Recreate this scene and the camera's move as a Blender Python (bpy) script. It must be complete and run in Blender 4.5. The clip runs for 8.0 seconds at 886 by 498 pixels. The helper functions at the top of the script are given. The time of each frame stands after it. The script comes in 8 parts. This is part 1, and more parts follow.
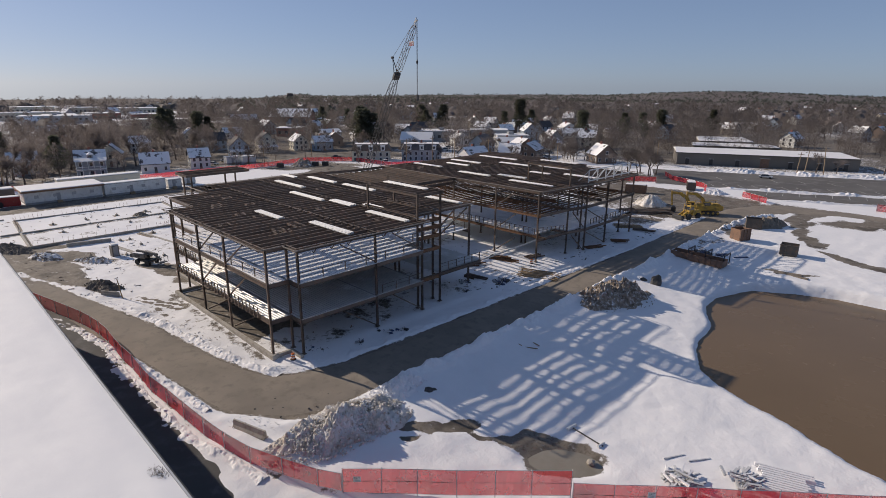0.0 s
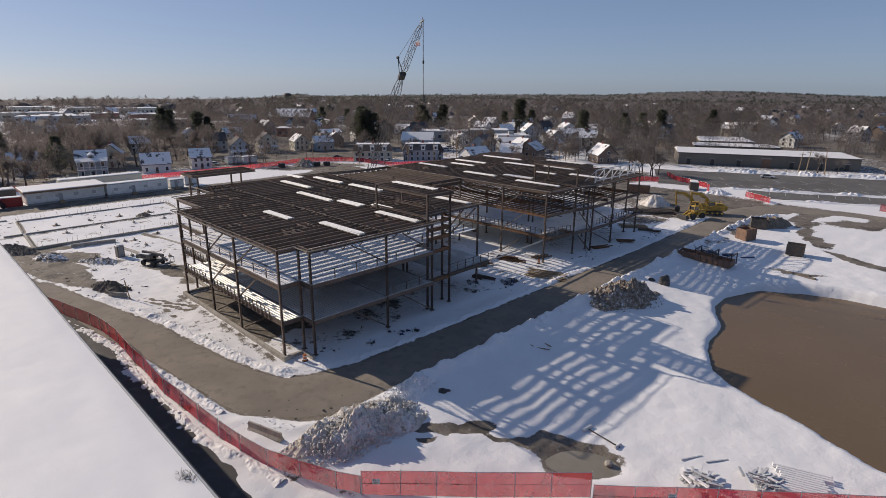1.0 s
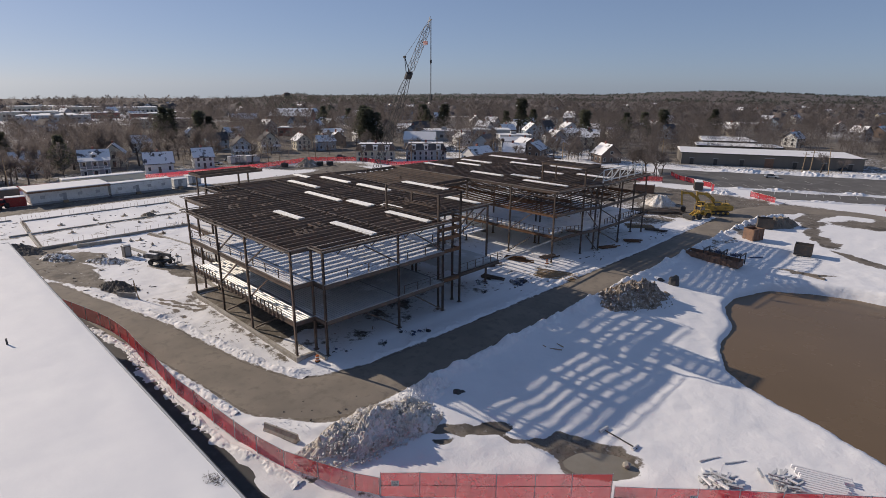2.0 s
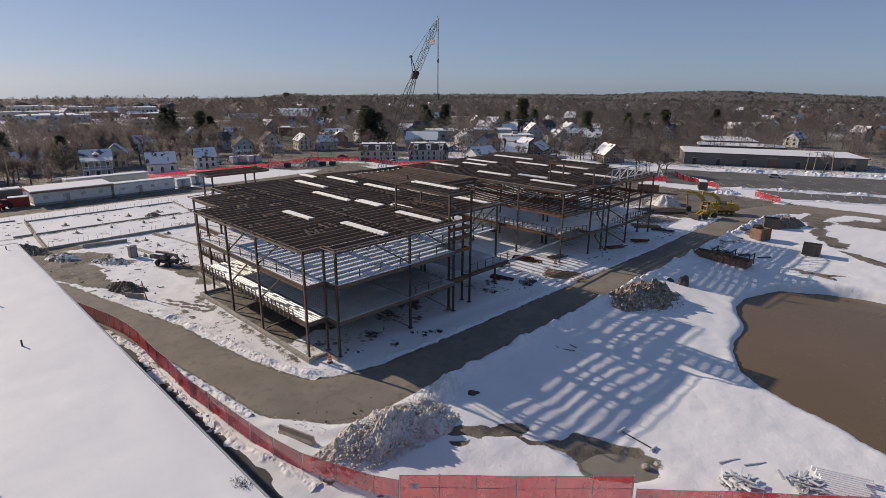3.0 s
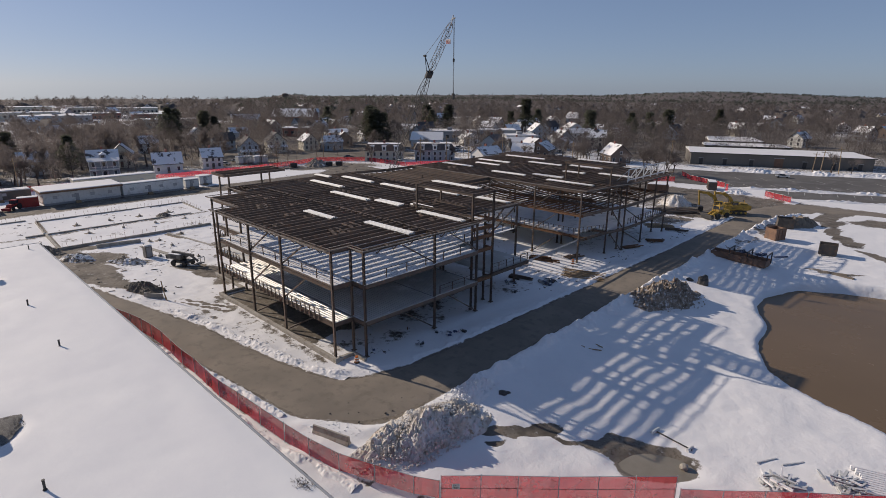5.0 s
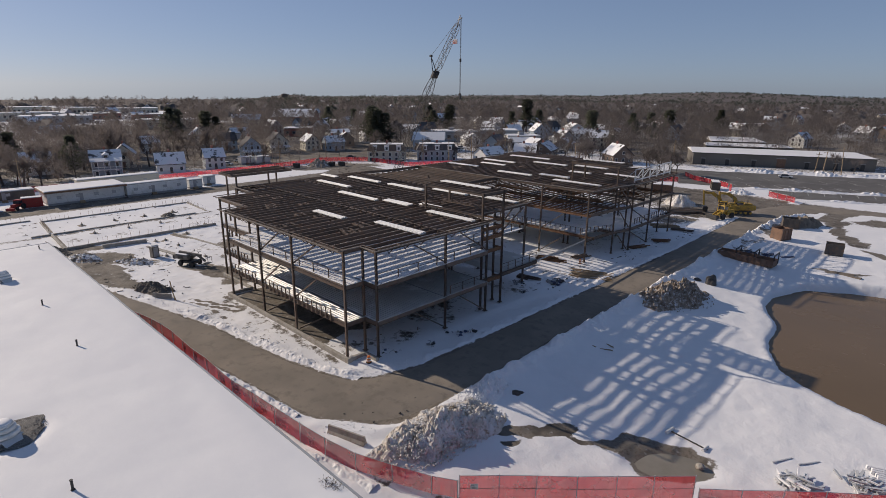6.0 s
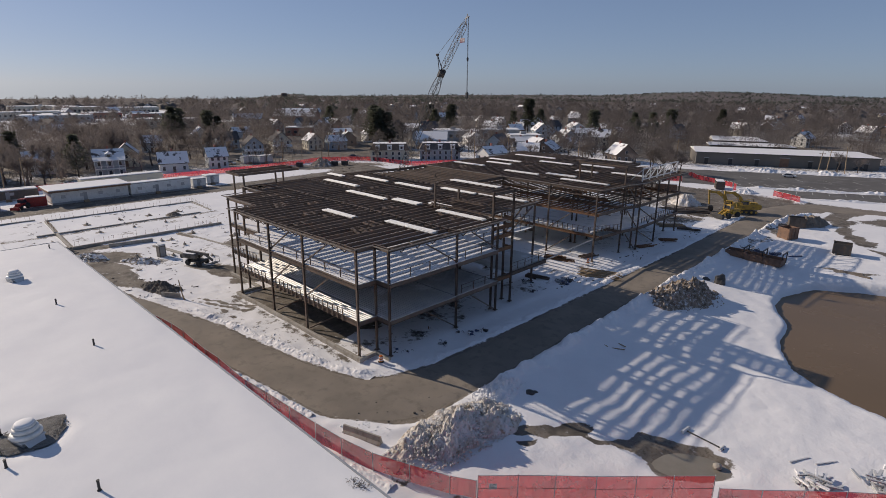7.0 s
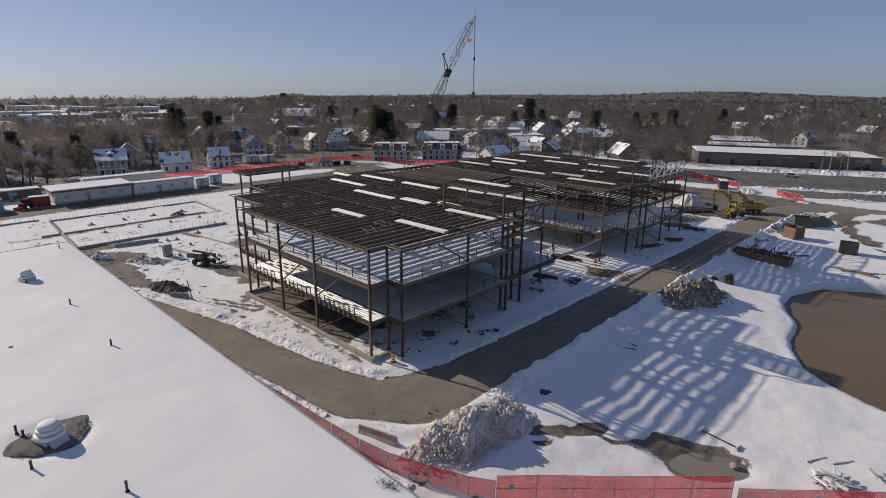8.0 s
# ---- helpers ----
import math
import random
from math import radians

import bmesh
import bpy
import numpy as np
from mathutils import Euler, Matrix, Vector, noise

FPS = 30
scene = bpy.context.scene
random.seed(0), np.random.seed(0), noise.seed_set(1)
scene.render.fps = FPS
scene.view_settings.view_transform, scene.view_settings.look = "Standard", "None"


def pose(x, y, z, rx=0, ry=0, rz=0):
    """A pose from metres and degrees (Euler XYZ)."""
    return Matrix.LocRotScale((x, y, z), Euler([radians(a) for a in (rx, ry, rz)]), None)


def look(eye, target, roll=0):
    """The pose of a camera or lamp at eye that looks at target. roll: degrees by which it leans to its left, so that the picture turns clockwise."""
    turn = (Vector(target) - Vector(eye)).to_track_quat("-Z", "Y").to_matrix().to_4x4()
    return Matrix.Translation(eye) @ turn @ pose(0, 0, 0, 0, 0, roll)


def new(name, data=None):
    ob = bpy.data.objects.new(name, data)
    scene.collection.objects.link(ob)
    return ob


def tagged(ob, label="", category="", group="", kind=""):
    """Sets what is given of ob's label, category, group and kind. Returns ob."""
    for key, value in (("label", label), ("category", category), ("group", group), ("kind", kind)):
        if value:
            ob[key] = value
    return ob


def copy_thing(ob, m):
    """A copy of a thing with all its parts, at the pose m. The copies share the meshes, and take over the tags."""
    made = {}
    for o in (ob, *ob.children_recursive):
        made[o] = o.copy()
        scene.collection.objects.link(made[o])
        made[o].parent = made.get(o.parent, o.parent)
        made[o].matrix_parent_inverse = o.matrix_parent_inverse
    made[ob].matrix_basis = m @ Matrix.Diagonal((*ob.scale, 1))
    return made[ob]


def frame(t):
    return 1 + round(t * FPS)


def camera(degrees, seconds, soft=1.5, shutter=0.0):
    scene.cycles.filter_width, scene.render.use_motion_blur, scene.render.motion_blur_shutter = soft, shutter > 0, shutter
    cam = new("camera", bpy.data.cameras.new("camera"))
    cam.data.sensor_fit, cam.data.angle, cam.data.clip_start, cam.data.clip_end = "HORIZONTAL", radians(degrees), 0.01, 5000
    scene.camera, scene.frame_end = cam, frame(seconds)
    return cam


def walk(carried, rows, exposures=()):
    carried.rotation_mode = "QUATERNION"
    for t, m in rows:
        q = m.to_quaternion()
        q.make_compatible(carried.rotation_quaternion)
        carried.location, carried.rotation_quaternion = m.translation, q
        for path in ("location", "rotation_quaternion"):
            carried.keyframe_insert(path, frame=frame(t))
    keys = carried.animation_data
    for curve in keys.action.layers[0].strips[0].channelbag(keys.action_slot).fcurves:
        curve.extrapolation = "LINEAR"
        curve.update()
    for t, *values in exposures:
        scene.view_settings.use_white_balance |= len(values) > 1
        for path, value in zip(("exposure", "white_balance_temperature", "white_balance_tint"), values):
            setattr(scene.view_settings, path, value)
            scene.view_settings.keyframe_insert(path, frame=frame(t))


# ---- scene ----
# camera and flight
cam = camera(77.6, 8.0, soft=0.6)
PATH = [
    (0, (0.308, 0.389, 30.605), (-1.044, 1.749, 30.037), 0.4),
    (0.5, (-0.386, -0.121, 30.588), (-1.736, 1.241, 30.02), 0.4),
    (1, (-1.065, -0.656, 30.604), (-2.411, 0.71, 30.036), 0.4),
    (1.5, (-1.711, -1.159, 30.609), (-3.056, 0.208, 30.04), 0.43),
    (3, (-3.867, -2.49, 30.472), (-5.207, -1.119, 29.903), 0.45),
    (3.5, (-4.532, -2.967, 30.383), (-5.872, -1.595, 29.815), 0.45),
    (4, (-5.217, -3.513, 30.305), (-6.556, -2.14, 29.738), 0.45),
    (4.5, (-5.868, -4.066, 30.229), (-7.206, -2.692, 29.662), 0.45),
    (6, (-7.535, -5.639, 30.106), (-8.869, -4.261, 29.541), 0.48),
    (6.5, (-8.109, -6.111, 30.062), (-9.443, -4.732, 29.495), 0.5),
    (7, (-8.723, -6.538, 29.989), (-10.056, -5.158, 29.422), 0.5),
    (7.5, (-9.339, -6.992, 29.932), (-10.669, -5.611, 29.364), 0.5),
    (8, (-9.922, -7.517, 29.895), (-11.251, -6.134, 29.328), 0.5),
]
walk(cam, [(t, look(eye, target, roll)) for t, eye, target, roll in PATH], exposures=((0.0, 0.16), (4.0, 0.07), (8.0, 0.0)))

# sky, sun and exposure
SUN_ELEV = 25.1
SUN_FROM = Vector((-1, -0.28, 0)).normalized()
world = bpy.data.worlds.new("world")
scene.world = world
world.use_nodes = True
wn = world.node_tree.nodes
sky = wn.new("ShaderNodeTexSky")
sky.sky_type = "NISHITA"
sky.sun_disc = False
sky.sun_elevation = radians(SUN_ELEV)
sky.sun_rotation = math.atan2(SUN_FROM.x, SUN_FROM.y)
sky.air_density, sky.dust_density, sky.ozone_density = 0.65, 0.4, 2.5
wn["Background"].inputs["Strength"].default_value = 0.15
tint = wn.new("ShaderNodeMix")
tint.data_type, tint.blend_type = "RGBA", "MULTIPLY"
tint.inputs["Factor"].default_value = 1.0
soften = wn.new("ShaderNodeGamma")
soften.inputs["Gamma"].default_value = 0.5
world.node_tree.links.new(sky.outputs[0], soften.inputs["Color"])
world.node_tree.links.new(soften.outputs[0], tint.inputs[6])
tint.inputs[7].default_value = (0.85, 0.95, 1.20, 1)
world.node_tree.links.new(tint.outputs[2], wn["Background"].inputs["Color"])
sun_data = bpy.data.lights.new("sun", "SUN")
sun_data.energy, sun_data.angle, sun_data.color = 4.1, radians(0.53), (1.0, 0.85, 0.70)
sun = new("sun", sun_data)
to_sun = SUN_FROM * math.cos(radians(SUN_ELEV)) + Vector((0, 0, math.sin(radians(SUN_ELEV))))
sun.matrix_world = look((0, 0, 200), Vector((0, 0, 200)) - to_sun)
# ---- materials ----
def surface(name, c1, c2, scale=1.0, rough=0.8, metal=0.0, bump=0.3, bump_scale=None, detail_c=None, detail_scale=12.0,
            vary=0.0, dist=0.05, spec=0.4, streak=None):
    """A procedural surface: two colours at a large scale, a third in small stains, fine relief."""
    m = bpy.data.materials.new(name)
    m.use_nodes = True
    nt = m.node_tree
    n, l = nt.nodes, nt.links
    bs = n["Principled BSDF"]
    geo = n.new("ShaderNodeNewGeometry")
    pos = geo.outputs["Position"]
    if streak:
        mp = n.new("ShaderNodeMapping")
        mp.inputs["Scale"].default_value = streak
        l.new(pos, mp.inputs["Vector"])
        pos = mp.outputs[0]
    def tex(s, det=5.0, r=0.6):
        t = n.new("ShaderNodeTexNoise")
        t.inputs["Scale"].default_value = s
        t.inputs["Detail"].default_value = det
        t.inputs["Roughness"].default_value = r
        l.new(pos, t.inputs["Vector"])
        return t.outputs["Fac"]
    def ramp(v, a, b):
        r = n.new("ShaderNodeMapRange")
        r.inputs["From Min"].default_value, r.inputs["From Max"].default_value = a, b
        l.new(v, r.inputs["Value"])
        return r.outputs[0]
    def mix(f, a, b):
        x = n.new("ShaderNodeMix")
        x.data_type = "RGBA"
        l.new(f, x.inputs["Factor"])
        for s, v in (("A", a), ("B", b)):
            i = [q for q in x.inputs if q.name == s and q.type == "RGBA"][0]
            if isinstance(v, tuple):
                i.default_value = (*v, 1)
            else:
                l.new(v, i)
        return [q for q in x.outputs if q.type == "RGBA"][0]
    col = mix(ramp(tex(scale), 0.35, 0.65), c1, c2)
    if detail_c:
        col = mix(ramp(tex(detail_scale), 0.52, 0.7), col, detail_c)
    if vary:
        oi = n.new("ShaderNodeObjectInfo")
        hs = n.new("ShaderNodeHueSaturation")
        l.new(col, hs.inputs["Color"])
        r = n.new("ShaderNodeMapRange")
        r.inputs["To Min"].default_value, r.inputs["To Max"].default_value = 1 - vary, 1 + vary
        l.new(oi.outputs["Random"], r.inputs["Value"])
        l.new(r.outputs[0], hs.inputs["Value"])
        col = hs.outputs[0]
    l.new(col, bs.inputs["Base Color"])
    rr = n.new("ShaderNodeMapRange")
    rr.inputs["To Min"].default_value, rr.inputs["To Max"].default_value = max(0.05, rough - 0.12), min(1, rough + 0.12)
    l.new(tex(scale * 4), rr.inputs["Value"])
    l.new(rr.outputs[0], bs.inputs["Roughness"])
    bs.inputs["Metallic"].default_value = metal
    bs.inputs["Specular IOR Level"].default_value = spec
    if bump:
        b = n.new("ShaderNodeBump")
        b.inputs["Strength"].default_value, b.inputs["Distance"].default_value = bump, dist
        l.new(tex(bump_scale or scale * 6, 6.0, 0.65), b.inputs["Height"])
        l.new(b.outputs[0], bs.inputs["Normal"])
    return m


SNOW = surface("snow", (0.80, 0.80, 0.81), (0.74, 0.745, 0.76), 0.4, 0.75, bump=0.35, bump_scale=3.0, dist=0.08, spec=0.25)
SNOW_ROOF = surface("snow_roof", (0.80, 0.80, 0.80), (0.76, 0.76, 0.77), 0.25, 0.7, bump=0.25, bump_scale=1.6, dist=0.06, spec=0.25)
SNOW_DIRTY = surface("snow_dirty", (0.74, 0.73, 0.72), (0.58, 0.53, 0.46), 0.7, 0.85, bump=0.7, bump_scale=7, detail_c=(0.36, 0.30, 0.22), detail_scale=2.6, dist=0.12)
DEBRIS = surface("debris", (0.14, 0.105, 0.075), (0.36, 0.30, 0.24), 1.6, 0.9, bump=0.8, bump_scale=6, detail_c=(0.66, 0.65, 0.64), detail_scale=2.6, dist=0.15)
ROAD = surface("road_dirt", (0.185, 0.162, 0.134), (0.245, 0.213, 0.174), 0.2, 0.9, bump=0.4, bump_scale=7, detail_c=(0.165, 0.145, 0.12), detail_scale=0.9, dist=0.02)
ASPHALT = surface("asphalt", (0.055, 0.055, 0.056), (0.075, 0.073, 0.070), 0.15, 0.85, bump=0.25, bump_scale=14, detail_c=(0.10, 0.10, 0.10), detail_scale=0.5, dist=0.01)
ASPHALT_OLD = surface("asphalt_old", (0.095, 0.09, 0.086), (0.135, 0.13, 0.122), 0.06, 0.85, bump=0.2, bump_scale=8, detail_c=(0.17, 0.165, 0.16), detail_scale=0.25, dist=0.01)
DARK_EARTH = surface("dark_earth", (0.115, 0.102, 0.088), (0.17, 0.152, 0.13), 0.8, 0.85, bump=0.6, bump_scale=5, detail_c=(0.19, 0.17, 0.145), detail_scale=2.2, dist=0.08)
MUD = surface("mud", (0.17, 0.14, 0.108), (0.225, 0.19, 0.148), 0.6, 0.7, bump=0.5, bump_scale=4, dist=0.06)
EDGE_STEEL = surface("edge_angle_steel", (0.30, 0.265, 0.225), (0.22, 0.185, 0.155), 0.9, 0.6, bump=0.1, bump_scale=9, vary=0.15, dist=0.004)
STEEL = surface("primed_steel", (0.115, 0.088, 0.071), (0.160, 0.122, 0.097), 0.9, 0.7, bump=0.15, bump_scale=9, detail_c=(0.20, 0.125, 0.08), detail_scale=1.6, vary=0.25, dist=0.004)
STEEL_RUST = surface("rusty_steel", (0.20, 0.105, 0.055), (0.135, 0.075, 0.045), 0.8, 0.8, bump=0.2, bump_scale=9, detail_c=(0.26, 0.15, 0.08), detail_scale=3, vary=0.2, dist=0.004)
SNOWED_GALV = surface("frosted_deck", (0.62, 0.63, 0.63), (0.52, 0.54, 0.55), 0.7, 0.75, metal=0.0, bump=0.1, bump_scale=12, dist=0.003, spec=0.25)
# one deck metal in two tones: duller for the shaded bays
DECK_SHADE = surface("deck_shaded", (0.60, 0.59, 0.565), (0.50, 0.50, 0.49), 0.6, 0.55, metal=0.12, bump=0.1, bump_scale=12, dist=0.003)
# brighter, glossier tone with the sunlight put in, for the sunlit strip
GALV_BRIGHT = surface("galvanised_sunlit_deck", (0.72, 0.72, 0.71), (0.62, 0.63, 0.63), 0.9, 0.6, metal=0.32, bump=0.15, bump_scale=3, dist=0.01)
FLUTE_SLUSH = surface("deck_flute_slush", (0.40, 0.40, 0.405), (0.22, 0.225, 0.23), 0.35, 0.7, metal=0.1, bump=0.1, bump_scale=8, detail_c=(0.72, 0.72, 0.73), detail_scale=0.5, dist=0.004)
RIB_DARK = surface("deck_flute", (0.33, 0.335, 0.34), (0.25, 0.255, 0.26), 0.8, 0.6, metal=0.2, bump=0.1, bump_scale=12, dist=0.003)
SHEET = surface("new_deck_sheet", (0.78, 0.78, 0.76), (0.70, 0.70, 0.69), 1.5, 0.5, metal=0.1, bump=0.1, bump_scale=10, dist=0.003)
CONCRETE = surface("concrete", (0.40, 0.38, 0.34), (0.31, 0.29, 0.255), 0.8, 0.85, bump=0.3, bump_scale=6, detail_c=(0.24, 0.21, 0.17), detail_scale=1.5, dist=0.01)
WHITE_PAINT = surface("white_paint", (0.74, 0.74, 0.72), (0.66, 0.66, 0.64), 0.6, 0.55, bump=0.05, detail_c=(0.55, 0.54, 0.50), detail_scale=1.0, vary=0.08)
GREY_PAINT = surface("grey_paint", (0.36, 0.365, 0.37), (0.30, 0.305, 0.31), 0.6, 0.55, bump=0.05, vary=0.1)
WHITE_STEEL = surface("galvanised_truss", (0.62, 0.63, 0.63), (0.52, 0.53, 0.54), 1.0, 0.5, metal=0.2, bump=0.05)
TRIM = surface("metal_trim", (0.46, 0.47, 0.48), (0.38, 0.39, 0.40), 0.5, 0.45, metal=0.5, bump=0.05)
GRAVEL = surface("roof_gravel", (0.10, 0.098, 0.092), (0.24, 0.23, 0.215), 16.0, 0.9, bump=1.0, bump_scale=18, dist=0.05)
PEBBLE = surface("roof_pebble", (0.30, 0.26, 0.21), (0.10, 0.09, 0.08), 9.0, 0.9, bump=0.3, bump_scale=20)
RUBBER = surface("dark_rubber", (0.03, 0.03, 0.03), (0.045, 0.043, 0.04), 2, 0.8, bump=0.1)
BLACK = surface("black_metal", (0.035, 0.035, 0.037), (0.055, 0.052, 0.05), 1.5, 0.5, bump=0.05)
YELLOW = surface("machine_yellow", (0.50, 0.32, 0.055), (0.40, 0.25, 0.05), 0.8, 0.6, bump=0.1, detail_c=(0.16, 0.12, 0.06), detail_scale=1.2)
RED_PAINT = surface("red_paint", (0.38, 0.04, 0.035), (0.30, 0.035, 0.03), 0.8, 0.5, bump=0.05, detail_c=(0.2, 0.06, 0.05), detail_scale=2)
ORANGE = surface("orange_plastic", (0.60, 0.17, 0.04), (0.52, 0.14, 0.03), 2, 0.5, bump=0.02)
BLUE_TARP = surface("blue_plastic", (0.07, 0.09, 0.17), (0.05, 0.06, 0.11), 1.5, 0.5, bump=0.2)
TIMBER = surface("timber", (0.36, 0.27, 0.17), (0.28, 0.20, 0.12), 1.5, 0.8, bump=0.2, streak=(1, 6, 6), vary=0.2)
BROWN_BIN = surface("rusty_bin", (0.19, 0.115, 0.08), (0.26, 0.155, 0.10), 0.7, 0.75, bump=0.2, detail_c=(0.12, 0.09, 0.075), detail_scale=2)
DARK_BIN = surface("dark_bin", (0.085, 0.077, 0.07), (0.12, 0.105, 0.09), 0.9, 0.7, bump=0.15, detail_c=(0.17, 0.11, 0.075), detail_scale=1.5)
WATER = surface("muddy_water", (0.155, 0.11, 0.067), (0.175, 0.124, 0.076), 0.05, 0.25, bump=0.03, bump_scale=1.2, dist=0.02, spec=0.12)
PUDDLE = surface("puddle_water", (0.25, 0.23, 0.19), (0.21, 0.19, 0.15), 0.5, 0.22, bump=0.03, bump_scale=1.5, dist=0.02, spec=0.4)
BARK = surface("bare_bark", (0.095, 0.075, 0.062), (0.14, 0.115, 0.098), 0.05, 0.95, bump=0, vary=0.3)
TWIGS = surface("bare_twigs", (0.168, 0.146, 0.136), (0.212, 0.186, 0.172), 0.03, 0.95, bump=0, vary=0.3)
NEEDLES = surface("pine_needles", (0.11, 0.12, 0.09), (0.15, 0.155, 0.115), 0.15, 0.9, bump=0, vary=0.3)
# lighter, greyer base than the near twigs, standing in for distance haze
FARWOOD = surface("far_woods", (0.20, 0.18, 0.17), (0.25, 0.222, 0.207), 0.008, 0.95, bump=0)
CANOPY = surface("far_canopy", (0.128, 0.108, 0.103), (0.100, 0.087, 0.081), 0.012, 0.95, bump=0.6, bump_scale=0.35, detail_c=(0.085, 0.088, 0.072), detail_scale=0.006, dist=1.0)
# base colour lifted to take in the haze of distance
FARPINE = surface("far_pines", (0.09, 0.10, 0.085), (0.12, 0.125, 0.105), 0.01, 0.95, bump=0)
SIDING = [surface("siding_" + k, c, tuple(v * 0.88 for v in c), 0.5, 0.75, bump=0.1, streak=(0.5, 0.5, 12), vary=0.1)
          for k, c in (("white", (0.66, 0.66, 0.64)), ("cream", (0.58, 0.54, 0.44)), ("grey", (0.34, 0.36, 0.38)), ("blue", (0.33, 0.40, 0.47)),
                       ("brown", (0.20, 0.15, 0.12)), ("red", (0.26, 0.11, 0.09)))]
SHINGLE = surface("roof_shingle", (0.07, 0.068, 0.07), (0.11, 0.10, 0.10), 0.5, 0.9, bump=0.2, vary=0.3, detail_c=(0.15, 0.13, 0.12), detail_scale=1)
GLASS = surface("dark_glass", (0.03, 0.035, 0.045), (0.05, 0.055, 0.065), 0.3, 0.12, bump=0, spec=0.5)
METAL_WALL = surface("warehouse_wall", (0.135, 0.125, 0.112), (0.175, 0.163, 0.148), 0.1, 0.7, bump=0.1, streak=(1, 1, 0.2), detail_c=(0.16, 0.15, 0.14), detail_scale=0.4)
PAINT_LINE = surface("line_paint", (0.5, 0.5, 0.48), (0.34, 0.34, 0.33), 1.5, 0.8, bump=0)
ROCK = surface("rock", (0.06, 0.058, 0.055), (0.10, 0.095, 0.09), 1.5, 0.9, bump=0.5, bump_scale=5)
LETTER = surface("dark_lettering", (0.03, 0.03, 0.03), (0.04, 0.04, 0.04), 1, 0.7, bump=0)


def fabric(name, c1, c2):
    m = surface(name, c1, c2, 0.6, 0.8, bump=0.3, bump_scale=2.5, dist=0.05, spec=0.15)
    n, l = m.node_tree.nodes, m.node_tree.links
    tr = n.new("ShaderNodeBsdfTranslucent")
    tr.inputs["Color"].default_value = (*c1, 1)
    mx = n.new("ShaderNodeMixShader")
    mx.inputs[0].default_value = 0.45
    l.new(n["Principled BSDF"].outputs[0], mx.inputs[1])
    l.new(tr.outputs[0], mx.inputs[2])
    see = n.new("ShaderNodeBsdfTransparent")
    mesh_mix = n.new("ShaderNodeMixShader")
    mesh_mix.inputs[0].default_value = 0.46
    l.new(mx.outputs[0], mesh_mix.inputs[1])
    l.new(see.outputs[0], mesh_mix.inputs[2])
    l.new(mesh_mix.outputs[0], n["Material Output"].inputs["Surface"])
    return m


def see_through(m, share):
    """Lets light through thin twigs and needles, as their round shapes would scatter it."""
    n, l = m.node_tree.nodes, m.node_tree.links
    tr = n.new("ShaderNodeBsdfTranslucent")
    l.new(n["Principled BSDF"].inputs["Base Color"].links[0].from_socket, tr.inputs["Color"])
    mx = n.new("ShaderNodeMixShader")
    mx.inputs[0].default_value = share
    l.new(n["Principled BSDF"].outputs[0], mx.inputs[1])
    l.new(tr.outputs[0], mx.inputs[2])
    l.new(mx.outputs[0], n["Material Output"].inputs["Surface"])


for leafy, share in ((TWIGS, 0.5), (FARWOOD, 0.5), (NEEDLES, 0.65), (FARPINE, 0.6)):
    see_through(leafy, share)

RED_FABRIC = fabric("red_windscreen", (0.68, 0.09, 0.105), (0.60, 0.075, 0.09))


def snowy(name, under, cover=0.5, scale=0.5, sharp=0.08):
    """Snow lying in patches over another surface, by the upward slope and a noise."""
    m = under.copy()
    m.name = name
    n, l = m.node_tree.nodes, m.node_tree.links
    bs = n["Principled BSDF"]
    src = bs.inputs["Base Color"].links[0].from_socket
    geo = n.new("ShaderNodeNewGeometry")
    t = n.new("ShaderNodeTexNoise")
    t.inputs["Scale"].default_value, t.inputs["Detail"].default_value, t.inputs["Roughness"].default_value = scale, 6, 0.6
    l.new(geo.outputs["Position"], t.inputs["Vector"])
    r = n.new("ShaderNodeMapRange")
    thr = 0.5 + (0.5 - cover) * 0.55
    r.inputs["From Min"].default_value, r.inputs["From Max"].default_value = thr - sharp, thr + sharp
    l.new(t.outputs["Fac"], r.inputs["Value"])
    sep = n.new("ShaderNodeSeparateXYZ")
    l.new(geo.outputs["True Normal"], sep.inputs[0])
    up = n.new("ShaderNodeMapRange")
    up.inputs["From Min"].default_value, up.inputs["From Max"].default_value = 0.35, 0.55
    l.new(sep.outputs["Z"], up.inputs["Value"])
    mu = n.new("ShaderNodeMath")
    mu.operation = "MULTIPLY"
    l.new(r.outputs[0], mu.inputs[0])
    l.new(up.outputs[0], mu.inputs[1])
    x = n.new("ShaderNodeMix")
    x.data_type = "RGBA"
    l.new(mu.outputs[0], x.inputs["Factor"])
    a = [q for q in x.inputs if q.name == "A" and q.type == "RGBA"][0]
    b = [q for q in x.inputs if q.name == "B" and q.type == "RGBA"][0]
    l.new(src, a)
    b.default_value = (0.79, 0.79, 0.80, 1)
    l.new([q for q in x.outputs if q.type == "RGBA"][0], bs.inputs["Base Color"])
    return m


SHINGLE_SNOW = snowy("shingle_with_snow", SHINGLE, 0.66, 0.35, 0.03)
DECK_SNOW = snowy("deck_with_snow", SNOWED_GALV, 0.72, 0.35, 0.05)
# shaded and sunlit copies of the same snowy deck
DECK_THIN = snowy("deck_thin_snow", DECK_SHADE, 0.3, 0.3, 0.06)
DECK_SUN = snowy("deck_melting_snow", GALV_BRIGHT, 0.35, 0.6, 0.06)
PILE_SNOW = snowy("pile_with_snow", DEBRIS, 0.28, 0.9, 0.05)
MUD_SNOW = snowy("mud_with_snow", MUD, 0.55, 0.8, 0.05)


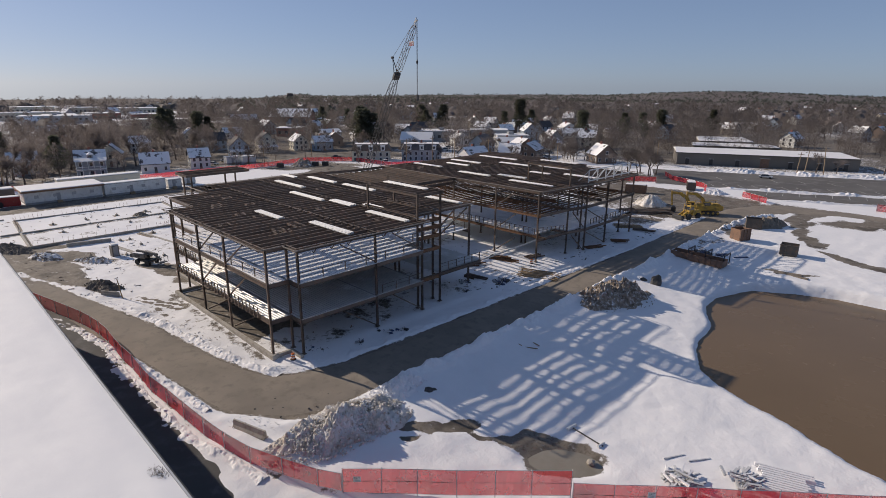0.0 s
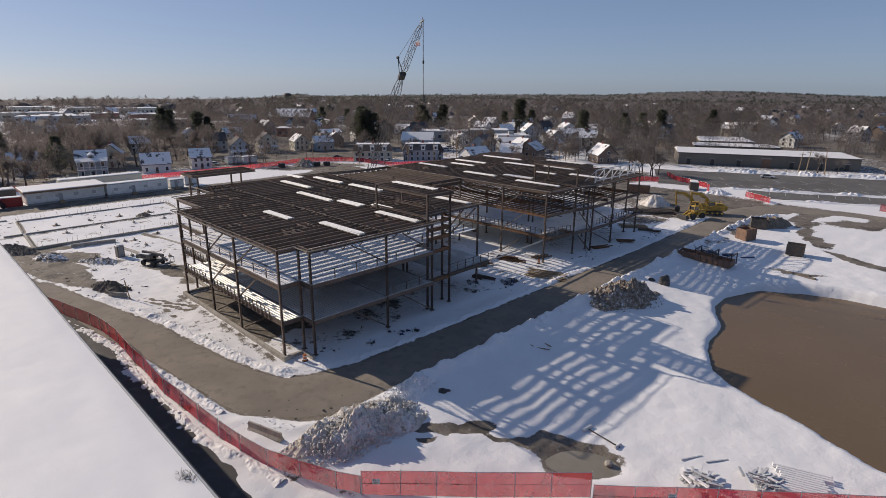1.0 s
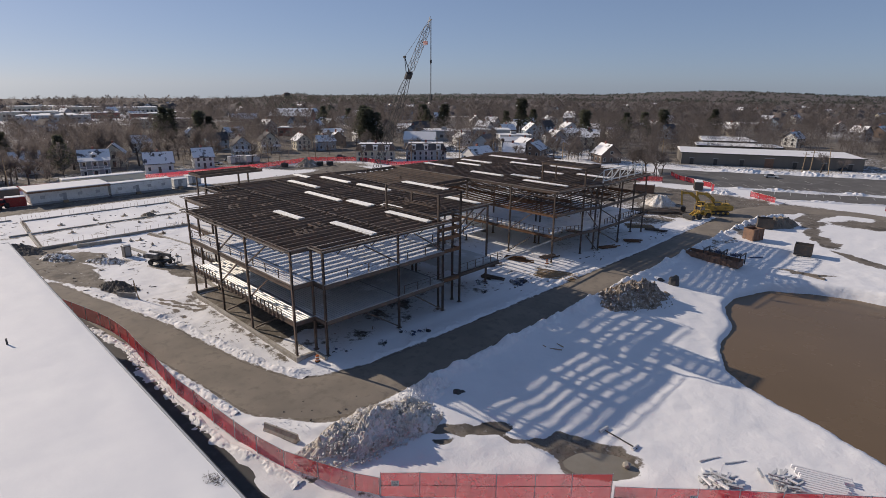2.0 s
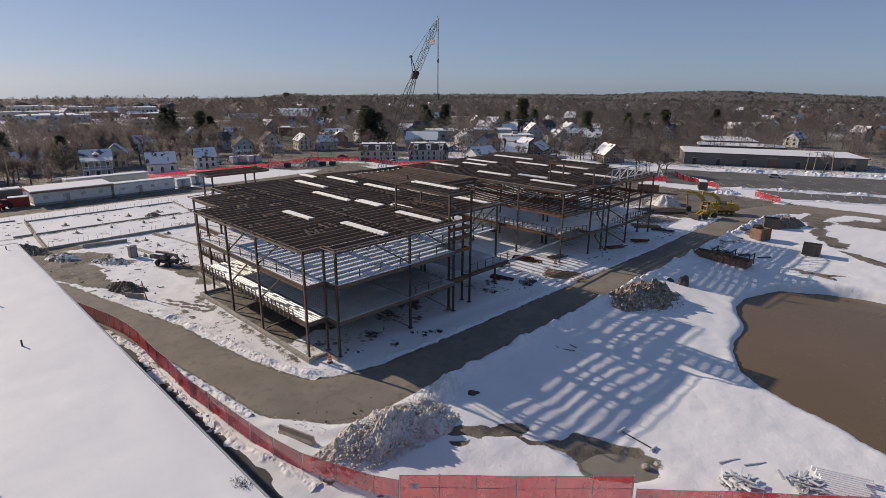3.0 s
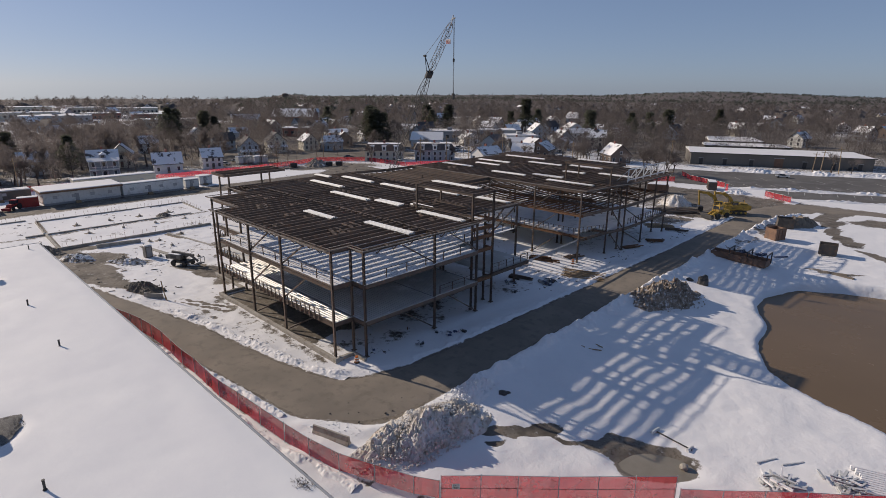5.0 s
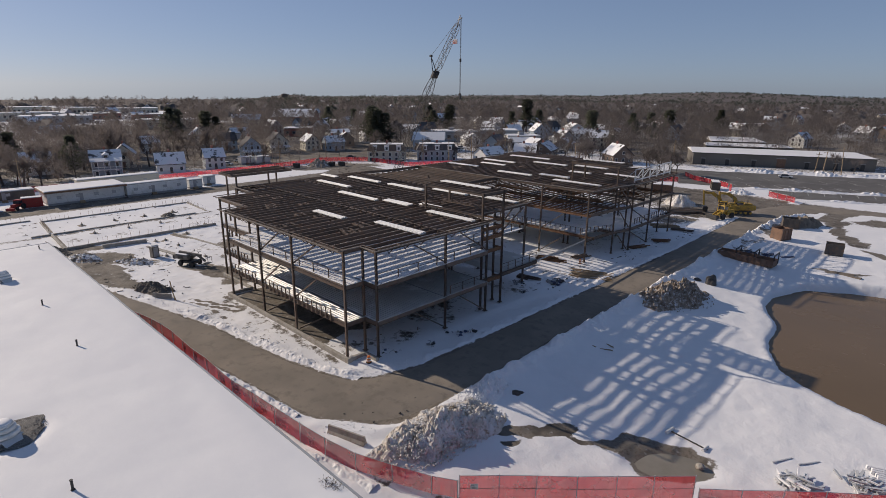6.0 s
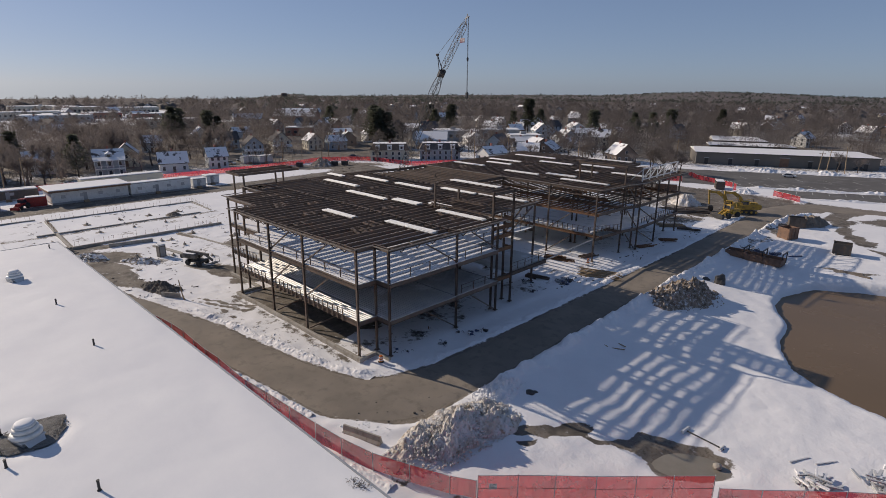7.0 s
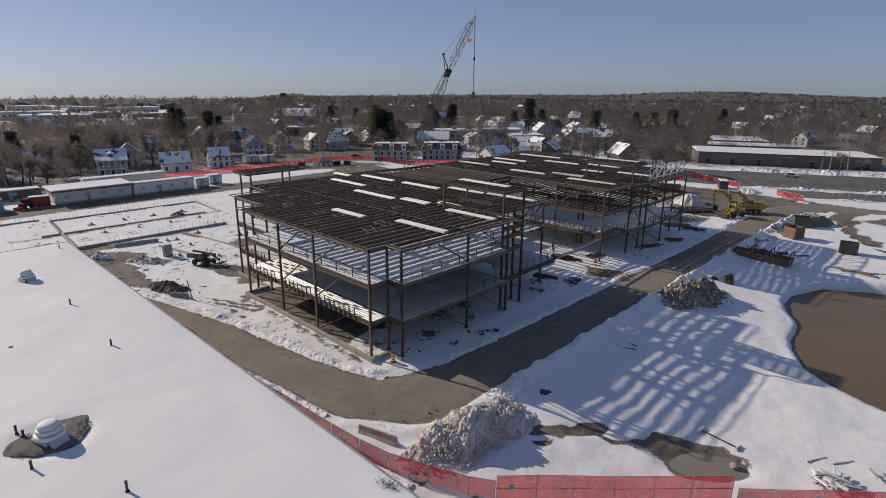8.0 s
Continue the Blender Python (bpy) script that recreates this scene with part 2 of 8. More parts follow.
def ground_material():
    """Snow over mud: the mud attribute gives worn tracks and bare earth; far off a patchwork of snow and dead grass."""
    m = bpy.data.materials.new("snow_and_earth")
    m.use_nodes = True
    nt = m.node_tree
    n, l = nt.nodes, nt.links
    bs = n["Principled BSDF"]
    geo = n.new("ShaderNodeNewGeometry")
    def tex(s, det=6.0, r=0.62):
        t = n.new("ShaderNodeTexNoise")
        t.inputs["Scale"].default_value, t.inputs["Detail"].default_value, t.inputs["Roughness"].default_value = s, det, r
        l.new(geo.outputs["Position"], t.inputs["Vector"])
        return t.outputs["Fac"]
    def rng(v, a, b, c=0.0, d=1.0):
        r = n.new("ShaderNodeMapRange")
        for k, q in (("From Min", a), ("From Max", b), ("To Min", c), ("To Max", d)):
            r.inputs[k].default_value = q
        l.new(v, r.inputs["Value"])
        return r.outputs[0]
    def mix(f, a, b):
        x = n.new("ShaderNodeMix")
        x.data_type = "RGBA"
        l.new(f, x.inputs["Factor"])
        for s, v in (("A", a), ("B", b)):
            i = [q for q in x.inputs if q.name == s and q.type == "RGBA"][0]
            if isinstance(v, tuple):
                i.default_value = (*v, 1)
            else:
                l.new(v, i)
        return [q for q in x.outputs if q.type == "RGBA"][0]
    def math2(op, a, b):
        x = n.new("ShaderNodeMath")
        x.operation = op
        for i, v in enumerate((a, b)):
            if isinstance(v, float):
                x.inputs[i].default_value = v
            else:
                l.new(v, x.inputs[i])
        return x.outputs[0]
    at = n.new("ShaderNodeAttribute")
    at.attribute_name = "mud"
    fine = math2("ADD", math2("ADD", math2("MULTIPLY", tex(1.3), 0.9), math2("MULTIPLY", tex(0.3), 0.5)), math2("MULTIPLY", tex(5.0), 0.35))
    edge = math2("ADD", at.outputs["Fac"], math2("SUBTRACT", fine, 0.875))
    mudf = rng(edge, 0.42, 0.58)
    snow = mix(rng(tex(0.25), 0.35, 0.65), (0.80, 0.80, 0.81), (0.755, 0.76, 0.775))
    earth = mix(rng(tex(0.5), 0.35, 0.65), (0.150, 0.131, 0.108), (0.215, 0.190, 0.158))
    earth = mix(rng(tex(3.0), 0.52, 0.66), earth, (0.105, 0.088, 0.070))
    earth = mix(rng(tex(0.22, 3.0), 0.50, 0.64), earth, (0.090, 0.079, 0.066))
    earth = mix(rng(tex(1.1), 0.60, 0.72), earth, (0.44, 0.425, 0.41))
    l.new(mix(mudf, snow, earth), bs.inputs["Base Color"])
    bs.inputs["Roughness"].default_value = 0.8
    bs.inputs["Specular IOR Level"].default_value = 0.25
    b = n.new("ShaderNodeBump")
    b.inputs["Strength"].default_value, b.inputs["Distance"].default_value = 0.45, 0.16
    l.new(math2("ADD", tex(0.9, 4, 0.5), math2("MULTIPLY", tex(4.5, 4, 0.6), 0.3)), b.inputs["Height"])
    l.new(b.outputs[0], bs.inputs["Normal"])
    return m


GROUND = ground_material()
# ---- geometry helpers ----
rng = random.Random(7)
nrs = np.random.RandomState(11)


class Shape:
    """Gathers vertices and faces for one mesh."""

    def __init__(self):
        self.v, self.f = [], []

    def add(self, verts, faces, m=None):
        o = len(self.v)
        if m is not None:
            verts = [m @ Vector(p) for p in verts]
        self.v += [tuple(p) for p in verts]
        self.f += [tuple(o + i for i in f) for f in faces]
        return self

    def box(self, x0, y0, z0, x1, y1, z1, m=None, bevel=0.0):
        if bevel:
            b = min(bevel, (x1 - x0) * 0.45, (y1 - y0) * 0.45, (z1 - z0) * 0.45)
            ring = lambda d, z: [(x0 + d, y0 + d, z), (x1 - d, y0 + d, z), (x1 - d, y1 - d, z), (x0 + d, y1 - d, z)]
            vs = ring(b, z0) + ring(0, z0 + b) + ring(0, z1 - b) + ring(b, z1)
            fs = [(3, 2, 1, 0), (12, 13, 14, 15)]
            for k in range(3):
                fs += [(4 * k + i, 4 * k + (i + 1) % 4, 4 * k + 4 + (i + 1) % 4, 4 * k + 4 + i) for i in range(4)]
            return self.add(vs, fs, m)
        vs = [(x0, y0, z0), (x1, y0, z0), (x1, y1, z0), (x0, y1, z0), (x0, y0, z1), (x1, y0, z1), (x1, y1, z1), (x0, y1, z1)]
        return self.add(vs, [(3, 2, 1, 0), (4, 5, 6, 7), (0, 1, 5, 4), (1, 2, 6, 5), (2, 3, 7, 6), (3, 0, 4, 7)], m)

    def prism(self, poly, z0, z1, m=None):
        k = len(poly)
        vs = [(*p, z0) for p in poly] + [(*p, z1) for p in poly]
        fs = [tuple(reversed(range(k))), tuple(range(k, 2 * k))] + [(i, (i + 1) % k, k + (i + 1) % k, k + i) for i in range(k)]
        return self.add(vs, fs, m)

    def lathe(self, prof, seg=16, m=None):
        """Rings (radius, z) from bottom to top, closed at both ends."""
        vs, fs = [], []
        for r, z in prof:
            vs += [(r * math.cos(2 * math.pi * i / seg), r * math.sin(2 * math.pi * i / seg), z) for i in range(seg)]
        for k in range(len(prof) - 1):
            fs += [(k * seg + i, k * seg + (i + 1) % seg, (k + 1) * seg + (i + 1) % seg, (k + 1) * seg + i) for i in range(seg)]
        fs += [tuple(reversed(range(seg))), tuple(range((len(prof) - 1) * seg, len(prof) * seg))]
        return self.add(vs, fs, m)

    def bar(self, a, b, w, h=None, seg=4):
        """A straight bar from a to b."""
        a, b = Vector(a), Vector(b)
        d = b - a
        h = h or w
        x = d.normalized()
        up = Vector((0, 0, 1)) if abs(x.z) < 0.95 else Vector((0, 1, 0))
        y = up.cross(x).normalized()
        z = x.cross(y)
        if seg == 4:
            offs = [(-1, -1), (1, -1), (1, 1), (-1, 1)]
        else:
            offs = [(math.cos(2 * math.pi * i / seg), math.sin(2 * math.pi * i / seg)) for i in range(seg)]
        vs = [p + y * (u * w / 2) + z * (v * h / 2) for p in (a, b) for u, v in offs]
        k = len(offs)
        fs = [tuple(reversed(range(k))), tuple(range(k, 2 * k))] + [(i, (i + 1) % k, k + (i + 1) % k, k + i) for i in range(k)]
        return self.add(vs, fs)

    def mesh(self, name, mat=None, smooth=False):
        me = bpy.data.meshes.new(name)
        me.from_pydata(self.v, [], self.f)
        me.update()
        if mat:
            me.materials.append(mat)
        if smooth:
            me.polygons.foreach_set("use_smooth", [True] * len(me.polygons))
        return me


def part(name, shape, material, parent=None, label="", smooth=False, m=None):
    """One mesh object under a thing or under a part."""
    me = shape if isinstance(shape, bpy.types.Mesh) else shape.mesh(name, material, smooth)
    ob = new(name, me)
    if parent:
        ob.parent = parent
    if m is not None:
        ob.matrix_basis = m
    if label:
        ob["label"] = label
    return ob


def thing(name, label, category, m=None, group="", kind=""):
    ob = tagged(new(name), label, category, group, kind)
    ob.empty_display_size = 0.3
    if m is not None:
        ob.matrix_basis = m
    return ob


MEMBERS = {}


def i_profile(depth, width, t):
    d, w = depth / 2, width / 2
    return [(-w, -d), (w, -d), (w, -d + t), (t / 2, -d + t), (t / 2, d - t), (w, d - t), (w, d), (-w, d), (-w, d - t), (-t / 2, d - t), (-t / 2, -d + t), (-w, -d + t)]


def i_beam(length, depth, width, t):
    s = Shape()
    p = i_profile(depth, width, t)
    k = len(p)
    vs = [(0, y, z) for y, z in p] + [(length, y, z) for y, z in p]
    fs = [(i, k + i, k + (i + 1) % k, (i + 1) % k) for i in range(k)]
    fs += [(0, 1, 2, 11), (3, 4, 9, 10), (5, 6, 7, 8), (k + 11, k + 2, k + 1, k), (k + 10, k + 9, k + 4, k + 3), (k + 8, k + 7, k + 6, k + 5)]
    return s.add(vs, fs)


def span(a, b):
    """The pose that lays +X from a to b, with z as far up as may be."""
    a, b = Vector(a), Vector(b)
    x = (b - a).normalized()
    up = Vector((0, 0, 1)) if abs(x.z) < 0.95 else Vector((0, 1, 0))
    y = up.cross(x).normalized()
    z = x.cross(y)
    return Matrix.Translation(a) @ Matrix((x, y, z)).transposed().to_4x4()


def member(name, a, b, prof, material, parent, label=""):
    """A rolled steel member from a to b: prof = (depth, width, thickness)."""
    length = round((Vector(b) - Vector(a)).length, 2)
    key = (length, prof, material.name)
    if key not in MEMBERS:
        MEMBERS[key] = i_beam(length, *prof).mesh(name, material)
    return part(name, MEMBERS[key], material, parent, label, m=span(a, b))


TABLES = {}


def fbm(x, y, scale, seed=0, octaves=4):
    """Value noise of numpy coordinates, about -1 to 1."""
    if seed not in TABLES:
        TABLES[seed] = np.random.RandomState(seed).rand(256, 256) * 2 - 1
    tab = TABLES[seed]
    out, amp, tot = 0, 1.0, 0.0
    for o in range(octaves):
        u, v = x / scale, y / scale
        i, j = np.floor(u).astype(int), np.floor(v).astype(int)
        fu, fv = u - i, v - j
        fu, fv = fu * fu * (3 - 2 * fu), fv * fv * (3 - 2 * fv)
        q = lambda a, b: tab[(i + a) % 256, (j + b) % 256]
        out = out + amp * ((q(0, 0) * (1 - fu) + q(1, 0) * fu) * (1 - fv) + (q(0, 1) * (1 - fu) + q(1, 1) * fu) * fv)
        tot += amp
        amp *= 0.55
        scale *= 0.5
    return out / tot * 1.6


def smooth(v, a, b):
    t = np.clip((v - a) / (b - a), 0, 1)
    return t * t * (3 - 2 * t)


# ---- ground ----
ROAD_LINE = [(-104, 11.6, 2.9), (-93, 13.8, 3.1), (-82, 16.5, 3.1), (-75, 18.1, 3.1), (-66, 19.4, 2.9), (-57.7, 20.6, 3.0), (-50.0, 22.1, 3.7),
             (-46.0, 26.0, 4.6), (-45, 33, 3.6), (-44.7, 60, 3.2), (-44.2, 100, 3.0), (-44.2, 140, 3.2), (-43, 155, 5.0), (-38, 166, 5.5), (-22, 171, 3.5), (0, 168, 3), (40, 160, 3)]


def road_distance(x, y):
    """Signed distance to the haul road's edge, below zero on the road."""
    best = np.full(np.shape(x), 1e6)
    for (ax, ay, aw), (bx, by, bw) in zip(ROAD_LINE, ROAD_LINE[1:]):
        dx, dy = bx - ax, by - ay
        t = np.clip(((x - ax) * dx + (y - ay) * dy) / (dx * dx + dy * dy), 0, 1)
        best = np.minimum(best, np.hypot(x - ax - t * dx, y - ay - t * dy) - (aw + t * (bw - aw)))
    return best


def pond_depth(x, y):
    """Signed distance inside the pond."""
    xw = np.interp(y, [50, 60, 64, 66, 71.7, 77.5, 81, 85.6, 90, 93.5, 98.2], [-10, -14, -19, -20.5, -22.6, -23.2, -24.8, -27, -27, -26.1, -24.1])
    yn = 63.3 - 0.42 * (x + 18.4)
    yf = np.interp(x, [-27, -24.1, -19.1, -13.3, -6.9, 10, 40], [95, 98.2, 101.8, 104.2, 104.6, 105, 106])
    return np.minimum(np.minimum(x - xw, (y - yn) * 0.9), yf - y) + 0.35 * fbm(x, y, 3.0, 5)


def blob(x, y, cx, cy, rx, ry, turn=0.0):
    c, s = math.cos(radians(turn)), math.sin(radians(turn))
    u, v = (x - cx) * c + (y - cy) * s, -(x - cx) * s + (y - cy) * c
    return 1 - np.hypot(u / rx, v / ry)


def west_drop(x, y):
    """Sets the west yard and street slightly below the building, fitting the camera's view."""
    return np.interp(-np.asarray(x, float), [100, 145, 185, 240], [0, 0.4, 0.5, 1.6]) * (1 - smooth(np.asarray(y, float), 95, 140))


def terrain(x, y):
    """The land without the site's details; its far slopes fit the camera's skyline."""
    d = np.hypot(x, y)
    z = -0.3 - west_drop(x, y) - 27 * smooth(d, 500, 2800)
    ridge = 16 * np.exp(-(((x + 2331) / 110) ** 2 + ((y - 1362) / 110) ** 2)) + 24 * np.exp(-(((x + 848) / 420) ** 2 + ((y - 2563) / 400) ** 2))
    ridge = ridge + 16 * smooth(y - 0.3 * x, 2300, 3100)
    z = z - 44 * smooth(np.degrees(np.arctan2(-x, y)), 57, 74) * smooth(d, 1300, 2500)
    z = z - 70 * smooth(d, 2980, 3500)
    return z + ridge + smooth(d, 700, 2200) * (6 * fbm(x, y, 700, 3, 3))


def field_drop(x, y):
    """How far the snowfield east of the haul road lies below the road."""
    x, y = np.asarray(x, float), np.asarray(y, float)
    away = np.clip((road_distance(x, y) - 0.5) / 18, 0, 1) * smooth(x, -46, -40) * smooth(y, 13.5, 18)
    return away * (1.3 * (1 - smooth(y, 88, 106)) * (1 - 0.15 * (1 - smooth(y, 28, 40))))


def field_z(x, y):
    return -0.3 - float(field_drop(x, y)) - float(west_drop(x, y))


def ground_height(x, y):
    z = terrain(x, y) - field_drop(x, y)
    near = 1 - smooth(np.hypot(x + 60, y - 60), 95, 128)
    rd = road_distance(x, y)
    z = z + near * (0.12 * fbm(x, y, 7, 1) + 0.06 * fbm(x, y, 1.6, 2)) * smooth(rd, -0.2, 1.0)
    # ploughed banks along the haul road
    lump = np.clip(0.5 + 0.9 * fbm(x, y, 2.2, 8), 0.1, 1.6)
    bank = np.exp(-((rd - 1.2) / 0.8) ** 2)
    east = smooth(x, -45, -42) * smooth(y, 30, 36) * (1 - smooth(y, 150, 160))
    z = z + bank * lump * (0.20 + 0.5 * east) * near
    # the fill slope beside the road's east bank
    z = z + 0.5 * east * np.exp(-(np.clip(rd - 1.0, 0, 99) / 4.0)) * near * smooth(rd, 0.3, 1.2)
    z = z + (-0.40 - z) * (1 - smooth(rd, -0.35, 0.3))
    # building pad
    pad = np.minimum(np.minimum(x + 101, -52.2 - x), np.minimum(y - 28.2, 114 - y))
    z = np.where(pad > 0, z * 0.3 - 0.10, z)
    # paved drive along the old building
    z = np.where((y < 14.6) & (y > -60) & (x > -95) & (x < 30), np.minimum(z, -0.36), z)
    pd = pond_depth(x, y)
    z = z - smooth(pd, -0.6, 1.2) * 2.2 * (pd > -0.6)
    z = z - 0.35 * smooth(blob(x, y, -21.6, 37.6, 4.9, 2.5, 38), 0, 0.5)
    z = z - 0.12 * smooth(blob(x, y, -31.5, 34.2, 3.6, 1.2, 55), 0, 0.5)
    return z


def mud_amount(x, y):
    rd = road_distance(x, y)
    x0, y0 = x, y
    x, y = x + 1.7 * fbm(x, y, 5, 71, 4), y + 1.7 * fbm(x, y, 5, 72, 4)
    m = 0.8 * smooth(-rd, -0.5, 0.2)
    for cx, cy, rx, ry, turn, k in (
            (-120, 15.5, 17, 4.6, 8, 1.0), (-108, 17.5, 12, 3.6, 4, 1.0), (-116, 22.5, 9, 2.4, 22, 0.8), (-97, 31.8, 9, 2.2, 30, 0.85), (-107, 42.5, 10, 3.4, 20, 0.8), (-82, 24.6, 6, 0.35, 25, 0.9), (-82.6, 25.7, 6, 0.35, 25, 0.9), (-79, 23.6, 5, 0.3, 18, 0.9), (-90, 35, 5, 5, 0, 0.7),
            (-31.6, 34.4, 3.4, 1.2, 58, 1.15), (-29.0, 35.6, 2.4, 0.55, 5, 1.0), (-34.0, 31.4, 2.6, 0.6, 62, 1.0), (-33.0, 29.8, 1.2, 0.45, 50, 0.9), (-21.8, 37.8, 5.4, 2.7, 38, 1.15), (-25.4, 37.0, 2.4, 1.4, 60, 1.05),
            (-20, 108, 5, 1.0, 15, 0.7), (-57, 141, 13, 8, 30, 0.85), (-66, 168, 14, 8, 25, 0.9), (-80, 165, 12, 10, 0, 0.8), (-50, 171, 10, 4, 30, 0.8), (-92, 175, 9, 6, 20, 0.75), (-60, 126, 8, 7, 20, 0.62), (-58, 160, 16, 14, 20, 0.8), (-76, 150, 14, 20, 0, 0.6), (-52, 160, 18, 10, 20, 0.85), (-36, 143, 4, 6, 30, 0.8), (-36.5, 131, 3, 9, 10, 0.62), (-38, 112, 2, 12, 0, 0.5),
            (-30, 153, 8, 3.0, 100, 0.85), (-25, 137, 10, 2.4, 115, 0.85), (-14, 123.5, 8, 1.6, 155, 0.8), (-18, 160, 12, 5, 40, 0.85), (2, 121, 14, 2.0, 170, 0.8), (10, 150, 20, 6, 170, 0.8),
            (-92, 190, 20, 9, 20, 0.7), (-190, 120, 22, 9, 60, 0.75), (-150, 125, 25, 10, 30, 0.6), (-128, 20, 3, 3, 0, 0.7)):
        m = np.maximum(m, k * smooth(blob(x, y, cx, cy, rx, ry, turn), -0.25, 0.35))
    x, y = x0, y0
    m = np.maximum(m, (0.20 + 0.34 * fbm(x, y, 5, 74, 4)) * (x > -128) * (x < -106) * (y > 12) * (y < 33))
    m = np.maximum(m, (0.30 + 0.28 * fbm(x, y, 2.5, 75, 4)) * (x > -88) * (x < -55) * (y > 21) * (y < 28))
    m = np.maximum(m, (0.22 + 0.30 * fbm(x, y, 4, 76, 4)) * (x > -165) * (x < -102) * (y > 8) * (y < 55))
    inside = (x > -84) & (x < -53.6) & (y > 28.4)
    m = np.where(inside, np.maximum(m, 1.0 * smooth(-61.0 - 0.1 * (y - 28) - x + 2.0 * fbm(x, y, 3, 78, 4), -1.5, 1.5) * smooth(50 + 3 * fbm(x, y, 4, 79, 3) - y, -2, 3)), m)
    m = np.where(inside & (y < 64), np.maximum(m, 0.36 + 0.22 * fbm(x, y, 2.5, 82, 4)), m)
    m = np.where((x > -101) & (x < -53.8) & (y > 31) & (y < 113), np.maximum(m, 0.27 - 0.03 * (y < 64) + 0.22 * fbm(x, y, 6, 77, 4)), m)
    m = np.maximum(m, 0.55 * smooth(1.2 - np.abs(y - 27.0), 0, 1) * (x > -85) * (x < -55))
    # mud along the foot of the fence, partly painted in for the shade there
    foot = np.interp(x, [-96, -88, -81.4, -76.5, -46, -39, -35.7, -30.7], [10.8, 12.8, 14.6, 15.5, 16.1, 17.4, 18.9, 21.6]) - 0.25
    m = np.maximum(m, (0.40 + 0.25 * fbm(x, y, 1.5, 80, 3)) * smooth(0.55 - np.abs(y - foot), -0.3, 0.3) * (x > -96) * (x < -31))
    # earth drive before the office trailers
    m = np.maximum(m, 0.95 * smooth(5.5 - np.abs(x + 173.5), -1.2, 1.0) * (y > -60) * (y < 130))
    # excavated strips between the footing walls
    m = np.maximum(m, 0.75 * smooth(0.9 - np.abs(x + 145), -0.5, 0.5) * (y > 5) * (y < 52))
    m = np.where((x < -216) & (x > -420) & (y < 45), np.maximum(m, 0.62 + 0.3 * fbm(x, y, 14, 85, 3)), m)
    d = np.hypot(x, y)
    m = np.maximum(m, smooth(d, 200, 270) * (0.72 + 0.34 * fbm(x, y, 60, 21, 5)))
    lots = (d > 245) & (d < 430) & (np.arctan2(-x, y) > 0.52) & (np.arctan2(-x, y) < 0.85)
    m = np.where(lots, m * 0.62, m)
    m = np.maximum(m, smooth(d, 700, 1300))
    m = np.where((d > 470) & (d < 820) & (np.degrees(np.arctan2(-x, y)) > 70), 0.25 + 0.4 * fbm(x, y, 40, 83, 3), m)
    return m


def make_ground():
    def axis(lo, hi, step, far, growth=1.13):
        a = list(np.arange(lo, hi + 1e-6, step))
        s = step
        while a[-1] < far:
            s *= growth
            a.append(a[-1] + s)
        s = step
        while a[0] > -far:
            s *= growth
            a.insert(0, a[0] - s)
        return np.array(a)
    xs, ys = axis(-132, 4, 0.5, 3000), axis(10, 125, 0.5, 3000)
    X, Y = np.meshgrid(xs, ys, indexing="ij")
    Z = ground_height(X, Y)
    mud = mud_amount(X, Y)
    nx, ny = X.shape
    idx = np.arange(nx * ny).reshape(nx, ny)
    quads = np.stack([idx[:-1, :-1], idx[1:, :-1], idx[1:, 1:], idx[:-1, 1:]], -1).reshape(-1, 4)
    me = bpy.data.meshes.new("ground")
    me.vertices.add(nx * ny)
    me.vertices.foreach_set("co", np.stack([X, Y, Z], -1).ravel())
    me.loops.add(quads.size)
    me.loops.foreach_set("vertex_index", quads.ravel())
    me.polygons.add(len(quads))
    me.polygons.foreach_set("loop_start", np.arange(0, quads.size, 4))
    me.polygons.foreach_set("use_smooth", np.ones(len(quads), bool))
    me.update(calc_edges=True)
    at = me.attributes.new("mud", "FLOAT", "POINT")
    at.data.foreach_set("value", mud.ravel().astype(np.float32))
    me.materials.append(GROUND)
    tagged(new("ground", me), "snow-covered building site ground with muddy patches", "ground", kind="structure")


make_ground()


def ribbon(name, line, z, material, label, category, steps=1.0, rough=0.25, seed=3):
    """A strip of paving with worn, uneven edges along a line of (x, y, half width)."""
    pts = []
    for (ax, ay, aw), (bx, by, bw) in zip(line, line[1:]):
        k = max(1, int(math.hypot(bx - ax, by - ay) / steps))
        pts += [(ax + (bx - ax) * i / k, ay + (by - ay) * i / k, aw + (bw - aw) * i / k) for i in range(k)]
    pts.append(line[-1])
    p = np.array(pts)
    for _ in range(6):
        p[1:-1] = (p[:-2] + 2 * p[1:-1] + p[2:]) / 4
    d = np.gradient(p[:, :2], axis=0)
    d /= np.linalg.norm(d, axis=1)[:, None]
    nrm = np.stack([-d[:, 1], d[:, 0]], 1)
    s = Shape()
    cols = 9
    for i in range(len(p)):
        for j in range(cols):
            u = j / (cols - 1) * 2 - 1
            w = p[i, 2] + (rough * float(fbm(np.array(p[i, 0] + 40 * u), np.array(p[i, 1]), 2.5, seed)) if abs(u) == 1 else 0)
            q = p[i, :2] + nrm[i] * u * w
            s.v.append((q[0], q[1], z - (0.12 if abs(u) == 1 else 0) + 0.05 * (1 - u * u) + 0.015 * float(fbm(np.array(q[0]), np.array(q[1]), 3, 9))))
    s.f = [(i * cols + j, (i + 1) * cols + j, (i + 1) * cols + j + 1, i * cols + j + 1) for i in range(len(p) - 1) for j in range(cols - 1)]
    s.f = [f[::-1] for f in s.f]
    return tagged(new(name, s.mesh(name, material, True)), label, category, kind="structure")


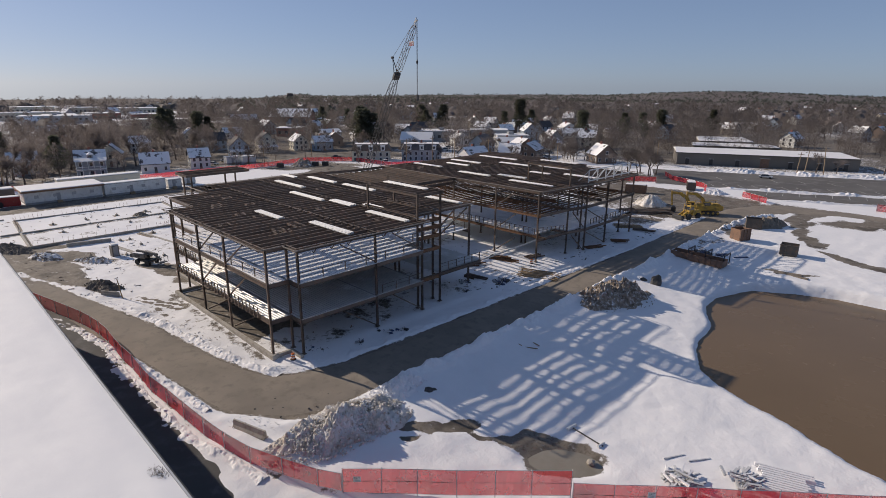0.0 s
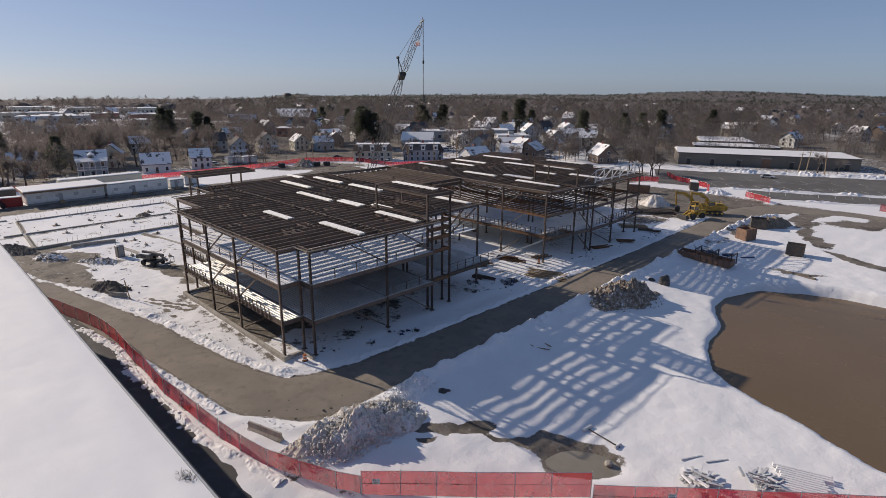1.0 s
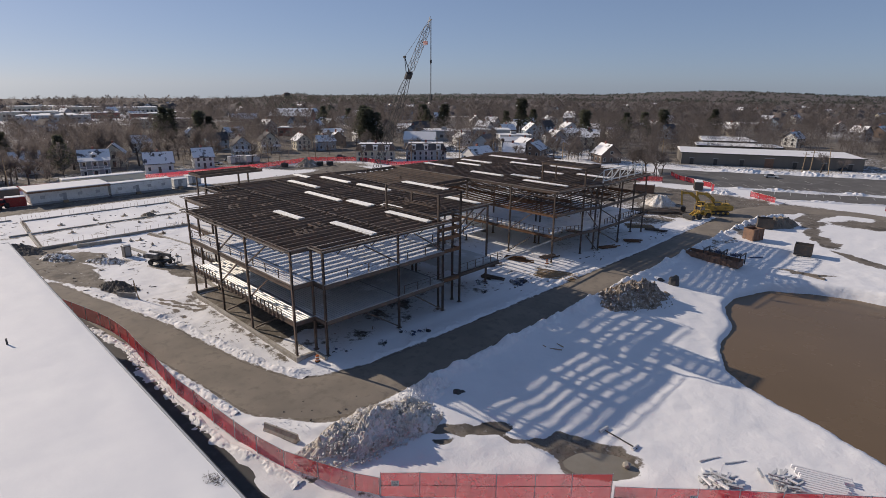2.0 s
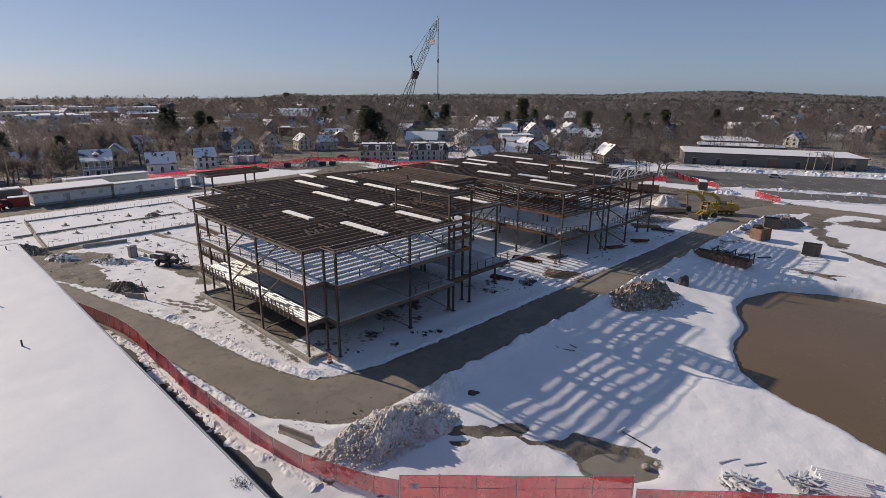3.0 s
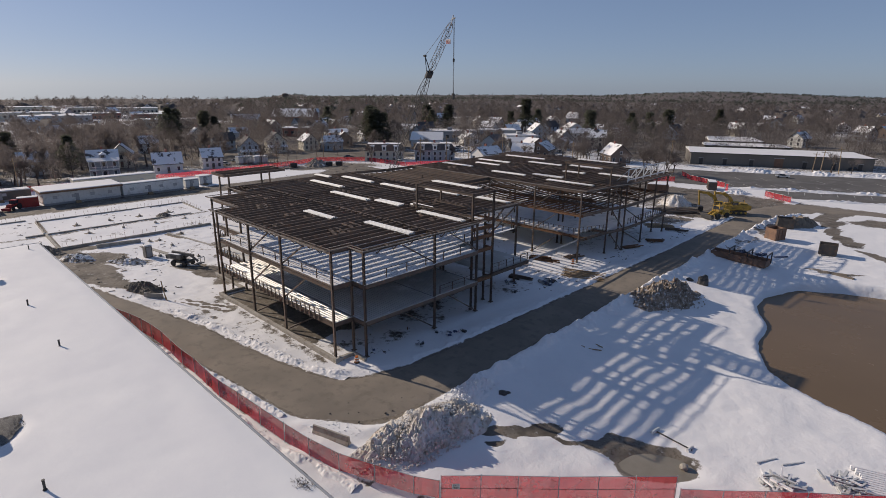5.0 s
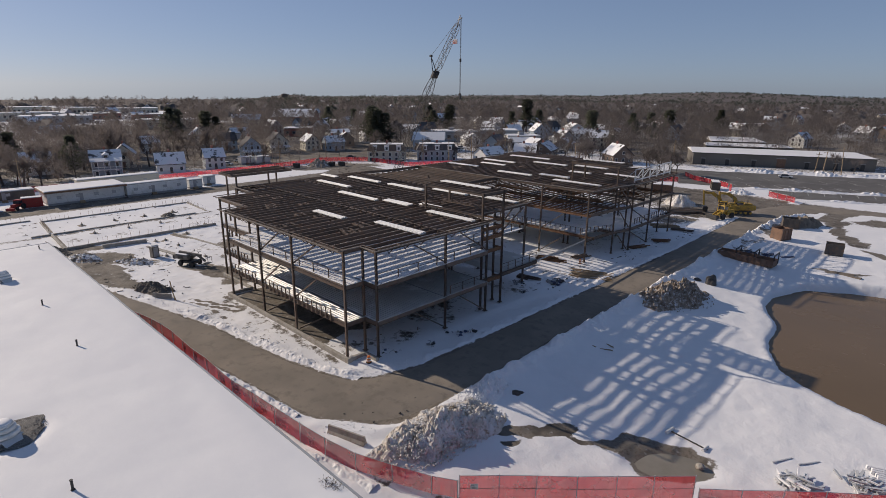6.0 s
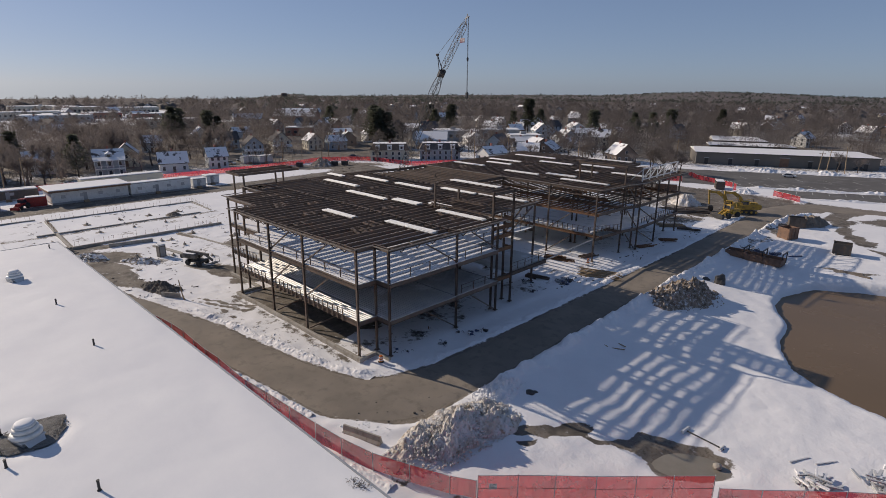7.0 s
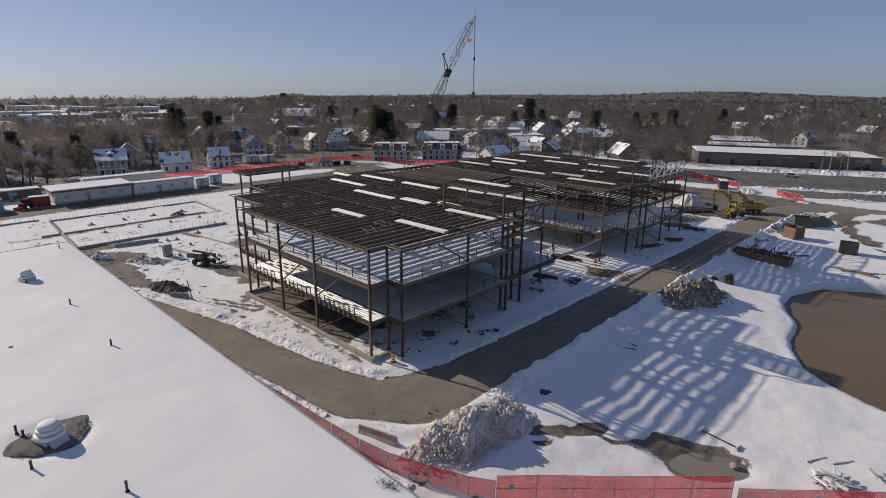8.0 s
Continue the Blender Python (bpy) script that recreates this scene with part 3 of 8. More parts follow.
ribbon("road", ROAD_LINE, -0.30, ROAD, "compacted brown gravel haul road", "road")
# drive widened so its dark asphalt also covers the building's shadow band
ribbon("driveway", [(-98, 10.6, 3.2), (-70, 11.4, 3.9), (-45, 11.2, 4.1), (-20, 10.4, 3.4), (20, 10.4, 3.4)], -0.30, ASPHALT, "dark asphalt drive and shaded strip beside the old building", "driveway", rough=0.7, seed=4)

water = Shape().add([(-32, 45, -1.95), (70, 45, -1.95), (70, 112, -1.95), (-32, 112, -1.95)], [(0, 1, 2, 3)])
tagged(new("pond", water.mesh("pond", WATER)), "flooded pit of still brown muddy water", "pond", kind="structure")
s = Shape().prism([(-21.4 + 4.3 * math.cos(a) * 0.79 - 2.4 * math.sin(a) * 0.61, 37.6 + 4.3 * math.cos(a) * 0.61 + 2.4 * math.sin(a) * 0.79) for a in np.linspace(0, 2 * math.pi, 24, False)], -1.95, -1.70)
tagged(new("puddle", s.mesh("puddle", PUDDLE)), "shallow muddy puddle in the snow", "puddle", kind="structure")
# ---- the old building under the camera ----
RZ, RX0, RX1, RY0, RY1 = 10.75, -90.4, 25.0, -60.0, 7.85


def old_building():
    b = tagged(new("old_school_building"), "long low building with a snow-covered flat roof", "building", kind="structure")
    part("wall", Shape().box(RX0 + 0.2, RY0, -0.6, RX1, RY1 - 0.2, RZ - 0.35), CONCRETE, b, "concrete block wall")
    # snow blanket with a soft uneven top
    nx, ny = 260, 160
    xs, ys = np.linspace(RX0 + 0.12, RX1, nx), np.linspace(RY0, RY1 - 0.12, ny)
    X, Y = np.meshgrid(xs, ys, indexing="ij")
    e = np.minimum(X - xs[0], ys[-1] - Y)
    Z = RZ - 0.07 * (1 - smooth(e, 0, 0.9)) + 0.07 * fbm(X, Y, 9, 31) * smooth(e, 0.5, 2) + 0.02 * fbm(X, Y, 2.2, 32) * smooth(e, 0.3, 1)
    for cx, cy, r in ((-44.3, -3.5, 2.3), (-76.6, 1.2, 1.2)):
        Z = Z - 0.16 * smooth(r - np.hypot(X - cx, Y - cy), 0, 0.7)
    sn = Shape()
    sn.v = [tuple(p) for p in np.stack([X, Y, Z], -1).reshape(-1, 3)]
    sn.f = [(i * ny + j, (i + 1) * ny + j, (i + 1) * ny + j + 1, i * ny + j + 1) for i in range(nx - 1) for j in range(ny - 1)]
    part("roof_snow", sn, SNOW_ROOF, b, "smooth blanket of snow", True)
    ed = Shape()
    ed.box(RX0, RY1 - 0.11, RZ - 0.75, RX1, RY1, RZ - 0.03)
    part("roof_edge", ed, TRIM, b, "grey metal roof edge")
    part("roof_edge", Shape().box(RX0, RY0, RZ - 0.75, RX0 + 0.11, RY1 - 0.11, RZ - 0.03), TRIM, b)
    part("gutter", Shape().box(RX0, RY1 + 0.002, RZ - 0.34, RX1, RY1 + 0.16, RZ - 0.22, bevel=0.03), BLACK, b, "dark gutter")
    part("wing_roof", Shape().box(-103, -60, 8.0, -90.6, 3.0, 9.9, bevel=0.1), SNOW_ROOF, b, "lower snow-covered wing")
    part("wing_wall", Shape().box(-102.9, -60, -0.6, -90.7, 2.9, 7.99), CONCRETE, b, "dark wall of the wing")


old_building()


def roof_ventilator(x, y, size, flaps):
    t = thing("roof_ventilator", "white round metal roof ventilator with snow cap", "roof vent", pose(x, y, RZ - 0.12, 0, 0, 20) @ Matrix.Scale(size, 4), "roof ventilators")
    part("curb", Shape().box(-0.62, -0.62, -0.1, 0.62, 0.62, 0.40, bevel=0.03), TRIM, t, "grey sheet metal curb")
    part("curb_flashing", Shape().box(-0.68, -0.68, 0.36, 0.68, 0.68, 0.44, bevel=0.02), WHITE_STEEL, t)
    part("base_ring", Shape().lathe([(0.55, 0.44), (0.80, 0.50), (0.83, 0.56), (0.82, 0.70), (0.76, 0.76), (0.55, 0.78)], 28), WHITE_PAINT, t, smooth=True)
    part("middle_ring", Shape().lathe([(0.5, 0.78), (0.66, 0.82), (0.69, 0.86), (0.67, 1.02), (0.60, 1.07), (0.4, 1.08)], 28), WHITE_PAINT, t, smooth=True)
    part("cap", Shape().lathe([(0.4, 1.08), (0.56, 1.10), (0.58, 1.14), (0.54, 1.24), (0.46, 1.28), (0.1, 1.30)], 28), WHITE_PAINT, t, smooth=True)
    part("snow_cap", Shape().lathe([(0.52, 1.22), (0.5, 1.30), (0.36, 1.36), (0.08, 1.38)], 20), SNOW_ROOF, t, "rounded cap of snow", True)
    for k in range(flaps):
        side = 1 if k else -1
        part("flap", Shape().add([(side * 0.66, -0.55, 0.42), (side * 0.66, 0.55, 0.42), (side * 1.02, 0.45, 0.02), (side * 1.02, -0.45, 0.02), (side * 0.70, -0.55, 0.45), (side * 0.70, 0.55, 0.45), (side * 1.06, 0.45, 0.05), (side * 1.06, -0.45, 0.05)],
                                 [(3, 2, 1, 0), (4, 5, 6, 7), (0, 1, 5, 4), (1, 2, 6, 5), (2, 3, 7, 6), (3, 0, 4, 7)]), WHITE_STEEL, t, "bent loose side flap")
    return t


roof_ventilator(-43.9, -3.55, 0.95, 2)
roof_ventilator(-76.6, 1.2, 0.85, 2)


def gravel_patch(x, y, rx, ry, turn):
    s = Shape()
    k = 40
    ring = []
    for i in range(k):
        a = 2 * math.pi * i / k
        r = 1 + 0.14 * math.sin(3 * a + 1) + 0.07 * math.sin(7 * a)
        ring.append((rx * r * math.cos(a), ry * r * math.sin(a)))
    s.v = [(0, 0, 0.05)] + [(0.7 * u, 0.7 * v, 0.04) for u, v in ring] + [(u, v, -0.02) for u, v in ring]
    s.f = [(0, 1 + i, 1 + (i + 1) % k) for i in range(k)] + [(1 + i, 1 + k + i, 1 + k + (i + 1) % k, 1 + (i + 1) % k) for i in range(k)]
    tagged(part("roof_gravel", s, GRAVEL, None, m=pose(x, y, RZ + 0.0, 0, 0, turn)), "bare dark roof gravel melted free of snow", "gravel", kind="stuff")


gravel_patch(-44.3, -3.5, 1.55, 2.1, 8)
gravel_patch(-59.4, -2.9, 0.35, 0.2, 10)
pebbles = Shape()
for i in range(1500):
    a, r = rng.uniform(0, 6.283), math.sqrt(rng.random())
    q = rng.uniform(0.012, 0.035)
    m = pose(1.5 * r * math.cos(a), 2.05 * r * math.sin(a), 0.05 * (1 - r), rng.uniform(0, 90), rng.uniform(0, 90), rng.uniform(0, 90))
    pebbles.add([(q, 0, 0), (-q, 0, 0), (0, q, 0), (0, -q, 0), (0, 0, q), (0, 0, -q)], [(0, 2, 4), (2, 1, 4), (1, 3, 4), (3, 0, 4), (2, 0, 5), (1, 2, 5), (3, 1, 5), (0, 3, 5)], m)
tagged(part("roof_pebbles", pebbles, PEBBLE, None, m=pose(-44.3, -3.5, RZ + 0.01, 0, 0, 8)), "loose grey and brown roof pebbles", "pebbles", kind="stuff")


def roof_pipe(x, y, h, lean=0):
    t = thing("vent_pipe", "dark metal vent pipe standing in roof snow", "vent pipe", pose(x, y, RZ - 0.1, lean, 0, 0), "roof vent pipes")
    part("pipe", Shape().lathe([(0.065, -0.1), (0.065, h), (0.08, h), (0.08, h + 0.05), (0.05, h + 0.05)], 12), BLACK, t, smooth=False)
    part("flashing", Shape().lathe([(0.13, -0.05), (0.11, 0.08), (0.07, 0.16)], 12), RUBBER, t)
    return t


for px, py, ph in ((-36.58, -1.94, 0.62), (-54.4, 2.48, 0.6), (-66.0, 2.5, 0.6), (-87.3, 6.3, 0.55), (-41.82, -4.84, 0.55), (-46.0, -4.78, 0.6), (-45.55, -4.55, 0.4)):
    roof_pipe(px, py, ph)

# dead grass tuft poking through the snow at the roof edge
s = Shape()
for i in range(90):
    a, r = rng.uniform(0, 6.28), rng.uniform(0, 0.5)
    p = Vector((r * math.cos(a) * 1.6, r * math.sin(a) * 0.8, 0))
    s.bar(p, p + Vector((rng.uniform(-0.15, 0.15), rng.uniform(-0.15, 0.15), rng.uniform(0.04, 0.16))), 0.012)
tagged(part("dead_grass", s, BARK, None, m=pose(-27.8, 7.3, RZ - 0.03, 0, 0, 20)), "dark dead grass tuft poking through roof snow", "grass", kind="stuff")


# ---- red screened construction fence ----
def fence(name, line, label, height=2.2, panel=3.3, base=-0.33, group="site fences", mid=False):
    """Posts, rails and red screen panels along a line; each bay is a panel of its own."""
    f = thing(name, label, "fence", group=group)
    pts = []
    for a, b in zip(line, line[1:]):
        k = max(1, round(math.dist(a, b) / panel))
        pts += [(a[0] + (b[0] - a[0]) * i / k, a[1] + (b[1] - a[1]) * i / k) for i in range(k)]
    pts = [(q[0] + rng.uniform(-0.1, 0.1), q[1] + rng.uniform(-0.1, 0.1)) for q in pts] + [line[-1]]
    low = base if callable(base) else (lambda x, y: base)
    post = Shape().lathe([(0.035, -0.2), (0.035, height + 0.05), (0.045, height + 0.06), (0.0, height + 0.1)], 8).mesh("post", TRIM)
    for q in pts:
        part("post", post, TRIM, f, m=pose(q[0], q[1], low(*q), rng.uniform(-1.2, 1.2), rng.uniform(-1.2, 1.2), 0))
    for i, (a, b) in enumerate(zip(pts, pts[1:])):
        L = math.dist(a, b)
        lay = span((*a, low(*a)), (*b, low(*b)))
        s = Shape()
        nu, nv = 10, 5
        ph, amp = rng.uniform(0, 6), rng.uniform(0.03, 0.15)
        for side in (0.0, 0.012):
            for iu in range(nu + 1):
                for iv in range(nv + 1):
                    u, v = iu / nu, iv / nv
                    bulge = amp * math.sin(math.pi * u) * math.sin(math.pi * v) * (1 + 0.5 * math.sin(9 * u + ph)) + 0.012 * math.sin(23 * u + ph + 3 * v)
                    sag = 0.05 * math.sin(math.pi * u) * v
                    s.v.append((u * L, 0.05 + bulge + side, 0.08 + v * (height - 0.1) - sag))
        k = (nu + 1) * (nv + 1)
        for iu in range(nu):
            for iv in range(nv):
                q = (iu * (nv + 1) + iv, (iu + 1) * (nv + 1) + iv, (iu + 1) * (nv + 1) + iv + 1, iu * (nv + 1) + iv + 1)
                s.f += [q, tuple(k + j for j in reversed(q))]
        p = part("screen_panel", s, RED_FABRIC, f, m=lay)
        part("top_rail", Shape().bar((0, 0, height), (L, 0, height), 0.045, seg=6), TRIM, f, m=lay)
        if mid:
            part("middle_rail", Shape().bar((0, 0, height * 0.52), (L, 0, height * 0.52), 0.04, seg=6), BLACK, f, m=lay)
        part("bottom_rail", Shape().bar((0, 0, 0.1), (L, 0, 0.1), 0.035, seg=6), TRIM, f, m=lay)
    return f


def fence_foot(x, y):
    """The ground at the near fence falls off towards the snowfield."""
    return -0.33 - 0.95 * float(smooth(np.array(x), -50, -31))


fence("site_fence", [(-104, 9.2), (-96, 10.8), (-88, 12.8), (-81.4, 14.5), (-76.0, 15.25), (-57, 15.15), (-46, 15.85), (-39.4, 17.2), (-36.4, 18.5), (-33.3, 20.1), (-31.6, 21.1)],
      "metal site fence with red windscreen fabric beside the snowy drive", base=fence_foot, height=2.05)
fence("site_fence", [(-31.5, 21.1), (-18.4, 34.0)], "metal site fence with bright red windscreen fabric and an exit sign", base=-1.14, height=2.45, mid=True)
fence("site_fence", [(-17.9, 33.4), (-6, 44.0), (6, 54.6)], "lower metal site fence with red windscreen fabric", height=2.1, base=-1.22, mid=True)


def exit_sign(x, y, z, yaw):
    t = thing("exit_sign", "small white sign with dark EXIT lettering on fence", "sign", pose(x, y, z, 0, 0, yaw), "exit signs")
    part("board", Shape().box(-0.3, -0.012, -0.26, 0.3, 0.012, 0.26, bevel=0.008), WHITE_PAINT, t)
    cu = bpy.data.curves.new("lettering", "FONT")
    cu.body, cu.size, cu.align_x, cu.extrude = "EXIT", 0.24, "CENTER", 0.003
    tmp = bpy.data.objects.new("lettering", cu)
    scene.collection.objects.link(tmp)
    me = bpy.data.meshes.new_from_object(tmp.evaluated_get(bpy.context.evaluated_depsgraph_get()))
    bpy.data.objects.remove(tmp)
    me.materials.clear()
    me.materials.append(LETTER)
    part("lettering", me, LETTER, t, "dark lettering", m=pose(0, -0.018, 0.03, 90, 0, 0))
    part("text_bar", Shape().box(-0.22, -0.018, -0.09, 0.22, -0.013, -0.05), LETTER, t)
    part("text_bar", Shape().box(-0.17, -0.018, -0.18, 0.17, -0.013, -0.14), LETTER, t)


exit_sign(-30.6, 21.9, 0.35, 44.5)
exit_sign(-13.3, 37.4, 0.05, 42)
# ---- the steel frame under construction ----
L2, L3, ROOF = 4.4, 8.85, 13.0
COL, GIRD, EDGE, PURLIN, LIGHT = (0.25, 0.24, 0.03), (0.48, 0.2, 0.03), (0.52, 0.2, 0.03), (0.42, 0.16, 0.022), (0.25, 0.15, 0.02)
frame_thing = thing("steel_frame_building", "unfinished three-storey building frame of brown primed steel with snowy decks", "building frame")

# foundation wall and pad edge
for a, b in (((-84.2, 27.55), (-55.0, 27.95)), ((-55.0, 27.55), (-54.6, 30.4)), ((-84.6, 27.55), (-84.2, 31.5)), ((-94, 31.1), (-84.6, 31.5)), ((-54.6, 30.0), (-52.5, 30.4))):
    part("foundation_wall", Shape().box(a[0], a[1], -0.8, b[0], b[1], 0.22, bevel=0.03), CONCRETE, frame_thing, "stained concrete foundation wall")

COLUMNS = [(-55.4, 28.1, ROOF), (-66.2, 28.1, ROOF), (-74.4, 28.1, ROOF), (-83.7, 28.1, ROOF), (-55.5, 30.8, ROOF), (-53.1, 30.8, ROOF),
           (-53.2, 42.0, ROOF), (-53.3, 50.2, ROOF), (-54.1, 50.1, ROOF + 3.6), (-55.3, 54.2, ROOF), (-53.9, 54.3, ROOF + 3.6), (-56.8, 63.7, ROOF),
           (-65.2, 50.2, ROOF + 3.6), (-65.2, 55.3, ROOF + 3.6), (-83.7, 31.5, ROOF), (-93.0, 31.5, ROOF), (-100.0, 37.6, ROOF), (-85.0, 30.0, ROOF - 0.4)]
COLUMNS += [(x, y, ROOF) for x in (-66.2, -74.4, -83.7, -93.0) for y in (42.0, 50.3, 57.0, 63.7)]
COLUMNS += [(-100.0, y, ROOF) for y in (42.0, 50.3, 57.0, 63.7)]
COLUMNS += [(x, 72.0, ROOF) for x in (-76.0, -87.0, -98.0)]
COLUMNS += [(-55.2, 80.2, ROOF), (-54.5, 88.8, ROOF + 3.6), (-54.4, 93.3, ROOF), (-53.3, 93.3, ROOF), (-53.4, 101.4, ROOF), (-55.5, 111.3, ROOF), (-54.0, 113.4, ROOF)]
COLUMNS += [(x, y, ROOF) for x in (-65.0, -76.0, -87.0, -98.0) for y in (80.2, 88.8, 101.4, 113.4)]
COLUMNS += [(-60.0, 113.4, ROOF), (-60.0, 101.4, ROOF), (-64.0, 93.5, ROOF + 3.6), (-64.0, 88.8, ROOF + 3.6)]
COLUMNS += [(-99.3, 37.5, ROOF + 2.0), (-99.3, 43.6, ROOF + 2.0), (-103.0, 37.5, ROOF + 2.0), (-103.0, 47.2, ROOF + 2.0)]
plate = Shape().box(-0.28, -0.28, 0, 0.28, 0.28, 0.05, bevel=0.01).mesh("base_plate", STEEL)
for x, y, top in COLUMNS:
    c = member("column", (x, y, -0.15), (x, y, top - 0.06), COL, STEEL, frame_thing)
    part("base_plate", plate, STEEL, c, m=pose(0.10, 0, 0, 0, 90, 0))

ROOF_REGIONS = [(-83.7, -55.4, 28.1, 42.0), (-55.4, -52.4, 30.8, 42.0), (-93.6, -83.7, 31.5, 42.0), (-100.5, -93.6, 37.5, 42.0), (-100.5, -52.4, 42.0, 50.4), (-100.5, -57.0, 50.4, 57.0),
                (-100.5, -57.0, 57.0, 63.8), (-98.5, -54.2, 80.2, 88.8), (-98.5, -53.2, 88.8, 101.4), (-98.5, -52.8, 101.4, 113.5), (-101.0, -80.0, 113.5, 121.0)]
purlins = []
for x0, x1, y0, y1 in ROOF_REGIONS:
    n = max(1, round((x1 - x0) / (1.4 if y0 < 70 else 1.2)))
    purlins += [((x0 + (i + 0.5) * (x1 - x0) / n, y0 + 0.06, ROOF - 0.23), (x0 + (i + 0.5) * (x1 - x0) / n, y1 - 0.06, ROOF - 0.23)) for i in range(n)]
# lower bay whose purlins run the other way
n = round(16.4 / 1.5)
purlins += [((-98, 63.8 + (i + 0.5) * 16.4 / n, ROOF - 0.6), (-76, 63.8 + (i + 0.5) * 16.4 / n, ROOF - 0.6)) for i in range(n)]
purlins.sort(key=lambda p: p[0][1] - 0.6 * p[0][0])
for a, b in purlins[:290]:
    member("roof_beam", a, b, PURLIN, STEEL, frame_thing)
rest = Shape()
for a, b in purlins[290:]:
    g = i_beam((Vector(b) - Vector(a)).length, *PURLIN)
    rest.add(g.v, g.f, span(a, b))
if rest.v:
    tagged(part("roof_beams", rest, STEEL, frame_thing), kind="stuff")

# roof girders and the perimeter beams
def line_of(points, z, prof, name, mat=STEEL):
    for a, b in zip(points, points[1:]):
        member(name, (*a, z), (*b, z), prof, mat, frame_thing)


ZG = ROOF - 0.30
XA = [-100.0, -93.0, -83.7, -74.4, -66.2]
for y in (42.0, 50.35, 57.0, 63.75):
    line_of([(x, y) for x in XA] + [(-53.2 if y < 51 else -56.9, y)], ZG, GIRD, "roof_girder")
line_of([(-83.7, 28.1), (-74.4, 28.1), (-66.2, 28.1), (-55.4, 28.1), (-55.4, 30.8), (-53.1, 30.8), (-53.2, 42.0), (-53.2, 50.3)], ZG, EDGE, "edge_beam")
line_of([(-100, 37.6), (-93.4, 37.6), (-93.4, 31.5), (-83.7, 31.5), (-83.7, 28.1)], ZG, EDGE, "edge_beam")
line_of([(-100.2, 37.6), (-100.2, 42), (-100.2, 50.3), (-100.2, 57), (-100.2, 63.7), (-98.4, 72), (-98.4, 80.2), (-98.4, 101.4), (-98.4, 113.5)], ZG, EDGE, "edge_beam")
line_of([(-57.0, 50.4), (-57.0, 63.7), (-66.2, 63.75), (-76, 63.75), (-76, 72), (-76, 80.2)], ZG, EDGE, "edge_beam")
XN = [-98.0, -87.0, -76.0, -65.0]
for y, xe in ((80.2, -54.6), (88.8, -54.4), (101.4, -53.4), (113.4, -53.6)):
    line_of([(x, y) for x in XN] + [(xe, y)], ZG, GIRD, "roof_girder")
line_of([(-54.9, 80.2), (-54.4, 88.8), (-53.3, 93.3), (-53.3, 101.4), (-53.3, 113.4)], ZG, EDGE, "edge_beam")
for x in XN[:3]:
    line_of([(x, 63.8), (x, 72.0), (x, 80.2)], ROOF - 1.0, GIRD, "roof_girder")

# pale edge angles and outriggers round the near roof
EDGE_LINE = [(-100.9, 37.2), (-94.1, 37.2), (-94.1, 31.0), (-84.2, 31.0), (-84.2, 27.2), (-54.9, 27.2), (-54.9, 30.0), (-52.1, 30.0), (-52.1, 50.6), (-56.2, 50.6), (-56.2, 64.2), (-75.6, 64.2)]
EDGE_NE = [(-98.9, 79.6), (-54.0, 79.6), (-53.2, 88.8), (-52.2, 92.8), (-52.2, 114.1), (-80, 114.1)]
for ln in (EDGE_LINE, EDGE_NE):
    for a, b in zip(ln, ln[1:]):
        part("edge_angle", Shape().bar((*a, ROOF + 0.04), (*b, ROOF + 0.04), 0.08, 0.12), EDGE_STEEL, frame_thing, "pale steel edge angle")
outrigger = Shape().bar((0, 0, 0), (1.0, 0, 0), 0.08, 0.09).mesh("outrigger", STEEL)
for y in np.arange(31.0, 50.5, 2.8):
    part("outrigger", outrigger, STEEL, frame_thing, m=pose(-53.1, y, ROOF - 0.03))
for x in np.arange(-83.2, -55.5, 2.8):
    part("outrigger", outrigger, STEEL, frame_thing, m=pose(x, 28.1, ROOF - 0.03, 0, 0, -90))
for y in np.arange(93.5, 114, 2.8):
    part("outrigger", outrigger, STEEL, frame_thing, m=pose(-53.2, y, ROOF - 0.03))
# kicker hooks under the left eaves
kick = Shape().bar((0, 0, 0), (0, 0.75, -0.75), 0.09).bar((0, 0.75, -0.75), (0, 0.95, -0.55), 0.08).mesh("kicker", STEEL)
for x in list(np.arange(-82.5, -75, 1.1)) + list(np.arange(-73, -67, 1.4)) + [-64, -62.3, -60.4, -58.6]:
    part("kicker", kick, STEEL, frame_thing, m=pose(x, 28.2, ROOF - 0.55))
for y in (33.5, 36, 38.5, 44.0, 46.5):
    part("kicker", kick, STEEL, frame_thing, m=pose(-53.3, y, ROOF - 0.55, 0, 0, 90))

# framed roof openings between purlins
for i in range(46):
    x0, x1, y0, y1 = ROOF_REGIONS[rng.choice((0, 0, 0, 2, 3, 3, 3, 4, 5, 6, 7, 8))]
    n = max(1, round((x1 - x0) / 1.4))
    k = rng.randrange(n - 1) if n > 1 else 0
    xa = x0 + (k + 0.5) * (x1 - x0) / n
    st = (x1 - x0) / n
    y = rng.uniform(y0 + 1.2, y1 - 2.5)
    g = Shape()
    for yy in (0, 1.2):
        g.bar((0.06, yy, 0), (st - 0.06, yy, 0), 0.12, 0.2)
    g.bar((st * 0.35, 0.06, 0), (st * 0.35, 1.14, 0), 0.09, 0.16)
    part("opening_frame", g, STEEL, frame_thing, m=pose(xa, y, ROOF - 0.10))


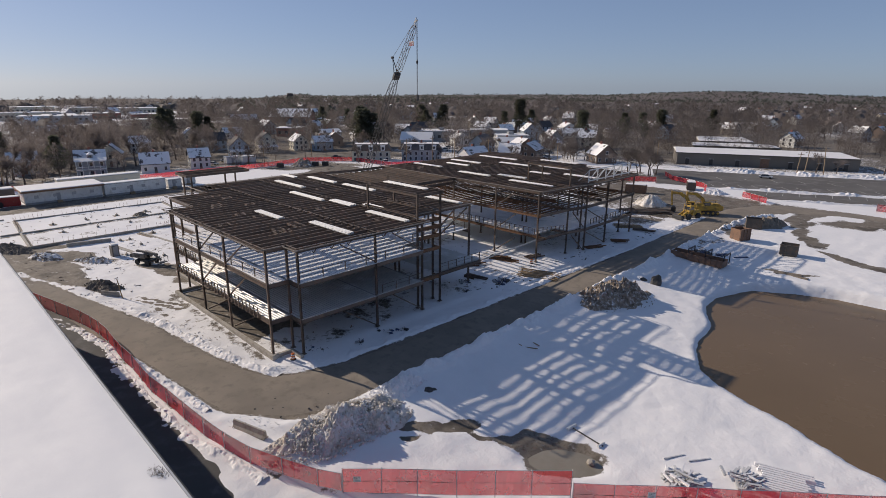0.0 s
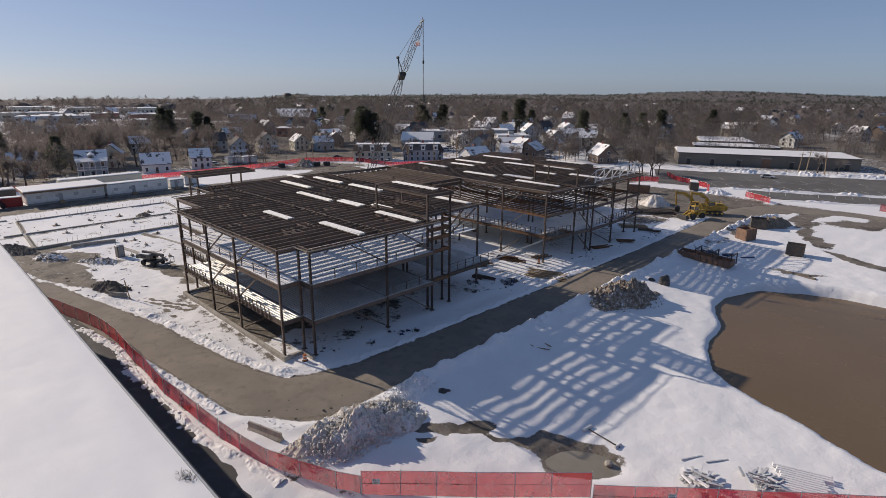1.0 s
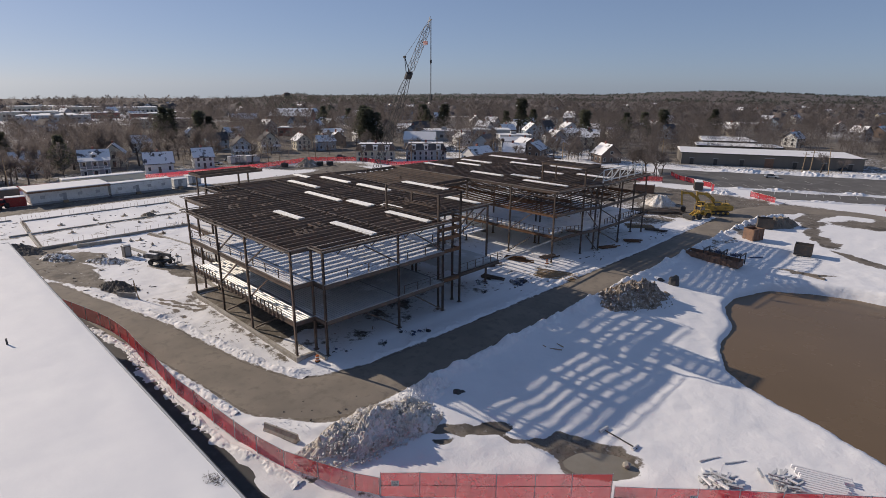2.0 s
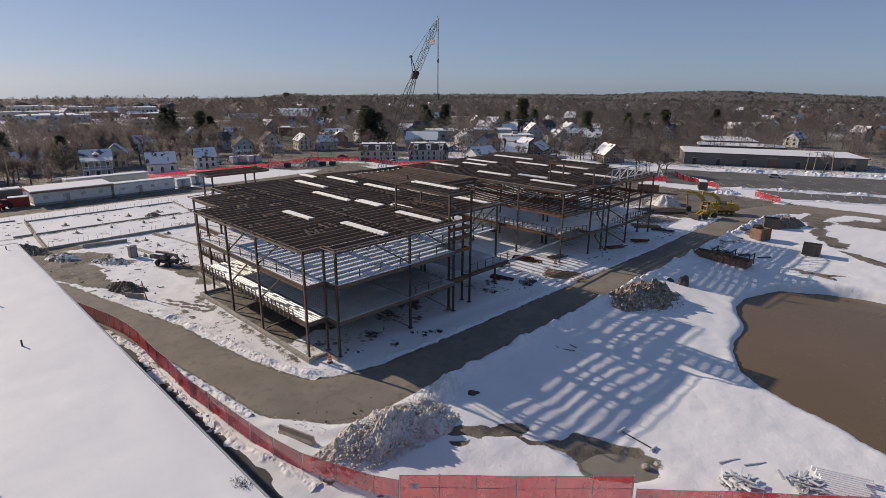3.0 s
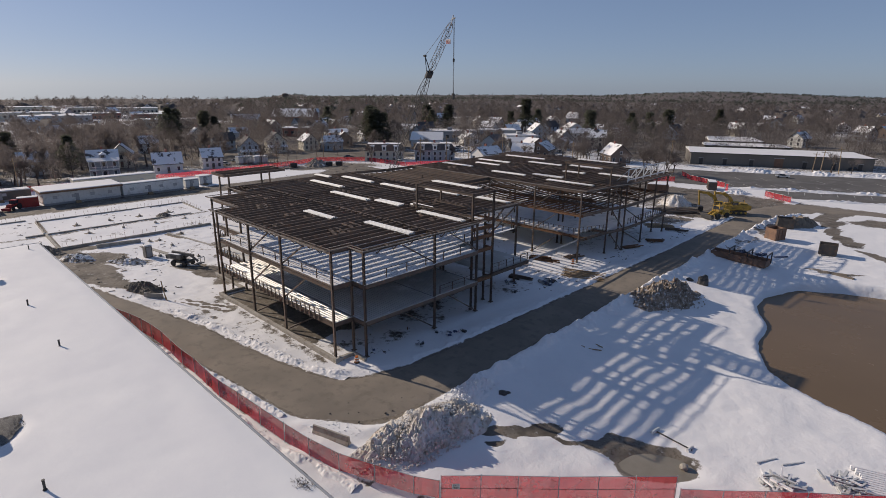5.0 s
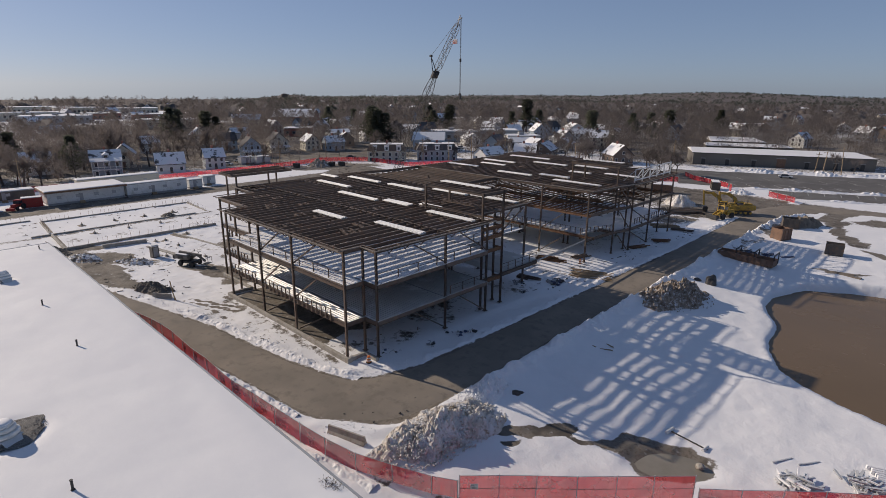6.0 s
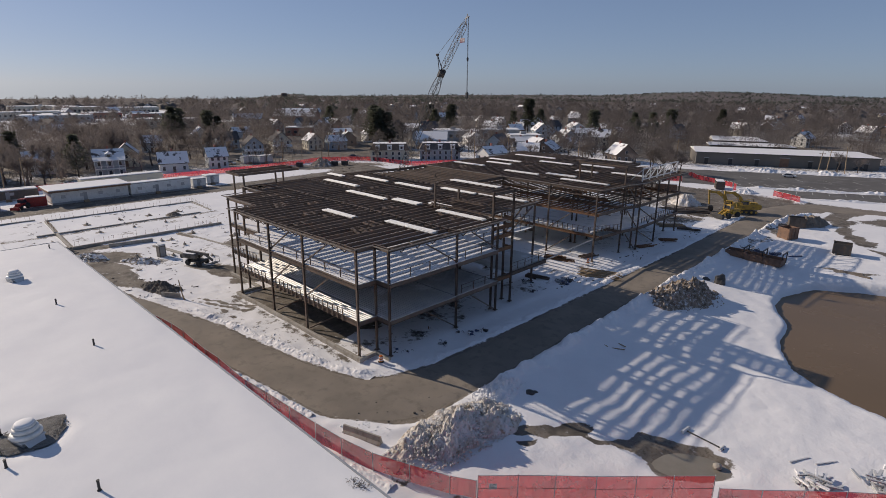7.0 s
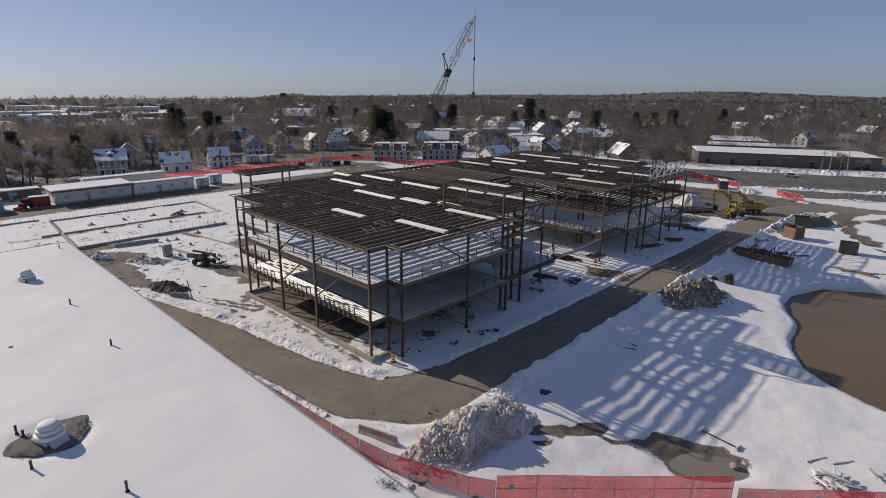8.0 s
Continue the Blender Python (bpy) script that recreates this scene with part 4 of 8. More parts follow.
# decks
def corrugated(lx, ly, ribs, pitch=0.30, low=0.0):
    """Ribbed metal deck lx by ly; ribs along 'x' or 'y'; the flutes lie at the height low."""
    s = Shape()
    L, W = (lx, ly) if ribs == "x" else (ly, lx)
    w, rows = 0.0, []
    while w < W - 0.02:
        for dw, z in ((0, low), (0.035, 0.075), (pitch * 0.55, 0.075), (pitch * 0.55 + 0.035, low)):
            rows.append((min(w + dw, W), z))
        w += pitch
    rows.append((W, 0))
    for u, z in rows:
        s.v += [(0, u, z), (L, u, z)] if ribs == "x" else [(u, L, z), (u, 0, z)]
    s.f = [(2 * i, 2 * i + 1, 2 * i + 3, 2 * i + 2) for i in range(len(rows) - 1)]
    k = len(s.v)
    s.v += [(0, 0, -0.09), (lx, 0, -0.09), (lx, ly, -0.09), (0, ly, -0.09)]
    s.f.append((k + 3, k + 2, k + 1, k))
    return s


def deck(x0, x1, y0, y1, z, ribs, mat, label):
    """Floor deck; the lower floor's flutes stand open and dark, those above are filled with snow."""
    if y0 > 50.35 or x1 < -83:
        part("floor_deck", corrugated(x1 - x0, y1 - y0, ribs, 0.5, 0.07), mat, frame_thing, label, m=pose(x0, y0, z - 0.07))
        return
    # flute beds get a darker tone than the ribs to set off the grooves
    d = part("floor_deck", Shape().box(0, 0, -0.06, x1 - x0, y1 - y0, 0.0), RIB_DARK if z == L2 else FLUTE_SLUSH, frame_thing, label, m=pose(x0, y0, z - 0.07))
    s = Shape()
    # lower ribs' flanks are pitched to throw sun glare at the camera
    section = ((0.0, 0.002), (0.09, 0.085), (0.22, 0.085), (0.31, 0.002)) if z == L2 else ((0.0, 0.002), (0.03, 0.03), (0.28, 0.03), (0.31, 0.002))
    for i in range(int((y1 - y0) / 0.38)):
        pr = [(0.38 * i + u, z2) for u, z2 in section]
        s.add([(0, *q) for q in pr] + [(x1 - x0, *q) for q in pr], [(0, 4, 5, 1), (1, 5, 6, 2), (2, 6, 7, 3), (3, 7, 4, 0), (0, 1, 2, 3), (7, 6, 5, 4)])
    tagged(part("deck_ribs", s, mat, d, label), kind="stuff")


# deck material changes where sunlight ends: bright strip, duller shaded bays
deck(-83.6, -55.3, 28.2, 30.8, L2, "x", DECK_SUN, "galvanised ribbed floor deck with melting snow, toned as sunlit")
deck(-83.6, -66.2, 30.8, 42.0, L2, "x", DECK_THIN, "shaded grey ribbed floor deck")
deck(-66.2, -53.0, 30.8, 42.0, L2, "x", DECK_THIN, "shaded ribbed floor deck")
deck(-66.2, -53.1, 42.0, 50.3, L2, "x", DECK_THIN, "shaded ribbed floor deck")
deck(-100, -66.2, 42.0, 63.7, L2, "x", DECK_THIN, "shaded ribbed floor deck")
deck(-93.2, -83.7, 31.6, 42.0, L2, "x", DECK_SUN, "galvanised ribbed floor deck with melting snow, toned as sunlit")
deck(-66.2, -54.2, 54.4, 63.6, L2, "x", DECK_THIN, "shaded ribbed floor deck")
deck(-83.6, -55.3, 28.2, 30.8, L3, "x", DECK_SNOW, "ribbed floor deck covered in snow")
deck(-83.6, -53.0, 30.8, 42.0, L3, "x", DECK_SNOW, "ribbed floor deck covered in snow")
deck(-93.2, -83.7, 31.6, 42.0, L3, "x", DECK_SNOW, "ribbed floor deck covered in snow")
deck(-100, -53.1, 42.0, 50.3, L3, "x", DECK_SNOW, "ribbed floor deck covered in snow")
deck(-100, -57.0, 50.3, 63.6, L3, "x", DECK_SNOW, "ribbed floor deck covered in snow")
deck(-98, -76, 63.8, 80.1, L2, "x", DECK_SNOW, "ribbed floor deck covered in snow")
deck(-98, -57.2, 82.0, 88.8, L2, "x", DECK_SNOW, "ribbed floor deck covered in snow")
deck(-98, -54.2, 88.8, 113.2, L2, "x", DECK_SNOW, "ribbed floor deck covered in snow")


def floor_beams(x0, x1, y0, y1, z, step, mat=STEEL):
    n = max(1, round((x1 - x0) / step))
    for i in range(1, n):
        x = x0 + i * (x1 - x0) / n
        member("floor_beam", (x, y0, z), (x, y1, z), LIGHT, mat, frame_thing)


for z in (L2, L3):
    zz = z - 0.40
    line_of([(-83.7, 28.1), (-74.4, 28.1), (-66.2, 28.1), (-55.4, 28.1), (-55.4, 30.8), (-53.1, 30.8), (-53.2, 42.0), (-53.2, 50.3)], zz, EDGE, "edge_beam")
    line_of([(-93.2, 37.6), (-93.2, 31.5), (-83.7, 31.5), (-83.7, 28.1)], zz, EDGE, "edge_beam")
    for y in (42.0, 50.35, 63.7):
        line_of([(x, y) for x in XA] + [(-53.2 if y < 51 else -56.9, y)], zz, GIRD, "floor_girder")
    floor_beams(-83.7, -55.4, 28.2, 42.0, z - 0.22, 3.5)
    floor_beams(-66.2, -53.2, 42.0, 50.3, z - 0.22, 3.2)
    line_of([(-55.0, 80.2), (-54.4, 88.8), (-53.4, 93.3), (-53.4, 101.4), (-53.6, 113.4), (-65, 113.4), (-87, 113.4)], zz, EDGE, "edge_beam")
    for y in (82.0 if z == L2 else 80.2, 88.8, 101.4):
        line_of([(x, y) for x in XN] + [(-54.6, y)], zz, GIRD, "floor_girder", STEEL_RUST if y < 83 else STEEL)
line_of([(-54.2, 50.4), (-54.1, 54.3), (-54.1, 63.6), (-66, 63.6)], L2 - 0.4, EDGE, "edge_beam")
# the open third floor of the far wing
floor_beams(-98, -54.4, 80.2, 88.8, L3 - 0.2, 1.25, STEEL_RUST)
floor_beams(-98, -54.4, 88.8, 101.4, L3 - 0.2, 1.25)
floor_beams(-98, -54.4, 101.4, 113.4, L3 - 0.2, 1.25, STEEL_RUST)

# new deck sheets laid out on the roof
SHEETS = [(-74.1, -67.2, 36.4, 37.6), (-62.8, -54.0, 38.4, 39.5), (-96.0, -86.2, 51.5, 52.7), (-83.8, -73.8, 47.6, 48.6), (-73.2, -67.4, 48.5, 49.9), (-67.2, -62.9, 50.6, 51.5),
          (-62.8, -54.1, 47.8, 48.9), (-101.8, -96.8, 56.2, 57.2), (-95.8, -86.4, 58.5, 59.5), (-84.2, -75.0, 58.7, 59.7), (-74.8, -67.0, 61.0, 62.0), (-66.8, -57.4, 61.8, 62.9),
          (-97.0, -88.0, 88.0, 89.1), (-95.5, -86, 99.2, 100.2), (-80.5, -72.0, 86.0, 87.0), (-72.0, -65.0, 88.9, 89.9), (-66.0, -56.0, 85.0, 86.0), (-70.0, -65.0, 97.0, 98.2),
          (-96, -84, 110.5, 111.5), (-84, -75, 104, 105.0), (-74, -66, 106, 107.1), (-63, -55.5, 99.5, 100.5), (-92, -85, 94.0, 94.9)]
for x0, x1, y0, y1 in SHEETS:
    y1 = y0 + 0.85 * (y1 - y0)
    part("deck_sheet", corrugated(x1 - x0, y1 - y0, "x"), SHEET, frame_thing, "bright new metal deck sheet", m=pose(x0, y0, ROOF + 0.03 + rng.uniform(0, 0.03), 0, 0, rng.uniform(-0.8, 0.8)))
    part("deck_sheet", corrugated((x1 - x0) * 0.96, (y1 - y0) * 0.9, "x"), SHEET, frame_thing, m=pose(x0 + 0.2, y0 + 0.12, ROOF + 0.13, 0, 0, rng.uniform(-1, 1)))


# raised frames above the roof
def raised_frame(x0, x1, y0, y1, z, n, clad=False):
    for a, b in (((x0, y0), (x1, y0)), ((x1, y0), (x1, y1)), ((x1, y1), (x0, y1)), ((x0, y1), (x0, y0))):
        member("raised_beam", (*a, z - 0.2), (*b, z - 0.2), (0.42, 0.2, 0.025), STEEL, frame_thing)
    for i in range(1, n):
        x = x0 + (x1 - x0) * i / n
        member("raised_beam", (x, y0, z - 0.15), (x, y1, z - 0.15), PURLIN, STEEL, frame_thing)


raised_frame(-65.2, -53.9, 50.2, 55.0, ROOF + 3.5, 9)
raised_frame(-64.2, -54.2, 88.6, 93.6, ROOF + 3.5, 8)
raised_frame(-104.0, -99.0, 36.6, 48.2, ROOF + 2.3, 2)
part("deck_sheet", corrugated(9.0, 1.1, "x"), SHEET, frame_thing, m=pose(-65, 53.0, ROOF + 3.55))
part("deck_sheet", corrugated(8.4, 1.0, "x"), SHEET, frame_thing, m=pose(-64, 92.3, ROOF + 3.55))
for y in (50.2, 54.6):
    member("roof_girder", (-66, y, ROOF + 0.3), (-54, y, ROOF + 0.3), LIGHT, STEEL, frame_thing)

# pale screen-wall truss on the far wing's roof
truss = part("screen_truss", Shape().bar((-53.4, 93.4, 15.5), (-53.4, 109.4, 15.5), 0.18).bar((-53.4, 93.4, 13.5), (-53.4, 109.4, 13.5), 0.18), WHITE_STEEL, frame_thing, "pale galvanised screen wall frame")
for i in range(6):
    y = 93.4 + i * 3.2
    part("truss_post", Shape().bar((-53.4, y, 13.1), (-53.4, y, 15.5), 0.17), WHITE_STEEL, truss)
    if i % 2 == 0:
        part("back_stay", Shape().bar((-53.4, y, 15.4), (-55.6, y, 13.2), 0.11), WHITE_STEEL, truss)
    if i < 5:
        part("truss_diagonal", Shape().bar((-53.4, y, 13.5), (-53.4, y + 3.2, 15.5), 0.13), WHITE_STEEL, truss)

# diagonal braces
def brace(a, b, w=0.15, mat=STEEL):
    part("brace", Shape().bar(a, b, w, w, 4), mat, frame_thing)


for z0, z1 in ((0.1, L2 - 0.8), (L2 + 0.1, L3 - 0.8), (L3 + 0.1, ROOF - 0.8)):
    for x in (-74.4, -66.2):
        if z0 > 1:
            brace((x, 28.25, z0), (x + 5.0, 28.25, z1))
    for y in (42.0, 50.1):
        if z0 != L2 + 0.1:
            brace((-53.35, y, z0), (-53.35, y - 5.2, z1))
    brace((-53.6, 93.2, z0), (-53.6, 89.0, z1))
    brace((-53.6, 101.3, z0), (-53.6, 93.6, z1))
    brace((-65.0, 80.3, z0), (-60.2, 80.3, z1))
for x in (-74.4, -66.2):
    brace((x, 28.5, 0.05), (x + 3.2, 32.5, 2.3), 0.16)
brace((-55.6, 54.2, ROOF - 3.5), (-57.0, 60.5, ROOF - 0.6), 0.18)
brace((-57.0, 57.5, L3 + 0.2), (-57.0, 63.3, ROOF - 0.8), 0.18)
# cross bracing platforms between the doubled columns
for z in (L2 - 0.5, L3 - 0.6, L3 + 1.3, L3 + 2.6, ROOF - 0.5):
    member("floor_beam", (-54.1, 50.2, z), (-53.9, 54.2, z), GIRD, STEEL_RUST, frame_thing)
    member("floor_beam", (-55.3, 54.2, z), (-53.9, 54.3, z), LIGHT, STEEL_RUST, frame_thing)


# edge protection
def guard_rail(a, b, z, step, height=1.1, drop=0.0, cables=2, mat=STEEL):
    n = max(1, round(math.dist(a, b) / step))
    d = Vector((b[0] - a[0], b[1] - a[1], 0))
    g = part("guard_rail", Shape().bar((0, 0, height), (d.length, 0, height), 0.05).bar((0, 0, height * 0.55), (d.length, 0, height * 0.55), 0.03), mat, frame_thing,
             m=Matrix.Translation((a[0], a[1], z)) @ Matrix.Rotation(math.atan2(d.y, d.x), 4, "Z"))
    post = Shape().box(-0.05, -0.05, -drop, 0.05, 0.05, height, bevel=0.01).mesh("rail_post", mat)
    for i in range(n + 1):
        part("rail_post", post, mat, g, m=pose(d.length * i / n, 0, 0, rng.uniform(-1, 1), rng.uniform(-2, 2), 0))


guard_rail((-83.5, 28.3), (-55.6, 28.3), L3 + 0.02, 3.1)
guard_rail((-53.25, 31.0), (-53.25, 50.0), L3 + 0.02, 3.2)
for xa, xb in ((-83.0, -76.0), (-73.3, -67.2), (-65.2, -58.2)):
    guard_rail((xa, 28.0), (xb, 28.0), L2 + 0.02, 0.95, 0.75, 0.75)
guard_rail((-53.2, 43.0), (-53.2, 50.0), L2 + 0.02, 2.4)
guard_rail((-54.2, 54.6), (-54.2, 63.4), L2 + 0.02, 1.6)
guard_rail((-93, 31.4), (-85, 31.4), L2 + 0.02, 1.0, 0.75, 0.75)
guard_rail((-76, 82.0), (-57.4, 82.0), L2 + 0.02, 1.1)
guard_rail((-57.2, 82.2), (-54.5, 89.0), L2 + 0.02, 0.9)
guard_rail((-54.0, 96.5), (-53.9, 113.0), L2 + 0.02, 1.1)
guard_rail((-57.2, 52), (-57.2, 63), L3 + 0.02, 2.4)
guard_rail((-76, 101), (-58, 101), L2 + 0.02, 1.4)
# leaning ladder ramp towards the recess
part("bridging_beam", Shape().bar((-54.3, 63.8, L2 - 0.35), (-55.3, 80.1, L2 - 0.35), 0.14, 0.2), TRIM, frame_thing, "grey galvanised beam")


# joist girders: trussed beams under the far wing's roof and along its third floor
def trussed(a, b, z, depth, bay, mat=STEEL):
    a, b = Vector((*a, z)), Vector((*b, z))
    n = max(2, round((b - a).length / bay))
    dn = Vector((0, 0, -depth))
    g = part("joist_girder", Shape().bar(a + dn, b + dn, 0.13, 0.12), mat, frame_thing)
    for i in range(n):
        p, q = a.lerp(b, i / n), a.lerp(b, (i + 1) / n)
        m = p.lerp(q, 0.5)
        part("web_bar", Shape().bar(p, m + dn, 0.07), mat, g)
        part("web_bar", Shape().bar(m + dn, q, 0.07), mat, g)


for y in (80.2, 88.8, 101.4):
    trussed((-76, y), (-65, y), ROOF - 0.5, 0.9, 1.8)
    trussed((-65, y), (-55, y), ROOF - 0.5, 0.9, 1.8)
for x in (-54.6, -65.0, -76.0):
    trussed((x, 80.3), (x, 88.6), ROOF - 0.5, 0.9, 1.6)
    trussed((x, 88.9), (x, 101.2), ROOF - 0.5, 0.9, 1.6)
    trussed((x, 101.5), (x, 113.2), ROOF - 0.5, 0.9, 1.6)

for y in (84.5, 92.9, 97.2, 107.5):
    trussed((-76, y), (-65, y), ROOF - 0.5, 0.8, 1.6, STEEL_RUST)
    trussed((-65, y), (-54.6, y), ROOF - 0.5, 0.8, 1.6, STEEL_RUST)
    trussed((-76, y), (-65, y), L3 - 0.3, 0.7, 1.6)
    trussed((-65, y), (-54.6, y), L3 - 0.3, 0.7, 1.6)
# bundles of joists left on the open third floor
for x, y, L, turn in ((-62, 90.5, 8, 4), (-70, 95, 9, -3), (-60, 103, 7, 2), (-72, 105.5, 8, 0), (-66, 84.5, 7, 3), (-58.5, 110, 5, -2), (-80, 91, 9, 2)):
    for i in range(4):
        part("joist", i_beam(L * rng.uniform(0.8, 1), 0.35, 0.16, 0.025), STEEL_RUST, frame_thing, m=pose(x - L / 2, y + 0.3 * i, L3 + 0.12 + 0.1 * (i % 2), 0, 0, turn + rng.uniform(-2, 2)))
# ---- piles and loose things on the site ----
GZ = -0.3


def mound(name, label, category, cx, cy, rx, ry, h, turn, mat, seed, rough=0.5, lumps=0, kind="", lump_mat=None):
    """A heap with a broken surface, and loose lumps lying round its foot."""
    s = Shape()
    nr, na = (96, 300) if rx > 6 else (54, 150)
    R, A = np.meshgrid(np.linspace(0, 1, nr + 1), np.linspace(0, 2 * math.pi, na, False), indexing="ij")
    edge = 1 + 0.14 * np.sin(2 * A + seed) + 0.10 * np.sin(5 * A + 2 * seed) + 0.05 * np.sin(13 * A + seed)
    X, Y = rx * R * edge * np.cos(A), ry * R * edge * np.sin(A)
    prof = 1 - R ** 1.4
    n1, n2 = fbm(X + 50 * seed, Y, 1.8, seed, 4), np.abs(fbm(X, Y + 30 * seed, 0.75, seed + 1, 2))
    n3 = np.abs(fbm(X + 9, Y - 7, 0.30, seed + 2, 2))
    Z = h * prof * (1 + 0.30 * n1) + rough * np.clip(prof, 0, 1) ** 0.5 * (0.25 * n1 + 0.42 * n2 + 0.34 * n3 - 0.15) - 0.25 * R ** 3
    s.v = [tuple(p) for p in np.stack([X, Y, Z], -1).reshape(-1, 3)]
    s.f = [(i * na + j, (i + 1) * na + j, (i + 1) * na + (j + 1) % na, i * na + (j + 1) % na) for i in range(nr) for j in range(na)]
    r2 = random.Random(seed)
    for _ in range(lumps):
        a, d = r2.uniform(0, 6.283), r2.uniform(0.25, 1.15)
        x, y = rx * d * math.cos(a), ry * d * math.sin(a)
        z = max(0.0, h * (1 - d ** 1.4)) if d < 1 else 0.0
        q = r2.uniform(0.03, 0.13) * (1 if d < 1 else 0.8)
        m = Matrix.Translation((x, y, z + 0.1 * q)) @ Euler((r2.uniform(0, 3), r2.uniform(0, 3), r2.uniform(0, 3))).to_matrix().to_4x4()
        s.box(-q, -q * r2.uniform(0.5, 1), -q * r2.uniform(0.4, 0.9), q * r2.uniform(0.6, 1.2), q, q * r2.uniform(0.5, 1), m, bevel=q * 0.35)
    return tagged(part(name, s, mat, None, m=pose(cx, cy, field_z(cx, cy) - 0.05, 0, 0, turn), smooth=False), label, category, kind=kind)


mound("snow_mound", "large lumpy pile of ploughed dirty snow at road corner", "snow mound", -38.2, 26.0, 6.9, 3.2, 2.3, 84, SNOW_DIRTY, 3, 1.05, 2600)
mound("snow_mound", "ridge of ploughed snow along the haul road", "snow mound", -39.6, 34.0, 4.6, 1.9, 1.1, 84, SNOW, 5, 0.7, 300)
mound("rubble_mound", "heap of broken rubble and brush dusted with snow", "rubble mound", -36.8, 74.3, 6.6, 3.9, 3.1, 65, PILE_SNOW, 7, 1.1, 420)
mound("dirt_mound", "dark dirt heap with snow round its foot", "dirt mound", -95.2, 20.4, 4.2, 2.3, 1.2, 25, DARK_EARTH, 9, 0.6, 120)
mound("snow_mound", "cone of grey snow beside stacked pipes", "snow mound", -64.5, 146.5, 5.0, 4.2, 2.7, 10, SNOW_DIRTY, 11, 0.3, 30)
mound("dirt_mound", "brown earth bank behind the dumpsters", "dirt mound", -34.4, 141.5, 5.2, 3.2, 2.4, 50, MUD, 13, 0.6, 80)
mound("dirt_mound", "dark dirt mound with snow in the yard", "dirt mound", -196, 118, 5.0, 4.0, 2.6, 30, PILE_SNOW, 15, 0.5, 60)
mound("snow_mound", "heap of ploughed snow by the gate", "snow mound", -58.0, 176, 4.5, 2.5, 1.4, 30, SNOW, 17, 0.5, 40)
mound("dirt_mound", "dark bare earth bank at the yard edge", "dirt mound", -131.5, 13.4, 7.0, 3.0, 1.1, 20, DARK_EARTH, 25, 0.5, 60)
mound("dirt_mound", "muddy spoil heap near the footings", "dirt mound", -120.5, 17.5, 4.2, 2.3, 0.9, 15, MUD_SNOW, 19, 0.6, 80)
mound("dirt_mound", "muddy spoil heap near the footings", "dirt mound", -112, 23.4, 4.0, 1.8, 0.7, 35, MUD_SNOW, 21, 0.6, 80)
mound("dirt_mound", "small heap of earth among the footings", "dirt mound", -146.5, 41.8, 2.6, 1.6, 0.9, 60, MUD, 23, 0.4, 30)

# snow clods thrown up along both edges of the haul road
s = Shape()
r3 = random.Random(41)
spots = []
for _ in range(3000):
    k = r3.randrange(1, len(ROAD_LINE) - 6)
    (ax, ay, aw), (bx, by, bw) = ROAD_LINE[k], ROAD_LINE[k + 1]
    t, side = r3.random(), r3.choice((-1, 1))
    L = math.dist((ax, ay), (bx, by))
    w = aw + (bw - aw) * t + abs(r3.gauss(0.9, 0.75))
    spots.append((ax + (bx - ax) * t - (by - ay) / L * side * w, ay + (by - ay) * t + (bx - ax) / L * side * w))
spots = np.array(spots)
spots = spots[road_distance(spots[:, 0], spots[:, 1]) > 0.1]
for x, y, z in zip(spots[:, 0], spots[:, 1], ground_height(spots[:, 0], spots[:, 1])):
    q = 0.015 + 0.06 * r3.random() ** 2
    m = Matrix.Translation((x, y, z + 0.05 * q)) @ Euler((r3.uniform(0, 3), r3.uniform(0, 3), r3.uniform(0, 3))).to_matrix().to_4x4()
    s.box(-q, -q * r3.uniform(0.5, 1), -q * r3.uniform(0.5, 1), q, q * r3.uniform(0.6, 1), q * r3.uniform(0.5, 1), m, bevel=q * 0.4)
tagged(part("snow_clods", s, SNOW), "ploughed snow clods along the haul road", "snow", kind="stuff")


